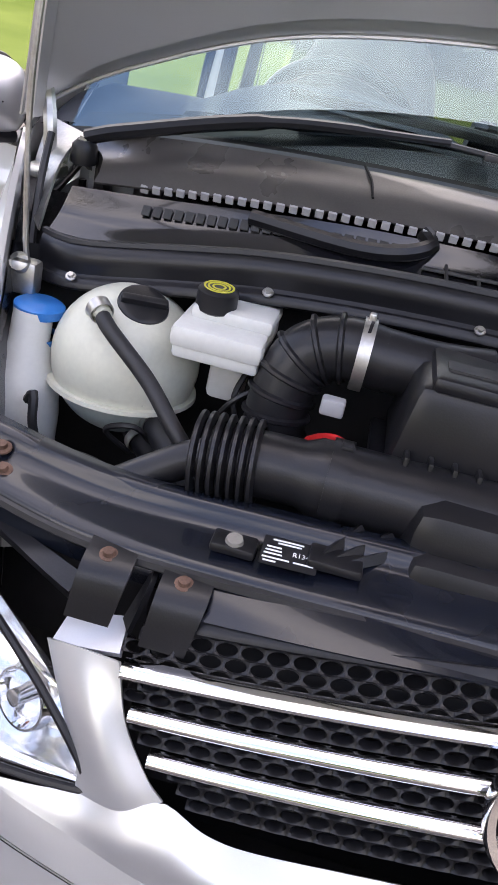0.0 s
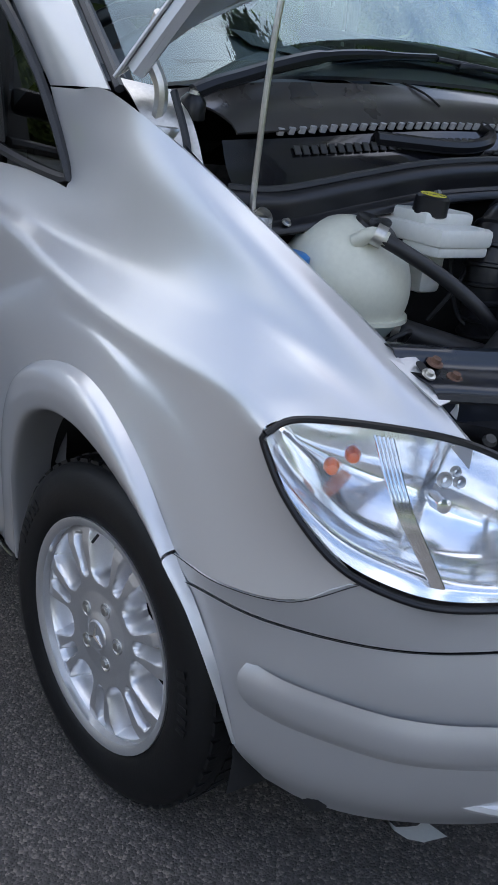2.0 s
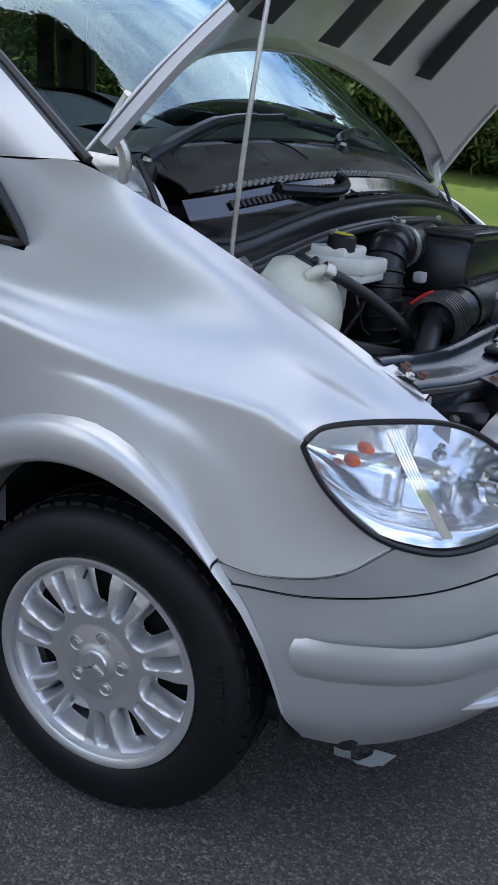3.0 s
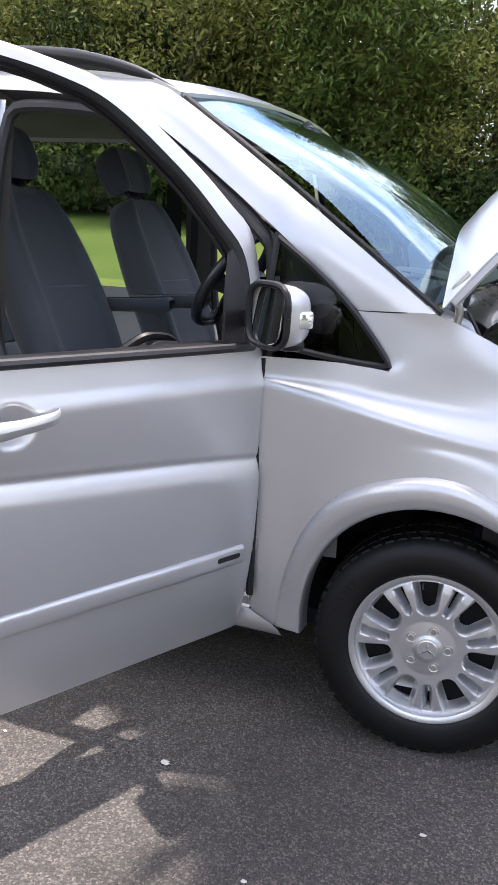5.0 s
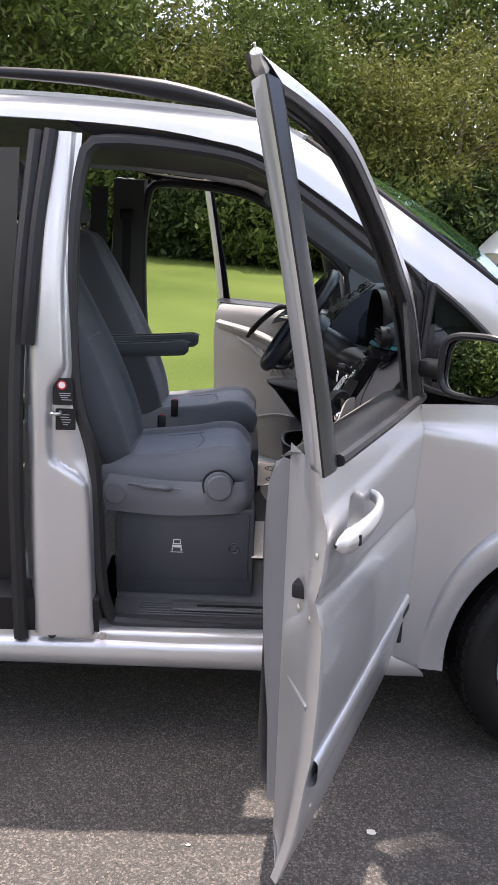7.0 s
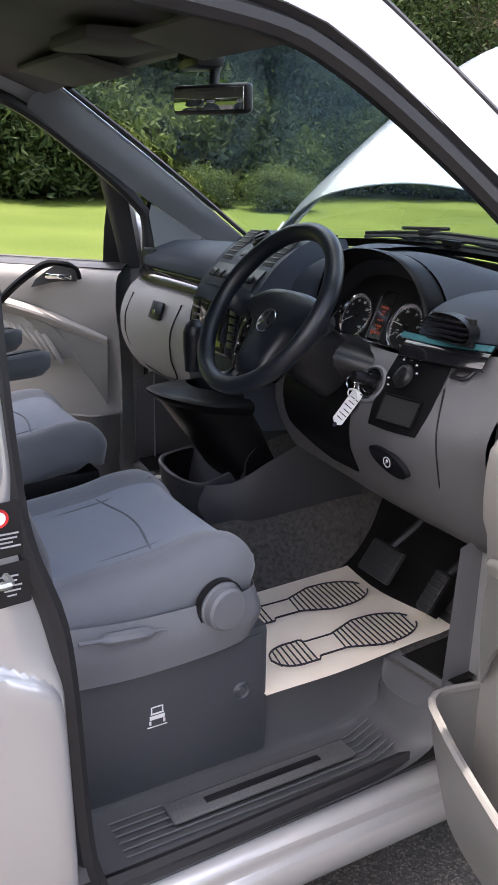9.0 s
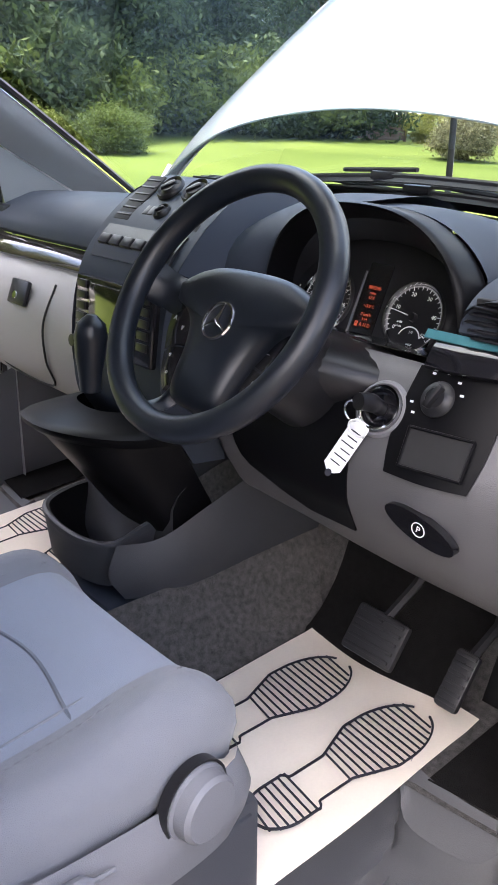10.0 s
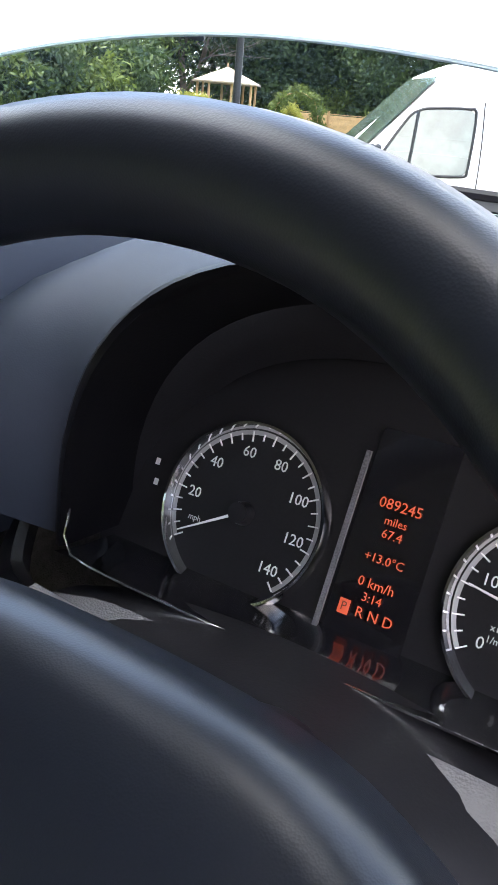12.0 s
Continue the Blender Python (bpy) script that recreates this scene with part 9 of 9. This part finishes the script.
# key with a paper tag
keys_t = thing("key", "car key with a white paper tag in the ignition", "key")
part("blade_head", tube([ig @ Vector((0, 0, 0.004)), ig @ Vector((0, 0, 0.03)), ig @ Vector((-0.004, -0.006, 0.05))], [0.011, 0.013, 0.012], 14, 10), BLACKTRIM, keys_t)
rg = ig @ Vector((-0.016, -0.012, 0.042))
part("key_ring", tube([rg + Vector((0, 0.014 * math.cos(a), 0.014 * math.sin(a) - 0.008)) for a in np.linspace(0, 2 * math.pi, 18)], 0.0016, 6, 40), CHROME, keys_t, "steel key ring")
part("key_ring", tube([rg + Vector((-0.004, 0.016 * math.cos(a) - 0.014, 0.011 * math.sin(a) - 0.028)) for a in np.linspace(0, 2 * math.pi, 18)], 0.0016, 6, 40), WHITE, keys_t)
tgk = frame_of((-0.705, -0.548, 1.083), (-0.86, -0.25, 0.42), (0.1, 0.36, -0.93)) @ Matrix.Diagonal((0.9, 0.85, 1, 1))
tag_p = part("tag", plate([(-0.05, -0.012), (-0.043, -0.017), (0.034, -0.017), (0.046, 0.0), (0.034, 0.017), (-0.043, 0.017), (-0.05, 0.012)], 0.0008, tgk), WHITE, keys_t, "white paper key tag")
part("bar", merge(*[moved(rbox((-0.03 + 0.011 * i, 0.004 - 0.002 * (i % 3), 0.0012), (0.002, 0.026 - 0.006 * (i % 2), 0.0004), 0), tgk) for i in range(6)], spun([(0, 0.0014), (0.006, 0.0014), (0.006, 0.0008)], 16, tgk @ Matrix.Translation((0.044, 0, 0)))), INK, keys_t)

# ---- what stands round the lawn ----
def white_van(x, y, z, turn):
    """Panel van in local axes: x forward from the front wheel, y out of its near side, z up."""
    m = pose(x, y, z, 0, 0, turn)
    v = thing("panel_van", "white panel van parked on the drive beside the lawn", "van")
    side = [(0.46, 0.22), (0.47, 0.45), (0.43, 0.69), (0.29, 0.84), (-0.06, 1.10), (-0.14, 1.20), (-0.52, 1.58), (-0.86, 1.93), (-1.05, 2.02), (-1.5, 2.07), (-4.3, 2.06), (-4.42, 1.95), (-4.45, 0.4), (-4.4, 0.22)]
    cx, cz = -1.9, 1.0
    bm = bmesh.new()
    rows = []
    for off, inset in ((0.0, 0.05), (-0.03, 0.02), (-0.09, 0.0), (-0.85, -0.02), (-1.6, 0.0), (-1.66, 0.02), (-1.69, 0.05)):
        rows.append([bm.verts.new(((px - (inset if px > cx else -inset)), off - 0.10 * max(pz - 1.0, 0) * (1 if off > -0.8 else -1) * (0 if off == -0.85 else 1), pz - (inset if pz > cz else -inset * 0.3))) for px, pz in side])
    for a, b in zip(rows, rows[1:]):
        for i in range(len(side)):
            j = (i + 1) % len(side)
            bm.faces.new((a[i], a[j], b[j], b[i]))
    bm.faces.new(rows[0])
    bm.faces.new(rows[-1][::-1])
    bmesh.ops.recalc_face_normals(bm, faces=bm.faces)
    body = part("body", moved(bm, m), WHITEVAN, v, "glossy white body")
    lean_y = lambda h: -0.10 * max(h - 1.0, 0)
    for px in (0.0, -2.75):
        q = m @ pose(px, 0.0, 0.31, 90, 0, 180)
        part("arch", spun([(0, 0.002), (0.36, 0.002), (0.385, 0.012), (0.39, -0.01)], 36, q), PLASTIC, body, "black plastic wheel arch")
        w = part("wheel", spun([(0.0, 0.0), (0.05, 0.012), (0.16, 0.0), (0.18, 0.016), (0.19, 0.012)], 32, q), ALLOY, v, "silver van wheel")
        part("tyre", spun([(0.185, 0.01), (0.24, 0.022), (0.29, 0.015), (0.305, -0.02), (0.305, -0.16), (0.2, -0.17)], 36, q), RUBBER, w, "black tyre")
    glass_pts = [(-0.22, 0.97), (-0.25, 1.10), (-0.50, 1.50), (-0.60, 1.58), (-0.72, 1.61), (-1.08, 1.63), (-1.15, 1.58), (-1.13, 1.08), (-1.08, 1.03), (-0.62, 1.0), (-0.5, 0.95)]
    win = bmesh.new()
    win.faces.new([win.verts.new((px, 0.004 + lean_y(pz), pz)) for px, pz in glass_pts])
    window = part("window", moved(win, m), VANGLASS, body, "dark green-tinted side window")
    part("window_seal", tube([m @ Vector((px, 0.004 + lean_y(pz), pz)) for px, pz in glass_pts + glass_pts[:1]], 0.014, 6, 70), SEAL, window)
    part("window_divider", tube([m @ Vector((-0.55, 0.012 + lean_y(0.97), 0.97)), m @ Vector((-0.60, 0.012 + lean_y(1.58), 1.58))], 0.014, 6, 4), SEAL, window)
    part("mirror", moved(rbox((-0.20, 0.11, 1.12), (0.10, 0.17, 0.30), 0.04, seg=3), m), PLASTIC, v, "black door mirror")
    part("mirror_arm", moved(rbox((-0.24, 0.03, 1.02), (0.10, 0.12, 0.05), 0.02), m), PLASTIC, v)
    part("door_handle", moved(rbox((-1.02, 0.012, 0.80), (0.20, 0.035, 0.06), 0.015), m), PLASTIC, v, "black door handle")
    part("handle_recess", moved(rbox((-0.86, 0.008, 0.81), (0.09, 0.02, 0.065), 0.012), m), BLACKTRIM, v)
    part("side_strip", moved(rbox((-1.42, 0.012, 0.40), (2.0, 0.03, 0.09), 0.012), m), PLASTIC, v, "black side moulding")
    part("bumper", moved(rbox((0.43, -0.83, 0.33), (0.12, 1.6, 0.2), 0.04), m), PLASTIC, v, "black front bumper")
    part("headlight", moved(rbox((0.40, -0.16, 0.63), (0.10, 0.26, 0.19), 0.03), m), REFLECT, v, "clear headlight")
    part("side_repeater", moved(rbox((0.02, 0.006, 0.80), (0.05, 0.014, 0.025), 0.005), m), RED, v, "small red side lamp")
    scr = bmesh.new()
    scr.faces.new([scr.verts.new(p) for p in ((-0.15, -0.12, 1.22), (-0.15, -1.57, 1.22), (-0.80, -1.45, 1.885), (-0.80, -0.24, 1.885))])
    bmesh.ops.translate(scr, verts=scr.verts, vec=(0.012, 0, 0.012))
    part("windscreen", moved(scr, m), VANGLASS, body, "dark windscreen")
    part("door_gap", tube([m @ Vector((px, 0.002 + lean_y(pz), pz)) for px, pz in ((-1.22, 1.7), (-1.24, 1.2), (-1.24, 0.45))], 0.006, 5, 14), VOID, body)
    return v


VANGLASS = pmat("van_window_glass", (0.05, 0.075, 0.07), 0.06, 0, 0.6, 3.5, 9, 0.0, coat=1.0)
white_van(6.71, 3.41, 0.0, 128)

# dark post at the edge of the drive
post = thing("post", "thin dark metal post at the lawn's edge", "post")
part("shaft", tube([(4.2, 3.0, 0), (4.2, 3.0, 1.2), (4.205, 3.0, 2.6)], [0.026, 0.026, 0.024], 12, 10), BLACKTRIM, post)
part("base_flange", spun([(0.0, 0.012), (0.07, 0.012), (0.075, 0.0)], 20, Matrix.Translation((4.2, 3.0, 0.0))), BLACKTRIM, post)
part("cap", spun([(0, 0.03), (0.02, 0.025), (0.032, 0.0)], 16, Matrix.Translation((4.205, 3.0, 2.6))), BLACKTRIM, post)

# garden end: gazebo, fences, leafy arch
SHINGLE = pmat("weathered_shingle", (0.30, 0.25, 0.20), 0.9, 0, 0.25, 4, 40, 0.4)
FENCEWOOD = pmat("fence_wood", (0.36, 0.22, 0.11), 0.85, 0, 0.2, 6, 50, 0.4)
DARKWOOD = pmat("dark_fence_wood", (0.08, 0.05, 0.035), 0.85, 0, 0.25, 6, 50, 0.4)
gx, gy = 28.8, 20.7
gz = ground_height(gx, gy)
gaz = thing("gazebo", "small wooden gazebo with a pale pointed roof", "gazebo")
for k in range(8):
    a, b = 2 * math.pi * k / 8, 2 * math.pi * (k + 1) / 8
    bm = bmesh.new()
    pts = [(gx + 1.35 * math.cos(w), gy + 1.35 * math.sin(w), 2.42) for w in (a, b)]
    top_p = (gx, gy, 2.98)
    low_p = [(px, py, 2.36) for px, py, pz in pts]
    A, B, C, D, E = [bm.verts.new(p) for p in (*pts, top_p, *low_p)]
    bm.faces.new((A, B, C))
    bm.faces.new((D, E, B, A))
    part("roof_panel", bm, SHINGLE, gaz)
    part("pillar", tube([(gx + 1.15 * math.cos(a), gy + 1.15 * math.sin(a), gz), (gx + 1.15 * math.cos(a), gy + 1.15 * math.sin(a), 2.4)], 0.05, 6, 4), FENCEWOOD, gaz)
    if k % 4 != 2:
        part("rail", tube([(gx + 1.15 * math.cos(a), gy + 1.15 * math.sin(a), gz + 0.8), (gx + 1.15 * math.cos(b), gy + 1.15 * math.sin(b), gz + 0.8)], 0.03, 5, 4), FENCEWOOD, gaz)
part("finial", spun([(0, 0.2), (0.04, 0.12), (0.05, 0.0)], 10, Matrix.Translation((gx, gy, 2.95))), FENCEWOOD, gaz)
part("deck", spun([(0, 0.12), (1.3, 0.12), (1.32, -0.1)], 24, Matrix.Translation((gx, gy, gz))), FENCEWOOD, gaz)


def fence_panel(x0, y0, x1, y1, height, material, label):
    f = thing("fence_panel", label, "fence", "garden fence panels")
    a, b = Vector((x0, y0, 0)), Vector((x1, y1, 0))
    u = (b - a).normalized()
    z = min(ground_height(x0, y0), ground_height(x1, y1))
    q = Matrix(((u.x, -u.y, 0, a.x), (u.y, u.x, 0, a.y), (0, 0, 1, z), (0, 0, 0, 1)))
    ln = (b - a).length
    part("post", moved(rbox((0, 0, height * 0.52), (0.1, 0.1, height * 1.1), 0.01), q), material, f)
    part("post", moved(rbox((ln, 0, height * 0.52), (0.1, 0.1, height * 1.1), 0.01), q), material, f)
    n = 9
    for i in range(n):
        part("board", moved(rbox((ln / 2, 0.012 * (i % 2), height * (0.06 + 0.9 * (i + 0.5) / n)), (ln - 0.1, 0.02, height * 0.9 / n * 1.06), 0.004), q), material, f)
    part("capping", moved(rbox((ln / 2, 0, height), (ln, 0.06, 0.03), 0.006), q), material, f)


for i in range(3):
    fence_panel(32.9 + i * 1.35, 20.4 - i * 1.3, 34.25 + i * 1.35, 19.1 - i * 1.3, 1.35, FENCEWOOD, "orange-brown wooden fence panel behind the lawn")
for i in range(2):
    fence_panel(22.6 + i * 1.7, 22.6 - i * 0.5, 24.3 + i * 1.7, 22.1 - i * 0.5, 1.0, DARKWOOD, "dark brown low fence panel below the trees")
ax_, ay_ = 30.1, 18.2
az_ = ground_height(ax_, ay_)
arch_t = thing("garden_arch", "garden arch overgrown with green leaves", "arch")
hoop = [(ax_ + 0.62 * 0.85 * math.cos(w), ay_ - 0.78 * 0.85 * math.cos(w), az_ + 1.15 + 0.85 * math.sin(w)) for w in np.linspace(0, math.pi, 15)]
hoop = [(hoop[0][0], hoop[0][1], az_)] + hoop + [(hoop[-1][0], hoop[-1][1], az_)]
part("hoop", tube(hoop, 0.03, 6, 40), FENCEWOOD, arch_t)
for k, p in enumerate(cat(hoop, 12)):
    mesh_part("leaf_clump", leaf_cloud(60 + k, 14, 50, p, (0.22, 0.22, 0.25), 0.06, 0.09), LEAF, arch_t)
for k, (bx, by, w, h) in enumerate(((24.5, 19.1, 0.95, 1.5), (26.2, 18.9, 0.7, 1.3), (31.5, 19.4, 0.6, 1.7), (20.3, 20.0, 0.45, 1.4), (36.0, 17.6, 0.7, 1.5))):
    b = bush("yellow-green garden shrub near the gazebo", 70 + k, LEAF_YEL, w, h)
    b.matrix_basis = pose(bx, by, ground_height(bx, by))

# pale chips on the drive
for k, (px, py, r) in enumerate(((-0.619, -1.229, 0.013), (0.09, -1.211, 0.008), (-0.25, -1.55, 0.007), (-1.1, -1.30, 0.006), (0.3, -1.5, 0.007))):
    bm = bmesh.new()
    bmesh.ops.create_icosphere(bm, subdivisions=2, radius=1.0)
    rs = random.Random(90 + k)
    for v in bm.verts:
        j = 1 + rs.uniform(-0.3, 0.3)
        v.co = Vector((px + v.co.x * r * j, py + v.co.y * r * j * 0.8, 0.003 + (v.co.z + 0.6) * r * 0.25))
    chip = part("stone_chip", bm, WHITE_TANK)
    tagged(chip, "pale chip of stone lying on the asphalt", "stone", group="stone chips")

# pale L-shaped mark on the asphalt below the bumper
mark_line = cat([(0.30, 0.05, 0.004), (0.325, -0.2, 0.004), (0.34, -0.36, 0.004), (0.375, -0.425, 0.004), (0.42, -0.41, 0.004), (0.44, -0.35, 0.004)], 30)
rs = random.Random(7)
mark = part("paint_mark", grid([[p + Vector((w * (0.022 + rs.uniform(-0.006, 0.006)), w * rs.uniform(-0.006, 0.01), 0)) for p in mark_line] for w in (-1, 1)]), WHITE_TANK)
tagged(mark, "worn pale paint mark on the asphalt", "paint mark")
